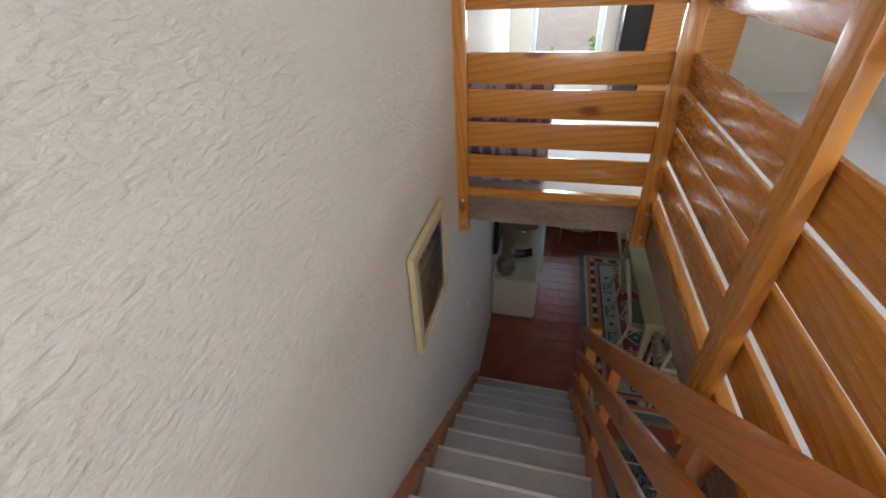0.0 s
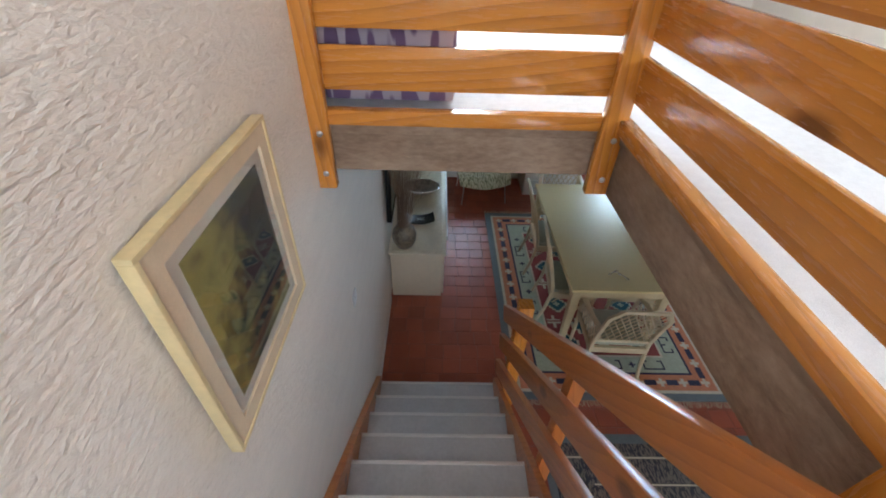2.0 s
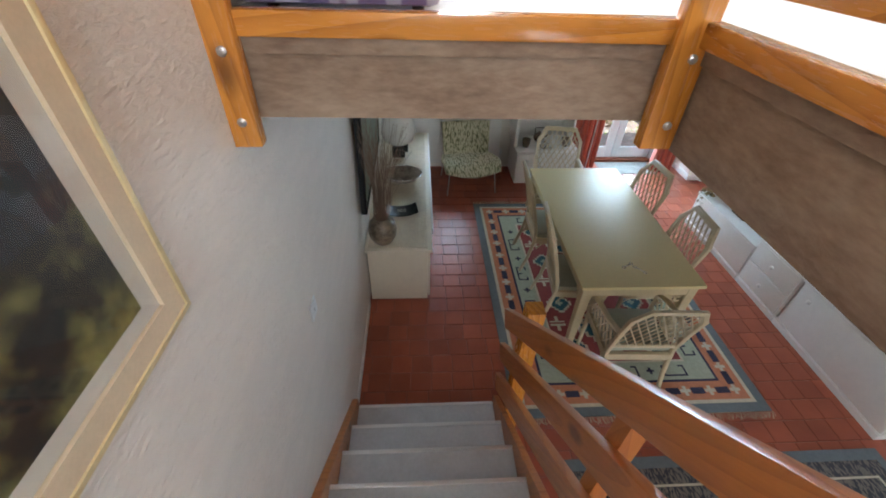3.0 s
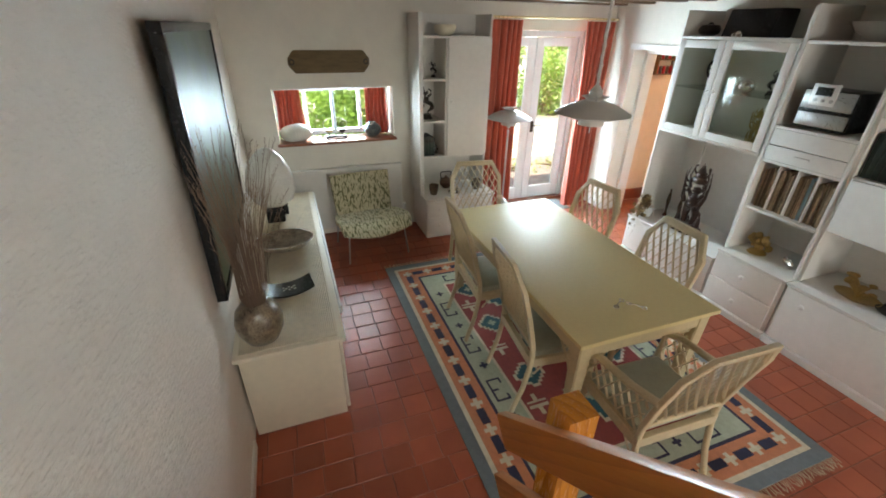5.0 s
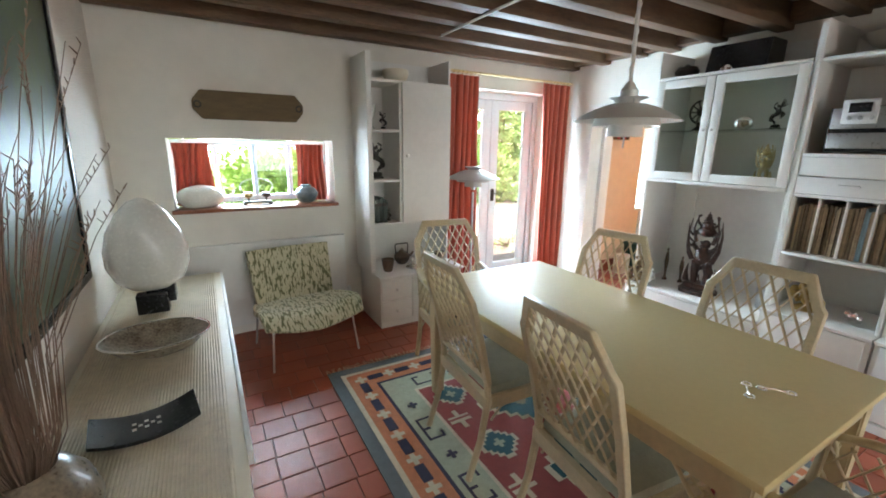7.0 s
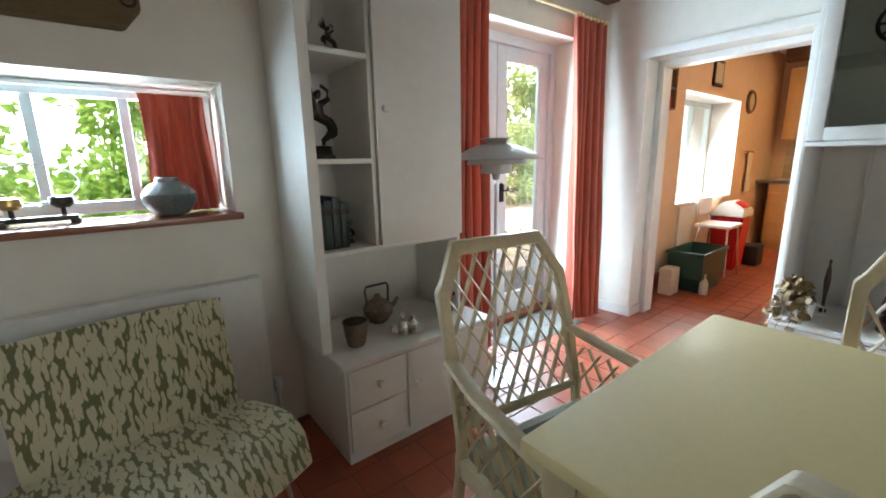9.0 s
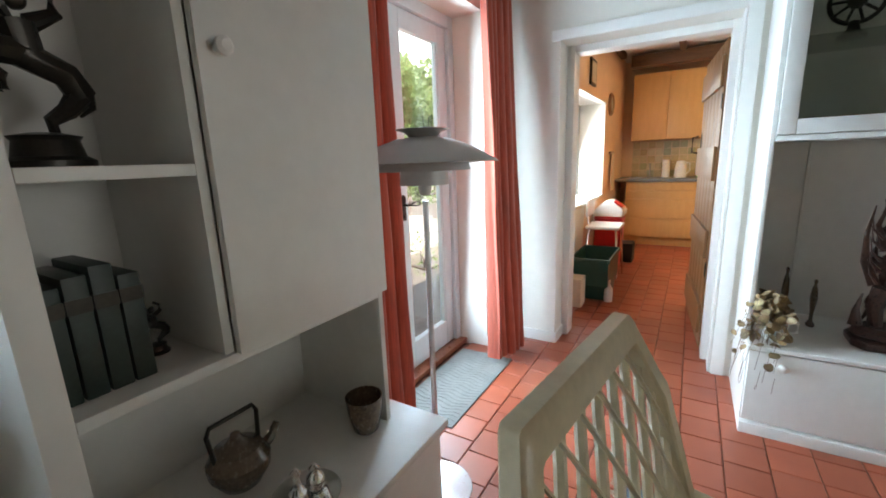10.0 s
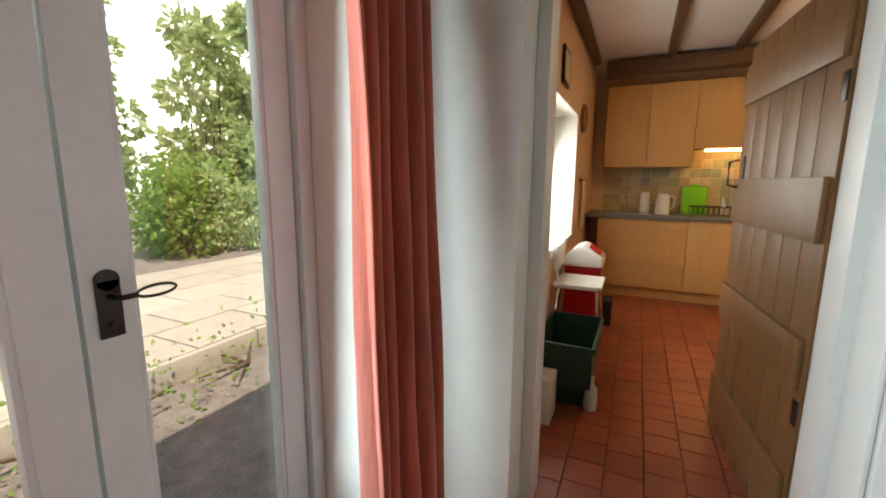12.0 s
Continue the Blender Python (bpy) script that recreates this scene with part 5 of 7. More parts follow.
def statue(name, x, y, z, h, material, label, seed, rz=0):
    """A carved ornament as one plain mesh: a stepped plinth, two columns, a trunk, upswept side flames and a pointed top."""
    random.seed(seed)
    bm = bmesh.new()
    w = h * 0.19
    prism(bm, [(-w, -0.45 * w), (-0.75 * w, -0.8 * w), (0.75 * w, -0.8 * w), (w, -0.45 * w), (w, 0.45 * w), (0.75 * w, 0.8 * w), (-0.75 * w, 0.8 * w), (-w, 0.45 * w)], "z", 0, h * 0.05, 0.004)
    lathe(bm, [(w * 0.8, h * 0.05), (w * 0.97, h * 0.07), (w * 0.95, h * 0.1), (w * 0.75, h * 0.125)], 16, (0, 0, 0), 1, 0.75)
    for s in (-1, 1):
        tube(bm, [(s * 0.33 * w, 0, h * 0.11), (s * 0.42 * w, -0.12 * w, h * 0.24), (s * 0.3 * w, 0, h * 0.38)], w * 0.17, 9, w * 0.3)
        ball(bm, (s * 0.45 * w, -0.15 * w, h * 0.28), (w * 0.24, w * 0.24, h * 0.05), 10, 7)
        tube(bm, [(s * 0.85 * w, 0, h * 0.12), (s * 0.9 * w, 0, h * 0.22), (s * 0.82 * w, 0, h * 0.33)], w * 0.2, 8, 0.003)
        tube(bm, [(s * 0.35 * w, 0, h * 0.52), (s * 0.72 * w, -0.05 * w, h * 0.58), (s * 0.62 * w, 0, h * 0.72), (s * 0.35 * w, 0, h * 0.79)], w * 0.16, 8, w * 0.11)
        tube(bm, [(s * 0.6 * w, 0.1 * w, h * 0.4), (s * 0.93 * w, 0.15 * w, h * 0.55), (s * 1.0 * w, 0.15 * w, h * 0.72), (s * 0.88 * w, 0.1 * w, h * 0.9)], w * 0.17, 8, 0.003, 0.5)
        tube(bm, [(s * 0.5 * w, 0.1 * w, h * 0.62), (s * 0.75 * w, 0.1 * w, h * 0.78), (s * 0.55 * w, 0.1 * w, h * 0.93)], w * 0.13, 8, 0.003, 0.6)
    ball(bm, (0, 0, h * 0.46), (w * 0.5, w * 0.36, h * 0.11), 12, 8)
    ball(bm, (0, -0.12 * w, h * 0.6), (w * 0.27, w * 0.27, h * 0.055), 12, 8)
    ball(bm, (0, 0.02 * w, h * 0.75), (w * 0.5, w * 0.3, h * 0.055), 12, 8)
    ball(bm, (0, 0, h * 0.83), (w * 0.3, w * 0.26, h * 0.06), 12, 8)
    tube(bm, [(0, 0, h * 0.85), (0, 0, h * 0.93), (0, 0, h)], w * 0.16, 8, 0.002)
    for s in (-1, 1):
        for k in range(5):
            zz = h * (0.42 + 0.07 * k)
            tube(bm, [(s * 0.6 * w, 0.3 * w, zz), (s * (0.8 + 0.03 * k) * w, 0.34 * w, zz + h * 0.06), (s * (0.92 + 0.01 * k) * w, 0.3 * w, zz + h * 0.15)], w * 0.12, 6, 0.002, 0.5)
        tube(bm, [(s * 0.3 * w, 0, h * 0.8), (s * 0.62 * w, 0, h * 0.86), (s * 0.6 * w, 0, h * 0.93), (s * 0.48 * w, 0, h * 0.94)], w * 0.08, 7, w * 0.09)
        for k in range(3):
            tube(bm, [(s * (0.25 + 0.14 * k) * w, -0.3 * w, h * 0.2), (s * (0.26 + 0.16 * k) * w, -0.5 * w, h * 0.125)], w * 0.07, 6, w * 0.04)
    for k in range(4):
        lathe(bm, [(w * (0.3 - 0.06 * k), h * (0.85 + 0.03 * k)), (w * (0.34 - 0.07 * k), h * (0.862 + 0.03 * k)), (w * (0.2 - 0.04 * k), h * (0.875 + 0.03 * k))], 10)
    for i in range(48):
        q, t = random.uniform(0, 6.28), random.uniform(0.3, 0.86)
        r0 = w * (0.5 if t < 0.6 else 0.36)
        ball(bm, (r0 * math.cos(q), 0.7 * r0 * math.sin(q), h * t), (w * 0.09, w * 0.09, h * 0.016), 6, 5)
    for v in bm.verts:
        v.co += 0.006 * h * Vector(noise.noise_vector(v.co * (26 / h)))
    return solo(name, bm, material, x, y, z, label, "statue", "", rz)


def dancing(name, x, y, z, h, material, label, rz=0):
    """A rearing winged ornament, one plain mesh."""
    bm = bmesh.new()
    lathe(bm, [(h * 0.17, 0), (h * 0.17, h * 0.03), (h * 0.135, h * 0.05), (h * 0.12, h * 0.12), (h * 0.135, h * 0.14), (h * 0.06, h * 0.155)], 16)
    tube(bm, [(h * 0.04, 0, h * 0.15), (h * 0.03, 0, h * 0.21), (h * 0.1, 0, h * 0.26), (h * 0.16, 0, h * 0.33)], h * 0.022, 8, h * 0.05)
    tube(bm, [(h * 0.17, 0, h * 0.32), (h * 0.12, 0, h * 0.42), (0, 0, h * 0.48), (-h * 0.02, 0, h * 0.62)], h * 0.06, 10, h * 0.075)
    tube(bm, [(0, 0, h * 0.5), (-h * 0.13, 0, h * 0.5), (-h * 0.18, 0, h * 0.43)], h * 0.07, 8, h * 0.05)
    for dy in (-0.03, 0.03):
        tube(bm, [(-h * 0.18, dy * h, h * 0.44), (-h * 0.1, dy * h, h * 0.39), (-h * 0.11, dy * h, h * 0.33)], h * 0.035, 7, h * 0.018)
    tube(bm, [(h * 0.19, 0, h * 0.36), (h * 0.2, 0, h * 0.28), (h * 0.15, 0, h * 0.24)], h * 0.03, 7, h * 0.008)
    tube(bm, [(h * 0.03, 0, h * 0.62), (h * 0.13, 0, h * 0.68), (h * 0.12, 0, h * 0.78), (h * 0.05, 0, h * 0.83)], h * 0.035, 8, h * 0.022)
    ball(bm, (0, 0, h * 0.72), (h * 0.05, h * 0.05, h * 0.055), 10, 7)
    for k in range(6):
        a = 0.25 + 0.17 * k
        tube(bm, [(-h * 0.04, 0, h * (0.6 + 0.015 * k)), (-h * (0.04 + 0.16 * math.sin(a)), 0, h * (0.62 + 0.2 * math.cos(a))), (-h * (0.06 + 0.25 * math.sin(a)), 0, h * (0.62 + 0.35 * math.cos(a)))], h * 0.035, 7, h * 0.006, 0.5)
    for v in bm.verts:
        if v.co.z > h * 0.17:
            v.co += 0.012 * h * Vector(noise.noise_vector(v.co * (18 / h)))
    return solo(name, bm, material, x, y, z, label, "statue", "", rz)


dancing("statuette", 1.43, 6.73, 1.327, 0.37, BRONZE, "dark bronze leaping statuette on a round base")
dancing("statuette", 1.51, 6.75, 1.747, 0.17, BRONZE, "small dark carved statuette")
bm = bmesh.new()
lathe(bm, [(0.025, 0), (0.028, 0.005), (0.006, 0.03), (0.006, 0.1), (0.03, 0.13), (0.034, 0.2), (0.032, 0.2), (0.027, 0.135)], 16)
solo("candle_glass", bm, PORCELAIN, 1.40, 6.73, 1.747, "pale stemmed candle glass on the shelf", "glass")
for i in range(4):
    bk = thing("book", 1.355 + 0.037 * i, 6.68, 0.942, "old dark green leather book with a title band", "book", "leather books")
    bm = bmesh.new()
    h = 0.2 + 0.012 * (i % 3)
    box(bm, -0.017, 0.017, -0.06, 0.1, 0, h, 0.004)
    part("cover", bm, DARKBOOK, bk)
    bm = bmesh.new()
    box(bm, -0.0178, 0.0178, -0.0612, -0.05, 0.15, 0.175)
    part("title_band", bm, BRONZE, bk)
dancing("statuette", 1.53, 6.72, 0.942, 0.13, BRONZE, "tiny dark bronze statuette beside the books")
bm = bmesh.new()
lathe(bm, [(0.06, 0), (0.1, 0.03), (0.115, 0.07), (0.11, 0.1), (0.105, 0.1), (0.1, 0.05), (0.03, 0.02)], 24)
solo("bowl", bm, CREAM, 1.62, 6.72, 2.142, "pale pottery bowl on top of the cupboard", "bowl")
# pots on the base unit
pot = thing("teapot", 1.67, 6.74, 0.501, "blue-green glazed teapot with a square bail handle", "teapot")
bm = bmesh.new()
lathe(bm, [(0.035, 0), (0.05, 0.01), (0.075, 0.05), (0.078, 0.08), (0.06, 0.11), (0.035, 0.12), (0.03, 0.125), (0.015, 0.14), (0.012, 0.15), (0.001, 0.155)], 22)
tube(bm, [(0.06, 0, 0.06), (0.1, 0, 0.08), (0.12, 0, 0.11)], 0.016, 8, 0.009)
part("pot", bm, BROWNPOT, pot)
bm = bmesh.new()
tube(bm, [(-0.06, 0, 0.1), (-0.07, 0, 0.18), (-0.06, 0, 0.2), (0.055, 0, 0.2), (0.065, 0, 0.18), (0.06, 0, 0.1)], 0.006, 7)
part("handle", bm, BRONZE, pot, "dark bail handle")
for x, y in ((1.455, 6.565), (2.0, 6.60)):
    bm = bmesh.new()
    lathe(bm, [(0.034, 0), (0.04, 0.006), (0.052, 0.06), (0.058, 0.115), (0.054, 0.115), (0.046, 0.05), (0.028, 0.012)], 20)
    solo("beaker", bm, BROWNPOT, x, y, 0.501, "brown glazed pottery beaker", "cup", "pottery beakers")
tr2 = thing("cruet_tray", 1.72, 6.55, 0.501, "small silver tray with two glass bottles", "tray")
bm = bmesh.new()
lathe(bm, [(0.04, 0), (0.075, 0.004), (0.085, 0.014), (0.082, 0.014), (0.07, 0.008), (0.02, 0.006)], 24)
part("plate", bm, CHROME, tr2)
for x, h in ((-0.025, 0.1), (0.03, 0.075)):
    bm = bmesh.new()
    lathe(bm, [(0.02, 0.008), (0.025, 0.02), (0.022, 0.04), (0.01, 0.055), (0.009, h - 0.02), (0.014, h - 0.01), (0.004, h)], 14, (x, 0, 0))
    part("bottle", bm, CHROME, tr2)
# ---- window sill ornaments ----
bm = bmesh.new()
lathe(bm, [(0.05, 0), (0.07, 0.012), (0.1, 0.06), (0.1, 0.09), (0.075, 0.125), (0.045, 0.14), (0.045, 0.155), (0.038, 0.158), (0.02, 0.15)], 26)
solo("ginger_jar", bm, BLUEPOT, 0.88, 7.06, 1.106, "round blue-green stoneware jar on the sill", "jar")
sc = thing("kitchen_scales", 0.47, 7.06, 1.106, "small old iron balance scales with a glass bell", "scales")
bm = bmesh.new()
box(bm, -0.11, 0.11, -0.025, 0.025, 0.012, 0.032, 0.006)
for s in (-1, 1):
    box(bm, s * 0.1 - 0.014, s * 0.1 + 0.014, -0.035, 0.035, 0, 0.02, 0.004)
    tube(bm, [(s * 0.07, 0, 0.03), (s * 0.07, 0, 0.06)], 0.008, 8)
part("stand", bm, BRONZE, sc)
for s in (-1, 1):
    bm = bmesh.new()
    lathe(bm, [(0.02, 0.06), (0.038, 0.075), (0.036, 0.1), (0.02, 0.105)], 16, (s * 0.07, 0, 0))
    part("pan", bm, GOLD if s < 0 else BRONZE, sc)
bm = bmesh.new()
tube(bm, [(0.13 * math.cos(q), 0.01, 0.15 + 0.07 * math.sin(q)) for q in [i * math.pi / 14 for i in range(29)]], 0.003, 6)
part("hoop", bm, STEEL, sc)
bm = bmesh.new()
ball(bm, (0, 0, 0.08), (0.17, 0.1, 0.1), 20, 12)
for v in bm.verts:
    v.co.z = max(0.0, v.co.z)
    v.co.y += 0.02 * math.sin(v.co.x * 20)
solo("conch_shell", bm, PORCELAIN, 0.05, 7.06, 1.106, "large pale sea shell on the window sill", "shell")

# ---- lamps ----


def shade_stack(parent, material, s, z):
    for nm, prof in (
        ("shade", [(0.045, 0.082), (0.09, 0.076), (0.15, 0.055), (0.21, 0.024), (0.25, 0.0), (0.248, -0.003), (0.205, 0.018), (0.145, 0.048), (0.09, 0.068), (0.045, 0.074)]),
        ("lower_shade", [(0.13, 0.03), (0.148, 0.005), (0.158, -0.027), (0.154, -0.027), (0.14, 0.005)]),
        ("inner_shade", [(0.075, 0.02), (0.08, -0.03), (0.084, -0.074), (0.08, -0.074), (0.07, -0.03)]),
        ("top_shade", [(0.03, 0.06), (0.045, 0.08), (0.062, 0.096), (0.09, 0.106), (0.089, 0.108), (0.058, 0.1), (0.03, 0.086)])):
        bm = bmesh.new()
        lathe(bm, [(r * s, zz * s + z) for r, zz in prof], 40)
        part(nm, bm, material, parent)


fl = thing("floor_lamp", 2.371, 6.585, 0, "grey enamel floor lamp with layered shades on a thin stem", "lamp")
shade_stack(fl, GREYSHADE, 1.03, 1.312)
bm = bmesh.new()
tube(bm, [(0, 0, 0.02), (0, 0, 1.18)], 0.011, 10)
part("stem", bm, STEEL, fl)
bm = bmesh.new()
lathe(bm, [(0.016, 1.20), (0.02, 1.206), (0.029, 1.265), (0.03, 1.40), (0.012, 1.41)], 20)
part("socket", bm, GREYSHADE, fl)
bm = bmesh.new()
lathe(bm, [(0.14, 0), (0.14, 0.008), (0.05, 0.02), (0.012, 0.025)], 30)
part("foot", bm, STEEL, fl)
pl = thing("pendant_lamp", 1.843, 4.537, 2.644, "white enamel pendant lamp with layered shades over the table", "lamp")
shade_stack(pl, PALESHADE, 0.96, -0.905)
bm = bmesh.new()
lathe(bm, [(0.035, -0.84), (0.04, -0.83), (0.04, -0.77), (0.028, -0.755), (0.02, -0.74), (0.008, -0.73)], 20)
part("cap", bm, PALESHADE, pl)
for i in range(3):
    q = i * 2.094
    bm = bmesh.new()
    tube(bm, [(0.06 * math.cos(q), 0.06 * math.sin(q), -0.845), (0.06 * math.cos(q), 0.06 * math.sin(q), -0.80), (0.035 * math.cos(q), 0.035 * math.sin(q), -0.80)], 0.003, 6)
    part("stay", bm, STEEL, pl)
bm = bmesh.new()
tube(bm, [(0.0, 0, -0.96), (0.0, 0, -1.03)], 0.004, 6)
part("pull_rod", bm, STEEL, pl)
bm = bmesh.new()
tube(bm, [(0, 0, -0.74), (0, 0, 0)], 0.009, 8)
for i in range(60):
    q = i * 0.7
    ball(bm, (0.008 * math.cos(q), 0.008 * math.sin(q), -0.72 + 0.012 * i), 0.0065, 6, 4)
part("cord", bm, PALESHADE, pl, "white spiral cord")
bm = bmesh.new()
tube(bm, [(1.84, 6.3, 2.46), (1.82, 5.5, 2.46), (1.843, 4.55, 2.46)], 0.009, 8)
tagged(part("cable", bm, PALESHADE), "white cable along the ceiling beams", "cable")

# ---- white wall units on the east wall ----
GR = "white wall units"


def wall_unit(y0, y1, label):
    return thing("wall_unit", XR - 0.003, (y0 + y1) / 2, 0, label, "cabinet", GR)


def upart(ob, nm, x0, x1, y0, y1, z0, z1, bev=0.004, m=None, parent=None):
    bm = bmesh.new()
    c = ob.matrix_basis.translation
    box(bm, x0 - c.x, x1 - c.x, y0 - c.y, y1 - c.y, z0, z1, bev)
    return part(nm, bm, m or WHITE, parent or ob)


XW, FB, FU = XR - 0.003, 3.36, 3.47


def kn(ob, parent, x, y, z):
    c = ob.matrix_basis.translation
    knob(parent, x - c.x, y - c.y, z, -90, 0.02)


# unit by the kitchen door: low base, glazed wall cupboard above
A0, A1 = 4.445, 5.505
u = wall_unit(A0, A1, "white wall unit with glazed cupboard over an open niche")
upart(u, "plinth", FB - 0.012, XW, A0 + 0.0, A1 - 0.002, 0.0, 0.055)
upart(u, "base", FB + 0.02, XW, A0 + 0.003, A1 - 0.003, 0.056, 0.42)
upart(u, "base_top", FB - 0.006, XW, A0 + 0.001, A1 - 0.001, 0.421, 0.442, 0.005)
d = upart(u, "drawer", FB, FB + 0.018, A0 + 0.01, A1 - 0.01, 0.065, 0.415, 0.005)
kn(u, d, FB, 5.37, 0.36)
upart(u, "side_panel", FU, XW, A1 - 0.02, A1, 0.443, 2.38)
upart(u, "side_panel", FU, XW, A0, A0 + 0.02, 0.443, 2.38)
upart(u, "back_panel", XW - 0.012, XW, A0 + 0.021, A1 - 0.021, 0.443, 2.38, 0)
upart(u, "batten", XW - 0.03, XW - 0.013, A1 - 0.23, A1 - 0.215, 0.443, 1.36, 0.003)
upart(u, "shelf", FU - 0.015, XW - 0.013, A0 + 0.021, A1 - 0.021, 1.345, 1.368)
upart(u, "shelf", FU - 0.012, XW - 0.013, A0 + 0.021, A1 - 0.021, 2.155, 2.178)
s = upart(u, "glass_shelf", FU + 0.04, XW - 0.014, A0 + 0.022, A1 - 0.022, 1.755, 1.763, 0, CABGLASS)
ym = 5.03
for y0, y1, ky in ((A0 + 0.022, ym - 0.004, ym - 0.03), (ym + 0.004, A1 - 0.022, ym + 0.03)):
    f = 0.062
    d = upart(u, "glazed_door", FU - 0.018, FU + 0.004, y0, y0 + f, 1.372, 2.15)
    upart(u, "rail", FU - 0.018, FU + 0.004, y0 + f, y1 - f, 1.372, 1.372 + f, 0.004, None, d)
    upart(u, "rail", FU - 0.018, FU + 0.004, y0 + f, y1 - f, 2.15 - f, 2.15, 0.004, None, d)
    upart(u, "stile", FU - 0.018, FU + 0.004, y1 - f, y1, 1.372, 2.15, 0.004, None, d)
    upart(u, "pane", FU - 0.009, FU - 0.005, y0 + f - 0.006, y1 - f + 0.006, 1.372 + f - 0.006, 2.15 - f + 0.006, 0, CABGLASS, d).visible_shadow = False
    c = u.matrix_basis.translation
    knob(d, FU - 0.018 - c.x, ky - c.y, 1.76, -90, 0.011)

# narrow tower: drawers, niche, records, drawer, stereo shelf
B0, B1 = 3.86, 4.44
u = wall_unit(B0, B1, "white shelf tower with drawers, records and a stereo shelf")
upart(u, "plinth", FB - 0.012, XW, B0, B1 - 0.003, 0.0, 0.055)
upart(u, "base", FB + 0.02, XW, B0 + 0.003, B1 - 0.003, 0.056, 0.53)
upart(u, "base_top", FB - 0.006, XW, B0 + 0.001, B1 - 0.002, 0.531, 0.552, 0.005)
for z0, z1 in ((0.065, 0.29), (0.3, 0.525)):
    d = upart(u, "drawer", FB, FB + 0.018, B0 + 0.03, B1 - 0.01, z0, z1, 0.005)
    kn(u, d, FB, (B0 + B1) / 2 + 0.01, (z0 + z1) / 2)
for y0, y1 in ((B0, B0 + 0.02), (B1 - 0.021, B1 - 0.001)):
    upart(u, "side_panel", FU - 0.02, XW, y0, y1, 0.553, 2.39)
upart(u, "back_panel", XW - 0.012, XW, B0 + 0.021, B1 - 0.022, 0.553, 2.39, 0)
for z in (0.945, 1.335, 1.59, 2.16):
    upart(u, "shelf", FU - 0.018, XW - 0.013, B0 + 0.021, B1 - 0.022, z - 0.011, z + 0.011)
d = upart(u, "drawer", FU - 0.02, FU - 0.002, B0 + 0.022, B1 - 0.023, 1.347, 1.455)
upart(u, "panel", FU - 0.016, FU - 0.002, B0 + 0.022, B1 - 0.023, 1.46, 1.578)
c = u.matrix_basis.translation
bm = bmesh.new()
box(bm, FU - 0.04 - c.x, FU - 0.021 - c.x, -0.05, 0.05, 1.40, 1.416, 0.005)
part("pull", bm, WHITE, d)
for i in (1, 2, 3):
    yy = B0 + 0.02 + (B1 - B0 - 0.04) * i / 4
    upart(u, "divider", FU + 0.01, XW - 0.013, yy - 0.004, yy + 0.004, 0.957, 1.323, 0)
random.seed(7)
yy = B0 + 0.035
while yy < B1 - 0.045:
    th = random.uniform(0.006, 0.014)
    if abs((yy - B0 - 0.02) / ((B1 - B0 - 0.04) / 4) % 1 - 0.5) < 0.47:
        bm = bmesh.new()
        hh = random.uniform(0.30, 0.33)
        box(bm, 0, 0.31, -th / 2, th / 2, 0, hh, 0.0015)
        solo("record_sleeve", bm, BLUEBOOK if 4.05 < yy < 4.075 else PAPER, FU + 0.03 + random.uniform(0, 0.02), yy, 0.957, "worn record sleeve standing on the shelf", "record", "record sleeves")
    yy += th + 0.0015

# wide unit with a large flap
C0, C1 = 2.71, 3.855
u = wall_unit(C0, C1, "white wall unit with a deep base flap and upper flap")
upart(u, "plinth", FB - 0.012, XW, C0, C1 - 0.003, 0.0, 0.055)
upart(u, "base", FB + 0.02, XW, C0 + 0.003, C1 - 0.003, 0.056, 0.53)
upart(u, "base_top", FB - 0.006, XW, C0 + 0.001, C1 - 0.002, 0.531, 0.552, 0.005)
d = upart(u, "flap", FB, FB + 0.018, C0 + 0.01, C1 - 0.03, 0.065, 0.525, 0.005)
kn(u, d, FB, C1 - 0.16, 0.43)
for y0, y1 in ((C0, C0 + 0.02), (C1 - 0.021, C1 - 0.001)):
    upart(u, "side_panel", FU, XW, y0, y1, 0.553, 2.36)
upart(u, "back_panel", XW - 0.012, XW, C0 + 0.021, C1 - 0.022, 0.553, 2.36, 0)
for z in (0.985, 1.365, 1.76, 2.16):
    upart(u, "shelf", FU + 0.002, XW - 0.013, C0 + 0.021, C1 - 0.022, z - 0.011, z + 0.011)
upart(u, "flap", FU - 0.02, FU, C0 + 0.01, C1 - 0.03, 0.99, 1.36, 0.005)
random.seed(9)
yy = C1 - 0.05
while yy > C0 + 0.3:
    th = random.uniform(0.018, 0.034)
    bm = bmesh.new()
    box(bm, 0, 0.2, -th / 2, th / 2, 0, random.uniform(0.26, 0.33), 0.003)
    solo("book", bm, DARKBOOK if random.random() < 0.75 else BLACK, FU + 0.03, yy, 1.377, "tall dark bound book on the wall unit shelf", "book", "dark books")
    yy -= th + 0.004

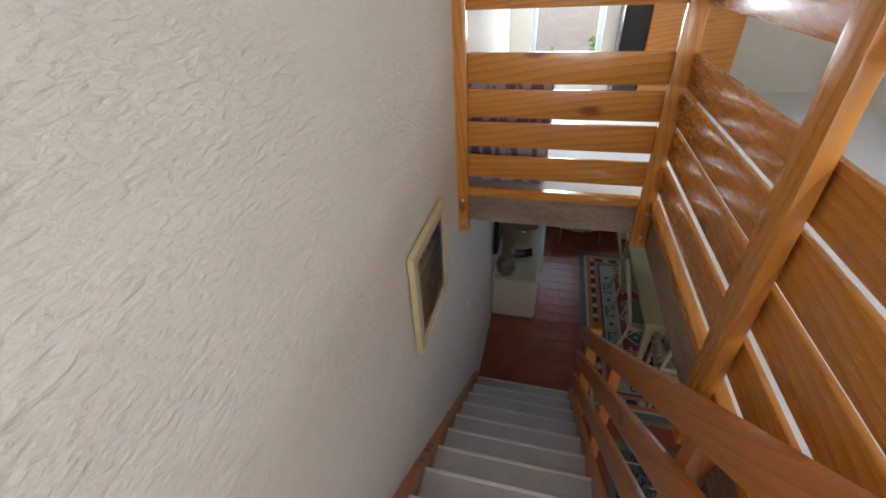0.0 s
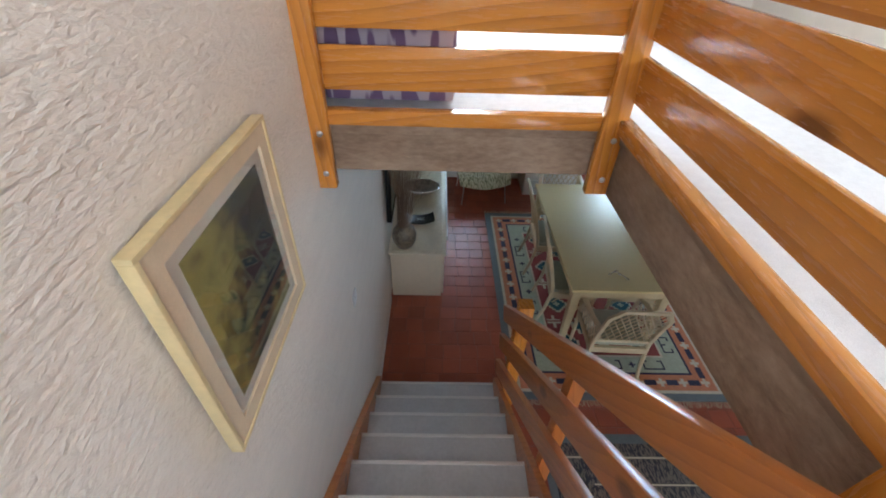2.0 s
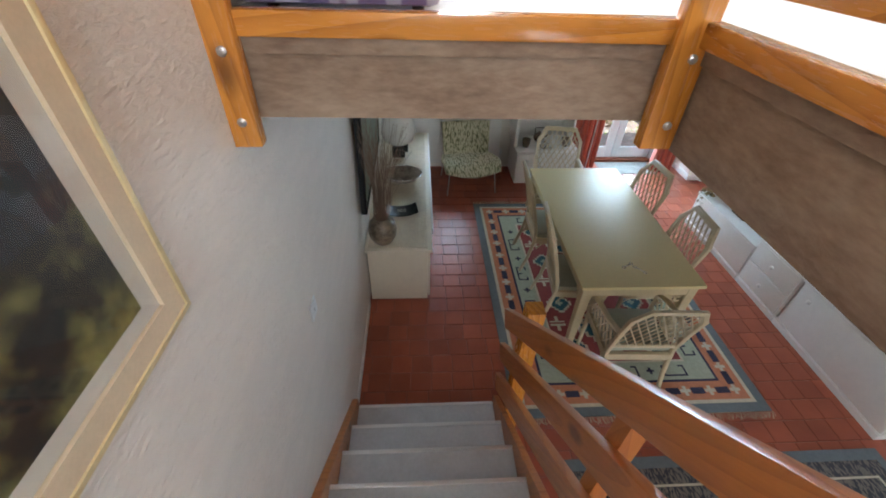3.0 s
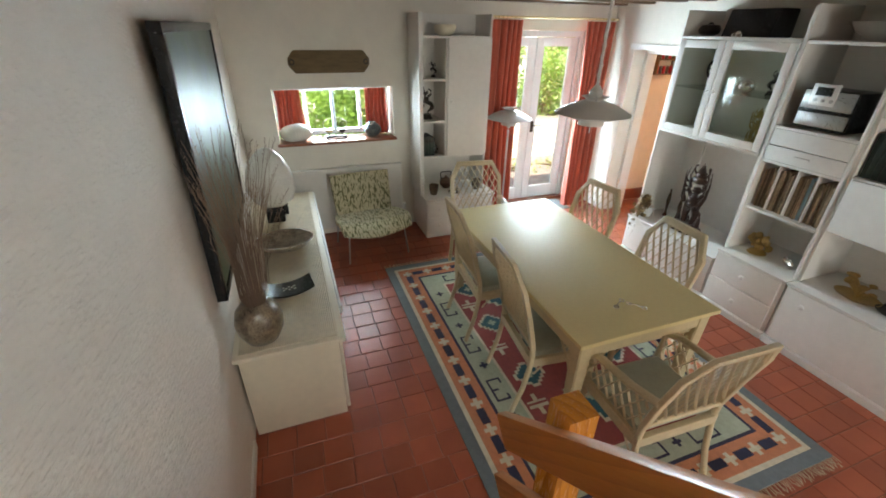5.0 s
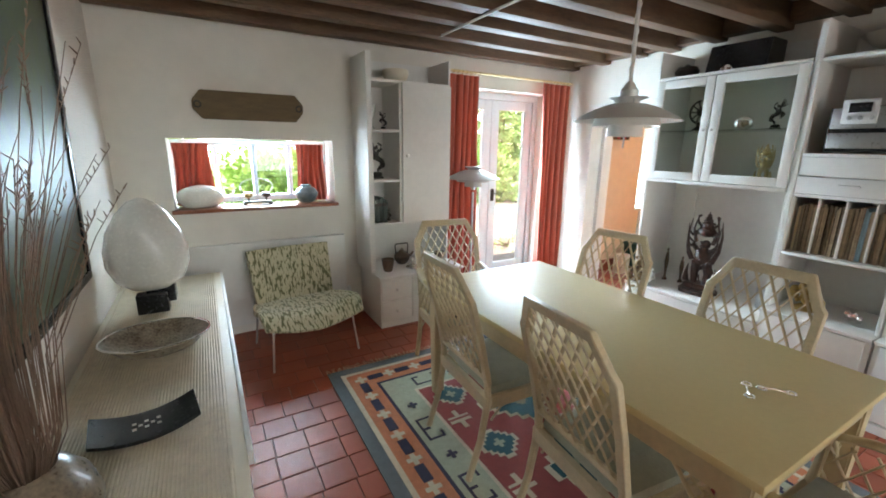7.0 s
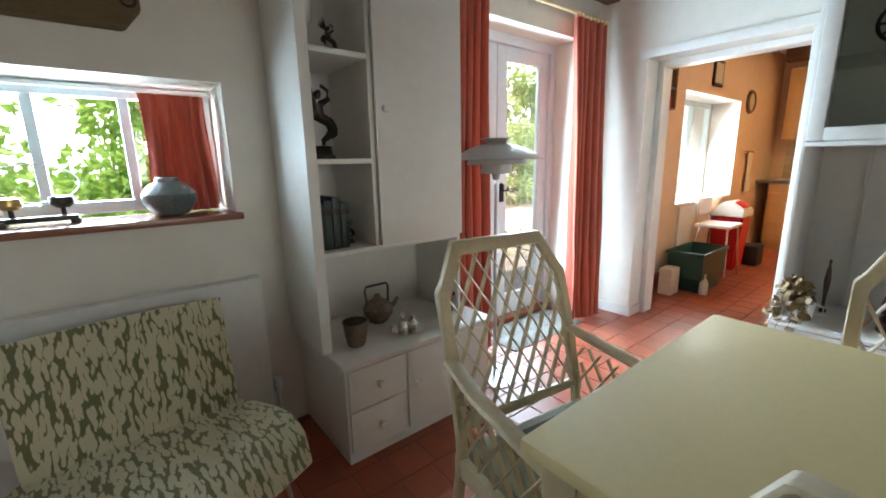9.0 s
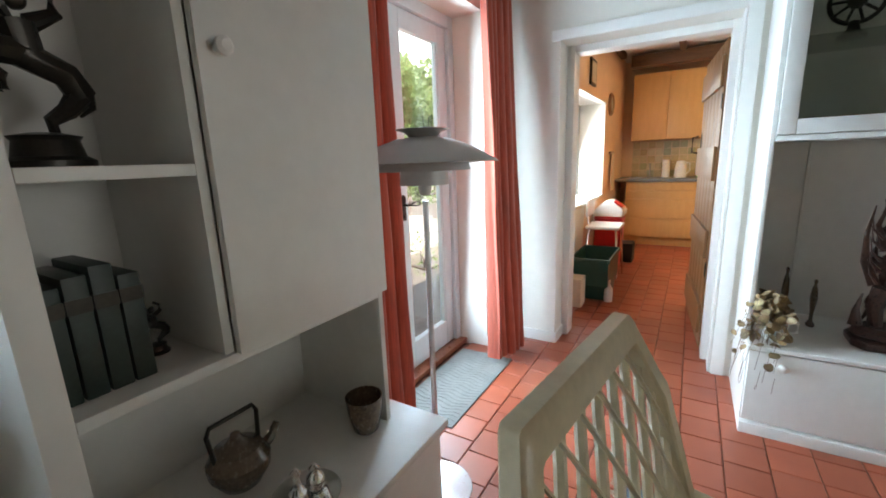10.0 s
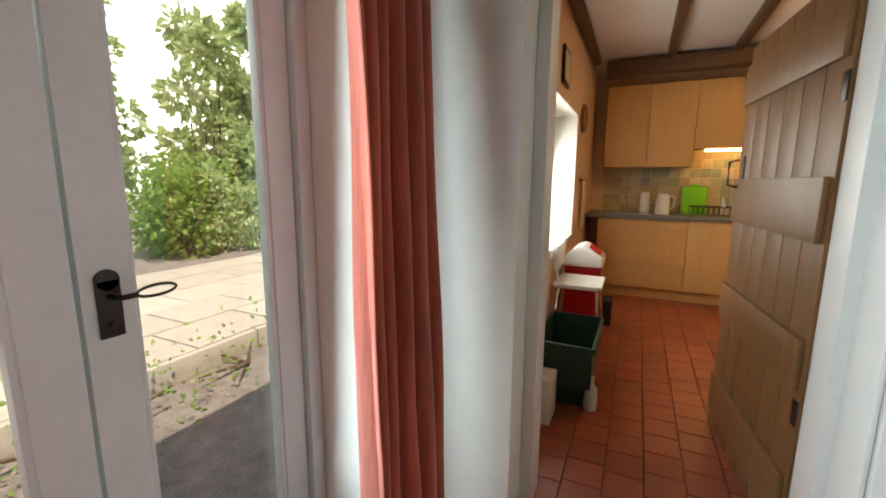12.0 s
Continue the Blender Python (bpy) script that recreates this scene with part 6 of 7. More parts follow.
# things on and in the wall units
statue("carved_statue", 3.60, 4.985, 0.443, 0.69, DARKWOOD, "tall carved dark wooden statue with flame-like points", 3, 90)
bm = bmesh.new()
lathe(bm, [(0.035, 0), (0.036, 0.004), (0.048, 0.12), (0.05, 0.155), (0.047, 0.155), (0.04, 0.02), (0.01, 0.01)], 20)
solo("metal_beaker", bm, STEEL, 3.68, 4.55, 0.443, "plain pewter beaker on the low unit", "cup")
for x, y, h in ((3.70, 5.34, 0.30), (3.74, 5.22, 0.24)):
    bm = bmesh.new()
    lathe(bm, [(0.028, 0), (0.03, 0.01), (0.012, 0.03), (0.014, h * 0.3), (0.026, h * 0.6), (0.018, h * 0.8), (0.008, h * 0.9), (0.014, h * 0.97), (0.004, h)], 12, (0, 0, 0), 1, 0.6)
    solo("wooden_figure", bm, BROWNPOT, x, y, 0.443, "slim dark carved wooden ornament", "ornament", "slim carved ornaments")
jug = thing("plant_pot", 3.50, 5.40, 0.443, "small white pot with a trailing dry russet and cream plant", "plant")
bm = bmesh.new()
lathe(bm, [(0.045, 0), (0.05, 0.004), (0.06, 0.1), (0.062, 0.11), (0.056, 0.11), (0.05, 0.09)], 20)
tube(bm, [(0.0, -0.055, 0.09), (0, -0.09, 0.08), (0, -0.09, 0.04), (0, -0.052, 0.03)], 0.006, 6)
part("pot", bm, WHITEPLASTIC, jug)
bm = bmesh.new()
bl = bmesh.new()
random.seed(21)
for i in range(42):
    q = random.uniform(1.2, 4.0)
    L1, dr = random.uniform(0.04, 0.12), random.uniform(-0.06, 0.34)
    pts = [(0, 0, 0.09), (0.03 * math.cos(q), 0.03 * math.sin(q), 0.13 + random.uniform(0, 0.09)), (L1 * 0.9 * math.cos(q), L1 * 0.9 * math.sin(q), 0.12 + random.uniform(-0.02, 0.1)), (L1 * math.cos(q) - 0.02, L1 * math.sin(q), 0.1 - dr)]
    pts = [(min(p[0], 0.05) - (0.07 if p[2] < 0.0 else 0), p[1] + (0.05 if p[2] < 0 else 0), p[2]) for p in pts]
    tube(bm, pts, 0.0018, 4, 0.001)
    for k in range(7):
        p = Vector(pts[1 + k // 4]).lerp(Vector(pts[2 + k // 4]), (k % 4) / 3)
        d = Vector((random.uniform(-1, 1), random.uniform(-1, 1), random.uniform(-0.9, 0.3))).normalized()
        e = d.cross(Vector((random.uniform(-1, 1), random.uniform(-1, 1), random.uniform(-1, 1)))).normalized()
        nn = d.cross(e)
        s = random.uniform(0.011, 0.022)
        mid = bl.verts.new(p + d * s * 1.05 - nn * s * 0.25)
        rim = [bl.verts.new(p + d * s * a1 + e * s * b1) for a1, b1 in ((0.15, 0), (0, 0.55), (0.6, 1.0), (1.2, 0.95), (1.75, 0.6), (2.1, 0), (1.75, -0.6), (1.2, -0.95), (0.6, -1.0), (0, -0.55))]
        for u, v in zip(rim, rim[1:] + rim[:1]):
            bl.faces.new((mid, u, v))
tagged(part("stems", bm, GRASSDRY, jug), "", "", "", "stuff")
tagged(part("leaves", bl, REDLEAF, jug, "dry russet and cream rounded leaves"), "", "", "", "stuff")
# in the glazed cupboard
bm = bmesh.new()
tube(bm, [(0, 0.09 * math.cos(q), 0.15 + 0.09 * math.sin(q)) for q in [i * math.pi / 12 for i in range(25)]], 0.009, 7)
for i in range(10):
    q = i * math.pi / 5
    tube(bm, [(0, 0.03 * math.cos(q), 0.15 + 0.03 * math.sin(q)), (0, 0.085 * math.cos(q), 0.15 + 0.085 * math.sin(q))], 0.006, 6)
lathe(bm, [(0.05, 0), (0.05, 0.015), (0.025, 0.03), (0.015, 0.07)], 14)
ball(bm, (0, 0, 0.15), 0.035, 10, 7)
solo("ring_statuette", bm, BRONZE, 3.70, 5.24, 1.764, "dark bronze ring-shaped statuette on glass shelf", "statue")
dancing("statuette", 3.70, 4.70, 1.764, 0.22, BRONZE, "dark bronze statuette behind glass", 90)
statue("gilt_clock", 3.70, 4.72, 1.369, 0.30, GOLD, "ornate gilt mantel ornament behind glass", 8, 90)
bm = bmesh.new()
ball(bm, (0, 0, 0.05), (0.05, 0.07, 0.05), 14, 9)
solo("glass_bowl", bm, CHROME, 3.68, 4.9, 1.764, "small bright silver bowl behind glass", "bowl")
# on top
sp = thing("loudspeaker", 3.68, 4.97, 2.179, "black centre loudspeaker with cloth front", "loudspeaker", "", 0)
bm = bmesh.new()
prism(bm, [(-0.14, 0.0), (0.12, 0.0), (0.12, 0.2), (-0.09, 0.2)], "y", -0.205, 0.205, 0.006)
part("cabinet", bm, BLACK, sp)
bm = bmesh.new()
box(bm, -0.006, 0.004, -0.19, 0.19, 0.006, 0.196, 0.003, pose(-0.127, 0, 0.0, 0, 14, 0))
part("grille", bm, BLACKMATT, sp, "black cloth grille")
bm = bmesh.new()
lathe(bm, [(0.05, 0), (0.048, 0.02), (0.03, 0.04), (0.005, 0.046)], 16)
part("badge", bm, CHROME, sp, "", pose(-0.16, 0.03, 0.0))
bm = bmesh.new()
lathe(bm, [(0.04, 0), (0.08, 0.02), (0.09, 0.05), (0.07, 0.085), (0.03, 0.09), (0.02, 0.1), (0.004, 0.11)], 22)
solo("lidded_bowl", bm, BRONZE, 3.62, 5.36, 2.179, "dark lidded metal bowl on the wall unit", "bowl")
bm = bmesh.new()
lathe(bm, [(0.05, 0), (0.055, 0.006), (0.14, 0.05), (0.2, 0.11), (0.205, 0.112), (0.195, 0.105), (0.13, 0.05), (0.03, 0.015)], 32, (0, 0, 0), 0.9, 1.0)
solo("silver_bowl", bm, CHROME, 3.66, 4.12, 2.172, "wide silver bowl on top of the tower", "bowl")
# stereo
stx = thing("stereo", 3.62, 4.16, 1.602, "silver and black compact stereo with display", "stereo")
bm = bmesh.new()
box(bm, -0.14, 0.14, -0.17, 0.17, 0.012, 0.27, 0.008)
part("body", bm, BLACK, stx)
for z0, z1 in ((0.03, 0.12), (0.145, 0.265)):
    bm = bmesh.new()
    box(bm, -0.152, -0.139, -0.158, 0.158, z0, z1, 0.005)
    part("front_panel", bm, STEEL, stx, "brushed silver front")
bm = bmesh.new()
box(bm, -0.165, -0.151, -0.05, 0.11, 0.17, 0.31, 0.006)
ct = part("control_panel", bm, ALU, stx)
bm = bmesh.new()
box(bm, -0.168, -0.1655, -0.02, 0.08, 0.235, 0.29, 0.001)
part("display", bm, BLACK, ct, "dark display")
for i in range(3):
    bm = bmesh.new()
    lathe(bm, [(0.012, 0), (0.012, 0.006), (0.004, 0.008)], 12)
    part("button", bm, STEEL, ct, "", pose(-0.165, -0.03 + 0.05 * i, 0.205, 0, -90, 0))
# niches
bm = bmesh.new()
random.seed(5)
for i in range(26):
    q, r = random.uniform(0, 6.28), random.uniform(0.02, 0.085)
    ball(bm, (0.6 * r * math.cos(q), r * math.sin(q), 0.1 + random.uniform(-0.04, 0.05)), random.uniform(0.014, 0.03), 8, 6)
lathe(bm, [(0.075, 0), (0.06, 0.02), (0.02, 0.04), (0.015, 0.09)], 12)
solo("flower_ornament", bm, GOLD, 3.60, 4.27, 0.553, "gilt flower ornament on a black foot", "ornament")
bm = bmesh.new()
for i in range(4):
    ball(bm, (0.01 * i, 0.022 * (i - 1.5), 0.03 + 0.012 * (i % 2)), (0.022, 0.018, 0.028), 8, 6)
solo("glass_ornament", bm, CHROME, 3.58, 4.02, 0.553, "small clear glass ornament", "ornament")
for i, y in enumerate((3.55, 3.30)):
    orn = thing("metal_ornament", 3.62, y, 0.553, "knotted gilt ornament on an oval tray in the niche" if i == 0 else "dark bronze tree-shaped ornament on an oval tray", "ornament", "niche ornaments")
    random.seed(31 + i)
    bm = bmesh.new()
    lathe(bm, [(0.10, 0), (0.135, 0.012), (0.14, 0.018), (0.12, 0.014), (0.03, 0.012)], 24, (0, 0, 0), 0.7, 1)
    part("tray", bm, GOLD if i == 0 else BRONZE, orn)
    bm = bmesh.new()
    for k in range(13):
        q, h = random.uniform(0, 6.28), random.uniform(0.06, 0.17)
        tip = (0.05 * math.cos(q), 0.095 * math.sin(q), h)
        tube(bm, [(0, 0, 0.012), (0.01 * math.cos(q), 0.03 * math.sin(q), h * 0.55), tip], 0.012, 7, 0.006)
        ball(bm, tip, (0.022, 0.028, 0.014), 8, 6)
    tagged(part("branches", bm, GOLD if i == 0 else BRONZE, orn), "", "", "", "stuff")

# ---- doormat ----
dm = thing("doormat", 3.12, 6.92, 0.0, "ribbed grey rubber-backed doormat before the garden door", "doormat")
bm = bmesh.new()
box(bm, -0.40, 0.42, -0.2, 0.17, 0.0, 0.008, 0.003)
part("ground", bm, RUBBER, dm)
bm = bmesh.new()
for i in range(26):
    x = -0.38 + 0.031 * i
    tube(bm, [(x + 0.012 * math.sin(k * 1.1 + 0.25 * i), -0.185 + 0.34 * k / 12, 0.008) for k in range(13)], 0.006, 5, None, 0.6)
part("ribs", bm, RUBBER, dm)

# ---- the plank door to the kitchen ----
kd = tagged(new("door_3"), "brown ledged plank door standing open into the kitchen", "door", "", "structure")
kd.matrix_basis = pose(XR + 0.315, 5.645, 0.012, 0, 0, 5.5)
for i in range(6):
    bm = bmesh.new()
    box(bm, 0.15 * i + 0.002, 0.15 * i + 0.148, -0.014, 0.014, 0, 1.95, 0.003)
    part("plank", bm, DOORWOOD, kd)
for z0, z1 in ((0.1, 0.3), (0.62, 0.80), (1.12, 1.33), (1.68, 1.86)):
    bm = bmesh.new()
    box(bm, 0.02, 0.88, 0.0145, 0.034, z0, z1, 0.004)
    part("ledge", bm, DOORWOOD, kd)
bm = bmesh.new()
tube(bm, [(0.83, 0.035, 1.42), (0.83, 0.075, 1.41), (0.83, 0.075, 1.30), (0.83, 0.035, 1.29)], 0.007, 7)
box(bm, 0.815, 0.845, 0.0146, 0.02, 1.27, 1.44, 0.002)
part("door_handle", bm, BRONZE, kd, "black iron latch handle")
for z in (0.5, 1.55):
    bm = bmesh.new()
    box(bm, 0.0, 0.035, 0.0146, 0.02, z, z + 0.09, 0.002)
    part("hinge", bm, BRONZE, kd)

# ---- kitchen ----
def kitchen_unit(name, y0, y1, z0, z1, xf, fronts, label):
    ob = thing(name, 8.34, (y0 + y1) / 2, z0, label, "cabinet", "kitchen units")
    bm = bmesh.new()
    box(bm, xf + 0.02 - 8.34, 0, -(y1 - y0) / 2 + 0.001, (y1 - y0) / 2 - 0.001, 0, z1 - z0, 0.003)
    part("body", bm, BEECH, ob)
    for a0, a1, b0, b1, nm in fronts:
        bm = bmesh.new()
        box(bm, xf - 8.34, xf + 0.018 - 8.34, a0 - (y0 + y1) / 2 + 0.002, a1 - (y0 + y1) / 2 - 0.002, b0 - z0, b1 - z0, 0.004)
        d = part(nm, bm, BEECH, ob)
        bm = bmesh.new()
        if nm == "drawer":
            box(bm, xf - 0.014 - 8.34, xf - 0.001 - 8.34, a0 - (y0 + y1) / 2 + 0.02, a1 - (y0 + y1) / 2 - 0.02, b1 - z0 - 0.03, b1 - z0 - 0.012, 0.004)
        else:
            box(bm, xf - 0.014 - 8.34, xf - 0.001 - 8.34, a0 - (y0 + y1) / 2 + 0.025, a0 - (y0 + y1) / 2 + 0.037, (b0 + b1) / 2 - z0 - 0.06, (b0 + b1) / 2 - z0 + 0.06, 0.004)
        part("pull", bm, BEECH, d)
    return ob


kitchen_unit("base_cabinet", 5.68, 6.60, 0.12, 0.92, 7.74, [(5.68, 6.60, 0.13, 0.40, "drawer"), (5.68, 6.60, 0.405, 0.68, "drawer"), (5.68, 6.60, 0.685, 0.8, "drawer"), (5.68, 6.60, 0.805, 0.915, "drawer")], "beech kitchen base unit with wide drawers")
kitchen_unit("base_cabinet", 5.08, 5.68, 0.12, 0.92, 7.74, [(5.08, 5.68, 0.13, 0.915, "door")], "beech kitchen base unit with one door")
kitchen_unit("base_cabinet", 4.2, 5.08, 0.12, 0.92, 7.74, [(4.2, 4.64, 0.13, 0.915, "door"), (4.64, 5.08, 0.13, 0.915, "door")], "beech kitchen base unit with two doors")
kitchen_unit("wall_cabinet", 5.68, 6.60, 1.50, 2.42, 7.98, [(5.68, 6.14, 1.505, 2.415, "door"), (6.14, 6.60, 1.505, 2.415, "door")], "beech kitchen wall cupboard with two doors")
kitchen_unit("wall_cabinet", 4.7, 5.68, 1.70, 2.42, 7.98, [(4.7, 5.19, 1.705, 2.415, "door"), (5.19, 5.68, 1.705, 2.415, "door")], "beech kitchen wall cupboard over the hob")
board_trim("kitchen_plinth", 7.80, 8.34, 4.2, 6.60, 0.0, 0.118, BEECH, "beech kitchen plinth")
bm = bmesh.new()
box(bm, 7.70, 8.345, 4.2, 6.755, 0.921, 0.962, 0.008)
tagged(part("worktop", bm, COUNTER), "grey speckled kitchen worktop", "worktop")
bs = tagged(new("backsplash"), "mottled cream and green kitchen wall tiles", "tiles", "", "structure")
bs.matrix_basis = pose(8.346, 4.7, 0.963)
TCOL = [mat("glazed tile " + str(i), c, 0.3, var=0.15, scale=18) for i, c in enumerate(((0.55, 0.45, 0.26), (0.42, 0.4, 0.22), (0.5, 0.38, 0.2), (0.34, 0.36, 0.24), (0.6, 0.52, 0.34)))]
random.seed(3)
tm = []
for m in TCOL:
    bm = bmesh.new()
    box(bm, -0.008, 0.0, 0.002, 0.102, 0.002, 0.102, 0.002)
    tm.append(mesh_of("tile", bm, m))
for i in range(18):
    for j in range(5 if i >= 9 else 7):
        t = new("tile", random.choice(tm))
        t.parent = bs
        t.matrix_basis = pose(0, i * 0.106, j * 0.106)
kt = thing("kettle", 8.02, 5.93, 0.963, "white electric jug kettle on the worktop", "kettle")
bm = bmesh.new()
lathe(bm, [(0.075, 0), (0.078, 0.02), (0.07, 0.15), (0.06, 0.22), (0.05, 0.235), (0.01, 0.24)], 20)
part("jug", bm, WHITEPLASTIC, kt)
bm = bmesh.new()
tube(bm, [(0, -0.06, 0.21), (0, -0.11, 0.2), (0, -0.115, 0.1), (0, -0.075, 0.05)], 0.012, 8)
part("handle", bm, WHITEPLASTIC, kt)
bm = bmesh.new()
box(bm, -0.008, 0.008, -0.13, 0.13, 0, 0.32, 0.02)
box(bm, -0.008, 0.008, -0.05, 0.05, 0.31, 0.345, 0.01)
solo("chopping_board", bm, LIME, 8.26, 5.60, 0.963, "lime green plastic chopping board", "chopping board")
dr = thing("dish_rack", 8.0, 5.45, 0.963, "black wire dish rack with crockery", "dish rack")
bm = bmesh.new()
for i in range(9):
    tube(bm, [(-0.15, -0.2 + 0.05 * i, 0.1), (-0.14, -0.2 + 0.05 * i, 0.01), (0.14, -0.2 + 0.05 * i, 0.01), (0.15, -0.2 + 0.05 * i, 0.1)], 0.004, 5)
tube(bm, [(-0.15, -0.21, 0.1), (0.15, -0.21, 0.1), (0.15, 0.21, 0.1), (-0.15, 0.21, 0.1), (-0.15, -0.21, 0.1)], 0.005, 5)
part("wire_frame", bm, BLACK, dr)
bm = bmesh.new()
lathe(bm, [(0.02, 0), (0.09, 0.004), (0.1, 0.014), (0.085, 0.01), (0.02, 0.008)], 18)
part("plate", bm, WHITEPLASTIC, dr, "", pose(0, -0.1, 0.11, 80, 0, 0))
bm = bmesh.new()
lathe(bm, [(0.05, 0), (0.052, 0.25), (0.02, 0.255)], 16)
solo("kitchen_roll", bm, WHITEPLASTIC, 8.1, 6.12, 0.963, "white paper kitchen roll", "kitchen roll")
bm = bmesh.new()
box(bm, -0.2, 0.2, -0.28, 0.28, 0, 0.006, 0.003)
tube(bm, [(0.12, 0.0, 0), (0.12, 0, 0.16), (0.08, 0, 0.2), (0.0, 0, 0.19)], 0.01, 8)
solo("sink", bm, STEEL, 8.0, 6.33, 0.963, "stainless steel sink and tap", "sink")
# strip lamp under the wall cupboards, plus an unseen ceiling lamp added for glow
ul = thing("strip_light", 8.15, 5.2, 1.675, "lit strip lamp under the kitchen wall cupboard", "lamp")
bm = bmesh.new()
box(bm, -0.03, 0.03, -0.35, 0.35, 0, 0.022, 0.004)
part("tube", bm, glow("warm lamp", (1.0, 0.62, 0.25), 14.0), ul)
cl = thing("ceiling_light", 6.3, 5.0, 2.58, "warm glowing ceiling lamp added out of view in the kitchen", "lamp")
bm = bmesh.new()
lathe(bm, [(0.02, -0.03), (0.12, -0.01), (0.16, 0.03), (0.15, 0.07), (0.05, 0.075)], 24)
part("bowl", bm, glow("warm added lamp", (1.0, 0.58, 0.22), 32.0), cl)
# things along the kitchen's garden wall
tub = thing("recycling_box", 5.22, 6.52, 0.0, "dark green plastic recycling box beside a paper carton", "box")
bm = bmesh.new()
vs = box(bm, -0.22, 0.22, -0.14, 0.14, 0.0, 0.40)
for v in vs:
    if v.co.z > 0.2:
        v.co.x *= 1.35
        v.co.y *= 1.15
f = [f for f in bm.faces if all(v.co.z > 0.3 for v in f.verts)]
r = bmesh.ops.inset_region(bm, faces=f, thickness=0.02, depth=0)
bmesh.ops.translate(bm, verts=list({v for q in f for v in q.verts}), vec=(0, 0, -0.25))
part("tub", bm, GREENPLASTIC, tub)
for r in ((-0.313, 0.313, 0.157, 0.176), (-0.313, 0.313, -0.176, -0.157), (-0.313, -0.294, -0.157, 0.157), (0.294, 0.313, -0.157, 0.157)):
    bm = bmesh.new()
    box(bm, *r, 0.37, 0.404, 0.004)
    part("rim", bm, GREENPLASTIC, tub)
bm = bmesh.new()
box(bm, -0.09, 0.09, -0.06, 0.06, 0, 0.26, 0.01)
solo("carton", bm, CREAM, 4.80, 6.60, 0.0, "pale cardboard carton beside the green box", "carton")
bm = bmesh.new()
lathe(bm, [(0.035, 0), (0.038, 0.01), (0.038, 0.12), (0.015, 0.16), (0.015, 0.19), (0.018, 0.2), (0.004, 0.2)], 14)
solo("bottle", bm, WHITEPLASTIC, 5.0, 6.36, 0.0, "pale plastic bottle on the floor", "bottle")
stl = thing("kitchen_chair", 5.80, 6.545, 0.0, "small white kitchen chair on tubular steel legs", "chair")
bm = bmesh.new()
box(bm, -0.2, 0.2, -0.17, 0.17, 0.555, 0.59, 0.015)
part("seat", bm, WHITEPLASTIC, stl)
for sx in (-1, 1):
    for sy in (-1, 1):
        bm = bmesh.new()
        tube(bm, [(sx * 0.2, sy * 0.17, 0), (sx * 0.17, sy * 0.14, 0.5), (sx * 0.14, sy * 0.13, 0.555)], 0.011, 8)
        part("leg", bm, CHROME, stl)
bm = bmesh.new()
box(bm, -0.17, 0.17, 0.145, 0.17, 0.68, 0.86, 0.012)
part("backrest", bm, WHITEPLASTIC, stl)
for sx in (-1, 1):
    bm = bmesh.new()
    tube(bm, [(sx * 0.13, 0.135, 0.57), (sx * 0.13, 0.152, 0.64), (sx * 0.13, 0.158, 0.70)], 0.01, 8)
    part("back_post", bm, CHROME, stl)
bn = thing("swing_bin", 6.30, 6.585, 0.0, "red plastic bin with a white and red swing lid", "bin")
bm = bmesh.new()
vs = box(bm, -0.16, 0.16, -0.16, 0.16, 0, 0.62)
for v in vs:
    if v.co.z < 0.1:
        v.co.x *= 0.8
        v.co.y *= 0.8
bmesh.ops.bevel(bm, geom=list(bm.edges), offset=0.02, segments=2, affect="EDGES")
part("body", bm, REDPLASTIC, bn)
bm = bmesh.new()
prism(bm, [(-0.17, 0.622), (0.17, 0.622), (0.17, 0.66), (0.06, 0.78), (-0.02, 0.8), (-0.17, 0.70)], "x", -0.17, 0.17, 0.012)
part("lid", bm, WHITEPLASTIC, bn, "white lid")
bm = bmesh.new()
box(bm, -0.1, 0.1, -0.055, 0.055, 0, 0.012, 0.003)
part("flap", bm, REDPLASTIC, bn, "red swing flap", pose(0, -0.098, 0.752, 34, 0, 0))
bm = bmesh.new()
box(bm, -0.12, 0.12, -0.1, 0.1, 0, 0.24, 0.015)
solo("carton", bm, BLACKMATT, 6.68, 6.44, 0.0, "dark bin bag box beside the swing bin", "carton")
rk = thing("spice_rack", 4.62, KY - 0.003, 1.72, "small wooden spice rack with jars on the peach wall", "shelf")
bm = bmesh.new()
for r in ((-0.15, 0.15, -0.08, 0, 0, 0.012), (-0.15, 0.15, -0.08, 0, 0.17, 0.182), (-0.15, 0.15, -0.08, 0, 0.34, 0.352), (-0.15, -0.138, -0.08, 0, 0.012, 0.34), (0.138, 0.15, -0.08, 0, 0.012, 0.34)):
    box(bm, *r)
part("rack", bm, DOORWOOD, rk)
for i in range(10):
    bm = bmesh.new()
    lathe(bm, [(0.018, 0), (0.019, 0.07), (0.015, 0.075), (0.016, 0.09), (0.002, 0.092)], 10)
    part("jar", bm, BROWNPOT if i % 2 else REDPLASTIC, rk, "", pose(-0.11 + 0.054 * (i % 5), -0.04, 0.013 + 0.17 * (i // 5)))
ck = thing("wall_clock", 7.05, KY - 0.003, 1.95, "round wooden wall clock with pale dial", "clock")
bm = bmesh.new()
lathe(bm, [(0.14, 0), (0.14, 0.02), (0.12, 0.035), (0.105, 0.03), (0.1, 0.02)], 28)
part("rim", bm, DOORWOOD, ck, "", pose(0, 0, 0, 90, 0, 0))
bm = bmesh.new()
lathe(bm, [(0.108, 0.018), (0.108, 0.022), (0.01, 0.022)], 28)
part("dial", bm, PORCELAIN, ck, "", pose(0, 0, 0, 90, 0, 0))
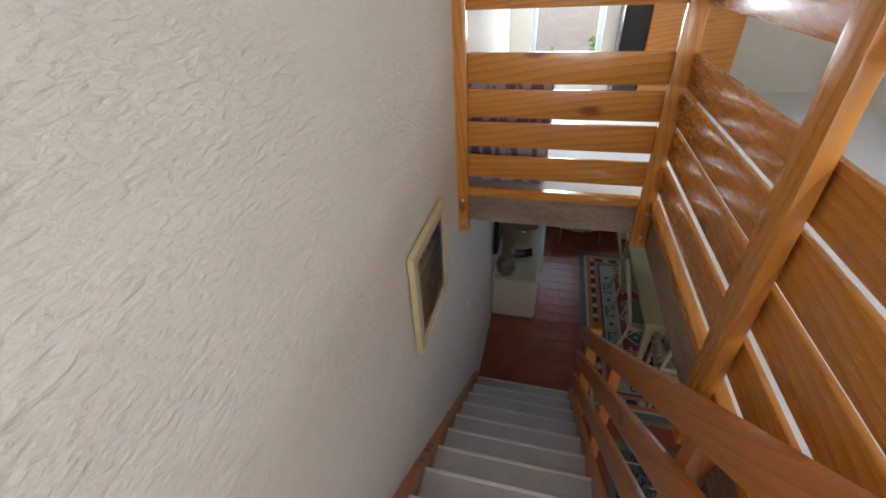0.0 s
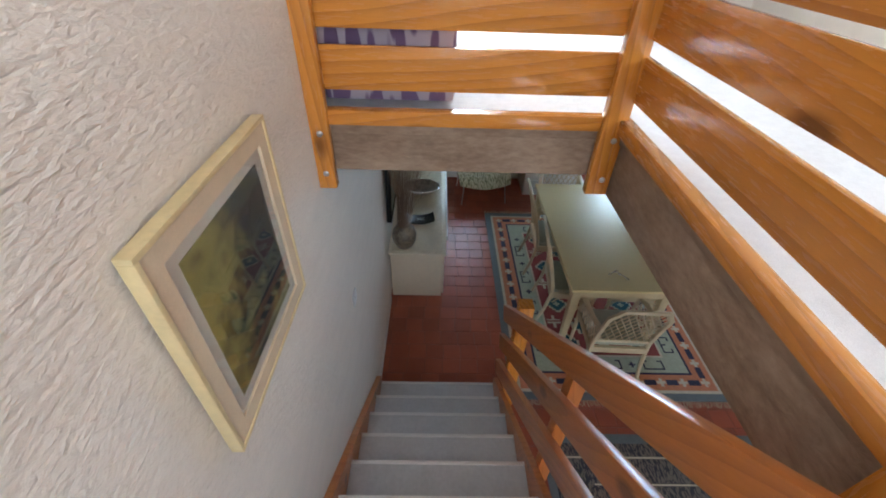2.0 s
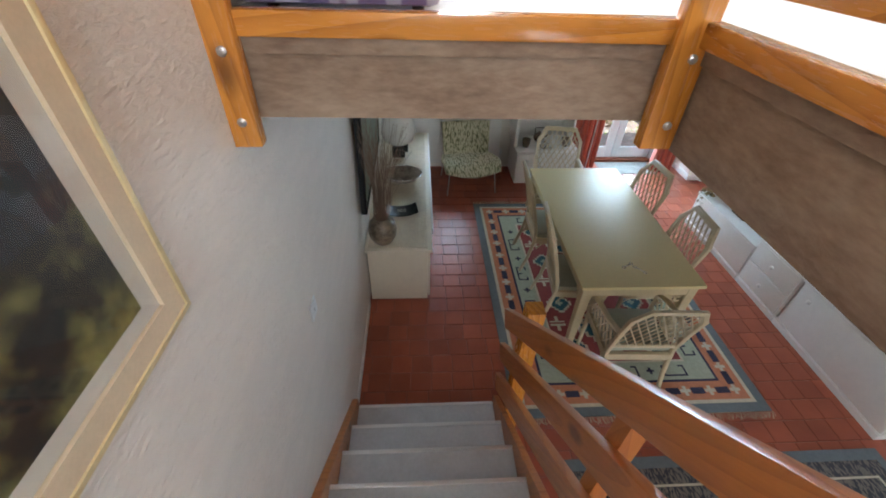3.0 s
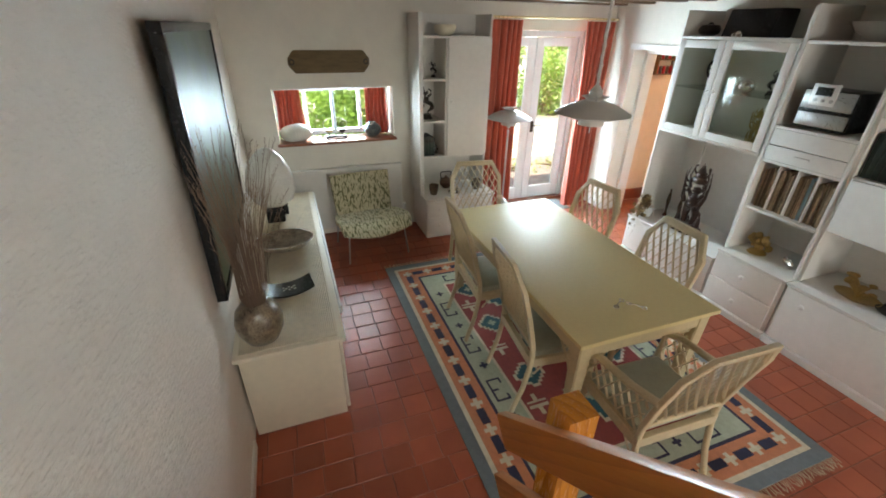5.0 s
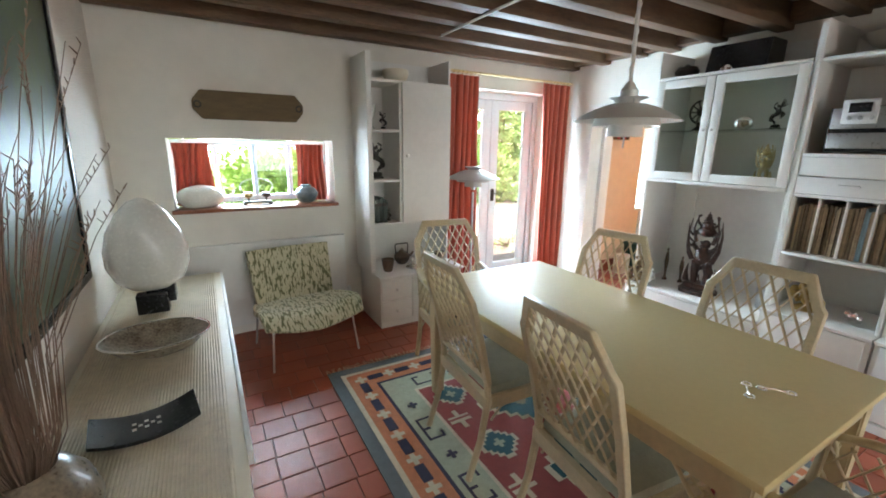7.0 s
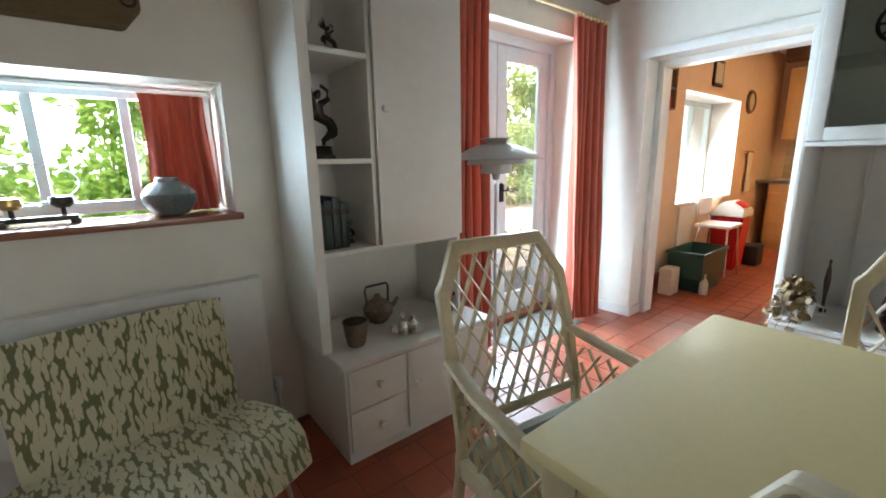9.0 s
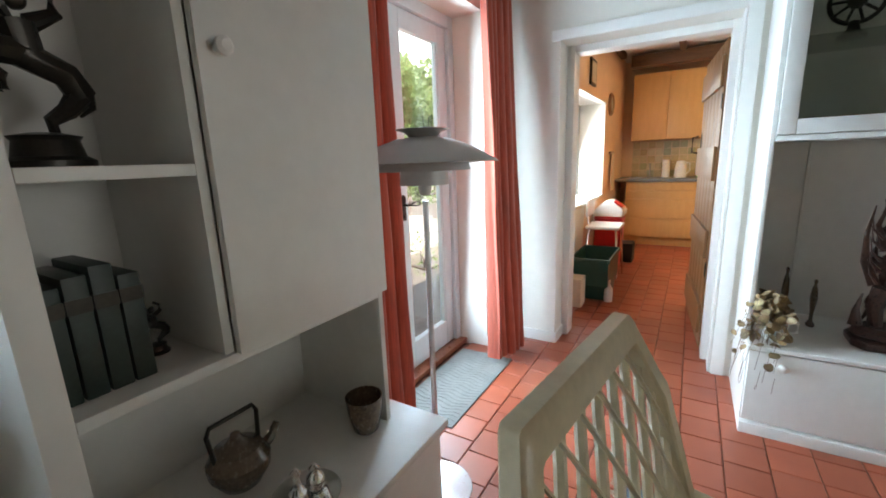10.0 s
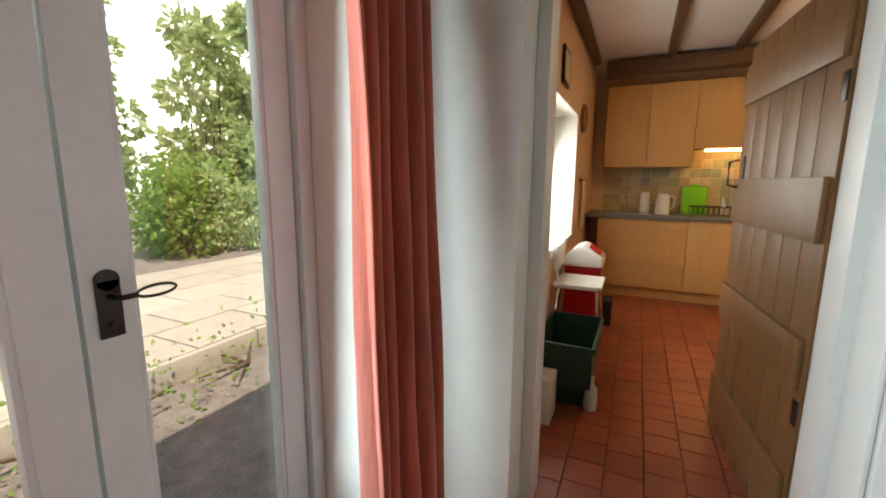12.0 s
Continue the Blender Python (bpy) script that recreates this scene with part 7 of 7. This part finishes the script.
pk = thing("picture", 5.9, KY - 0.003, 2.16, "small dark framed picture over the kitchen window", "picture")
bm = bmesh.new()
box(bm, -0.13, 0.13, -0.02, 0, -0.13, 0.13, 0.004)
part("frame", bm, BRONZE, pk)
bm = bmesh.new()
box(bm, -0.1, 0.1, -0.022, -0.0205, -0.1, 0.1)
part("print", bm, MOUNT, pk)
tw = thing("towel_hook", 7.25, KY - 0.003, 1.25, "wall hooks with a hanging pale tea towel", "hooks")
bm = bmesh.new()
box(bm, -0.15, 0.15, -0.02, 0, 0.08, 0.11, 0.003)
part("rail", bm, DOORWOOD, tw)
bm = bmesh.new()
sheet(bm, lambda u, v: (-0.1 + 0.2 * u * (0.6 + 0.4 * v), -0.03 - 0.012 * math.sin(u * 14), 0.09 - 0.5 * v), 20, 6, 0.004)
part("towel", bm, CREAM, tw)
bm = bmesh.new()
box(bm, -0.2, 0.2, -0.02, 0.0, 0, 0.79, 0.004)
solo("white_panel", bm, WHITEPLASTIC, 5.45, KY - 0.003, 0.0, "white appliance panel under the kitchen window", "panel")

# ---- upper landing ----
sofa = thing("upholstered_chair", -0.19, 2.98, UP, "low armless chair in mauve flowered cloth on the landing", "chair")
bm = bmesh.new()
box(bm, -0.26, 0.26, -0.31, 0.3, 0.08, 0.40, 0.04)
part("seat", bm, FLORAL, sofa)
bm = bmesh.new()
box(bm, -0.26, 0.26, -0.36, -0.25, 0.02, 0.72, 0.03)
part("backrest", bm, FLORAL, sofa)
for sx in (-1, 1):
    for sy in (-1, 1):
        bm = bmesh.new()
        lathe(bm, [(0.018, 0), (0.022, 0.085)], 10, (sx * 0.2, sy * 0.24, 0))
        part("leg", bm, DARKWOOD, sofa)
wd = thing("wardrobe", 1.15, 4.95, UP, "orange pine wardrobe with a black panel", "wardrobe")
bm = bmesh.new()
box(bm, -0.28, 0.5, -0.2, 0.22, 0, 1.9, 0.006)
part("body", bm, PINE, wd)
bm = bmesh.new()
box(bm, -0.52, -0.285, -0.18, 0.22, 0, 1.9, 0.006)
part("panel", bm, BLACK, wd, "black side panel")

# ---- garden ----
structure("ground", boxes((-60, 80, 7.3, 120, -0.6, -0.13)), GRAVEL, "dark gravel and soil strip by the house", "ground")
structure("backdrop", boxes((-70, 110, 60, 60.2, -1, 45)), glow("bright hazy sky", (0.93, 0.97, 1.0), 1.7), "pale hazy sky behind the garden", "backdrop")
pv = tagged(new("terrace"), "pale stone slab terrace with a raised edge", "paving", "", "structure")
pv.matrix_basis = pose(0, 9.15, 0)
bm = bmesh.new()
box(bm, -8, 14, 0.02, 6, -0.13, 0.03)
part("bed", bm, GRAVEL, pv)
random.seed(2)
for i in range(16):
    for j in range(5):
        bm = bmesh.new()
        x0 = -3.0 + 0.75 * i + (0.3 if j % 2 else 0)
        box(bm, x0, x0 + 0.735, 0.6 * j, 0.6 * j + 0.585, -0.02, 0.055 + random.uniform(-0.006, 0.006), 0.006)
        part("slab", bm, PAVING, pv)
for i in range(12):
    bm = bmesh.new()
    box(bm, -3.0 + 1.0 * i, -2.02 + 1.0 * i, -0.06, -0.005, -0.13, 0.045, 0.008)
    part("kerb", bm, PAVING, pv)


def hedge(name, x0, x1, y0, y1, h, n, ls, material, label, seed):
    random.seed(seed)
    ob = thing(name, (x0 + x1) / 2, (y0 + y1) / 2, -0.13, label, "shrub")
    cx, cy = (x0 + x1) / 2, (y0 + y1) / 2
    bm = bmesh.new()
    k = max(3, int((x1 - x0) * 2.2))
    crowns = []
    for i in range(k):
        bx, by = random.uniform(x0, x1) - cx, random.uniform(y0, y1) - cy
        for j in range(4):
            e = (bx + random.uniform(-0.5, 0.5), by + random.uniform(-0.4, 0.4), h * random.uniform(0.35, 0.92))
            tube(bm, [(bx, by, 0), (bx * 0.6 + e[0] * 0.4, by * 0.6 + e[1] * 0.4, e[2] * 0.5), e], 0.02, 5, 0.006)
            crowns.append((Vector(e), random.uniform(0.25, 0.5)))
            crowns.append((Vector((e[0], e[1], e[2] * random.uniform(0.3, 0.7))), random.uniform(0.25, 0.45)))
    part("stems", bm, BARK, ob)
    verts, faces = [], []
    for i in range(n):
        c, r = random.choice(crowns)
        d = Vector((random.gauss(0, 1), random.gauss(0, 1), random.gauss(0, 1))).normalized()
        p = c + d * r * random.uniform(0.5, 1.0)
        t = (d + Vector((random.uniform(-1, 1), random.uniform(-1, 1), random.uniform(-0.9, 0.4)))).normalized()
        s = t.cross(Vector((random.uniform(-1, 1), random.uniform(-1, 1), random.uniform(-1, 1)))).normalized()
        l = ls * random.uniform(0.6, 1.3)
        w = s.cross(t) * l * 0.12
        b0 = len(verts)
        verts += [p, p + t * l * 0.5 + s * l * 0.3 + w, p + t * l, p + t * l * 0.5 - s * l * 0.3 + w]
        faces += [(b0, b0 + 1, b0 + 2), (b0, b0 + 2, b0 + 3)]
    me = bpy.data.meshes.new("leaves")
    me.from_pydata([tuple(v) for v in verts], [], faces)
    me.materials.append(material)
    lf = new("leaves", me)
    lf.parent = ob
    tagged(lf, "", "", "", "stuff")
    return ob


hedge("hedge", -3.0, 3.0, 9.6, 10.9, 2.6, 16000, 0.12, LEAF, "dense green hedge outside the small window", 5)
hedge("shrub", 4.6, 7.6, 12.6, 13.8, 1.9, 9000, 0.11, LEAF, "sunlit green shrub beyond the terrace", 6)
hedge("shrub", 7.6, 13, 12.8, 14.4, 2.6, 9000, 0.13, LEAFPALE, "pale green sunlit shrub beyond the terrace", 7)
hedge("hedge", 4.6, 18, 14.6, 17.5, 5.6, 26000, 0.24, LEAFPALE, "tall green trees and hedge behind the garden", 8)
hedge("weeds", 3.3, 6.5, 8.75, 9.05, 0.2, 900, 0.045, LEAF, "low green weeds along the terrace edge", 14)
hedge("shrub", 2.0, 4.6, 13.2, 14.2, 1.6, 6000, 0.11, LEAFPALE, "pale flowering shrub beyond the terrace", 9)

# ---- floor tiles ----
floor = tagged(new("floor"), "worn terracotta quarry tile floor", "floor", "", "structure")
TS = 0.168
bm = bmesh.new()
box(bm, 0, TS - 0.004, 0, TS - 0.004, -0.012, 0.0)
top = [f for f in bm.faces if f.normal.z > 0.9 or all(v.co.z > -0.001 for v in f.verts)]
bmesh.ops.bevel(bm, geom=list({e for f in top for e in f.edges}), offset=0.003, segments=1, affect="EDGES")
tile_mesh = mesh_of("tile", bm, TILE)
random.seed(12)
rest_v, rest_f = [], []
for jy in range(-8, 42):
    y = 0.03 + TS * jy
    off = random.uniform(-0.03, 0.03) + (0.084 if y > 5.5 and jy % 2 else 0.0)
    for ix in range(-4, 52):
        x = XL + 0.06 + TS * ix + off
        if x < XL - 0.17 or x > 8.3 or y < -1.3 or (x < XR - 0.1 and y > 7.2) or (x > XR + 0.1 and (y > 6.7 or y < 2.8)):
            continue
        near = (0.1 < x < 0.75 and 3.1 < y < 5.9) or (2.2 < x < 5.0 and 5.5 < y < 6.95)
        dz = random.uniform(-0.0012, 0.0008)
        if near:
            t = new("tile", tile_mesh)
            t.parent = floor
            t.location = (x, y, dz)
        else:
            b0 = len(rest_v)
            e, hh = TS - 0.004, 0.003
            rest_v += [(x, y, dz - 0.003), (x + e, y, dz - 0.003), (x + e, y + e, dz - 0.003), (x, y + e, dz - 0.003), (x + hh, y + hh, dz), (x + e - hh, y + hh, dz), (x + e - hh, y + e - hh, dz), (x + hh, y + e - hh, dz)]
            rest_f += [(b0 + 4, b0 + 5, b0 + 6, b0 + 7)] + [(b0 + q, b0 + (q + 1) % 4, b0 + 4 + (q + 1) % 4, b0 + 4 + q) for q in range(4)]
me = bpy.data.meshes.new("tiles")
me.from_pydata(rest_v, [], rest_f)
me.materials.append(TILE)
tl = new("tiles", me)
tl.parent = floor
tagged(tl, "", "", "", "stuff")
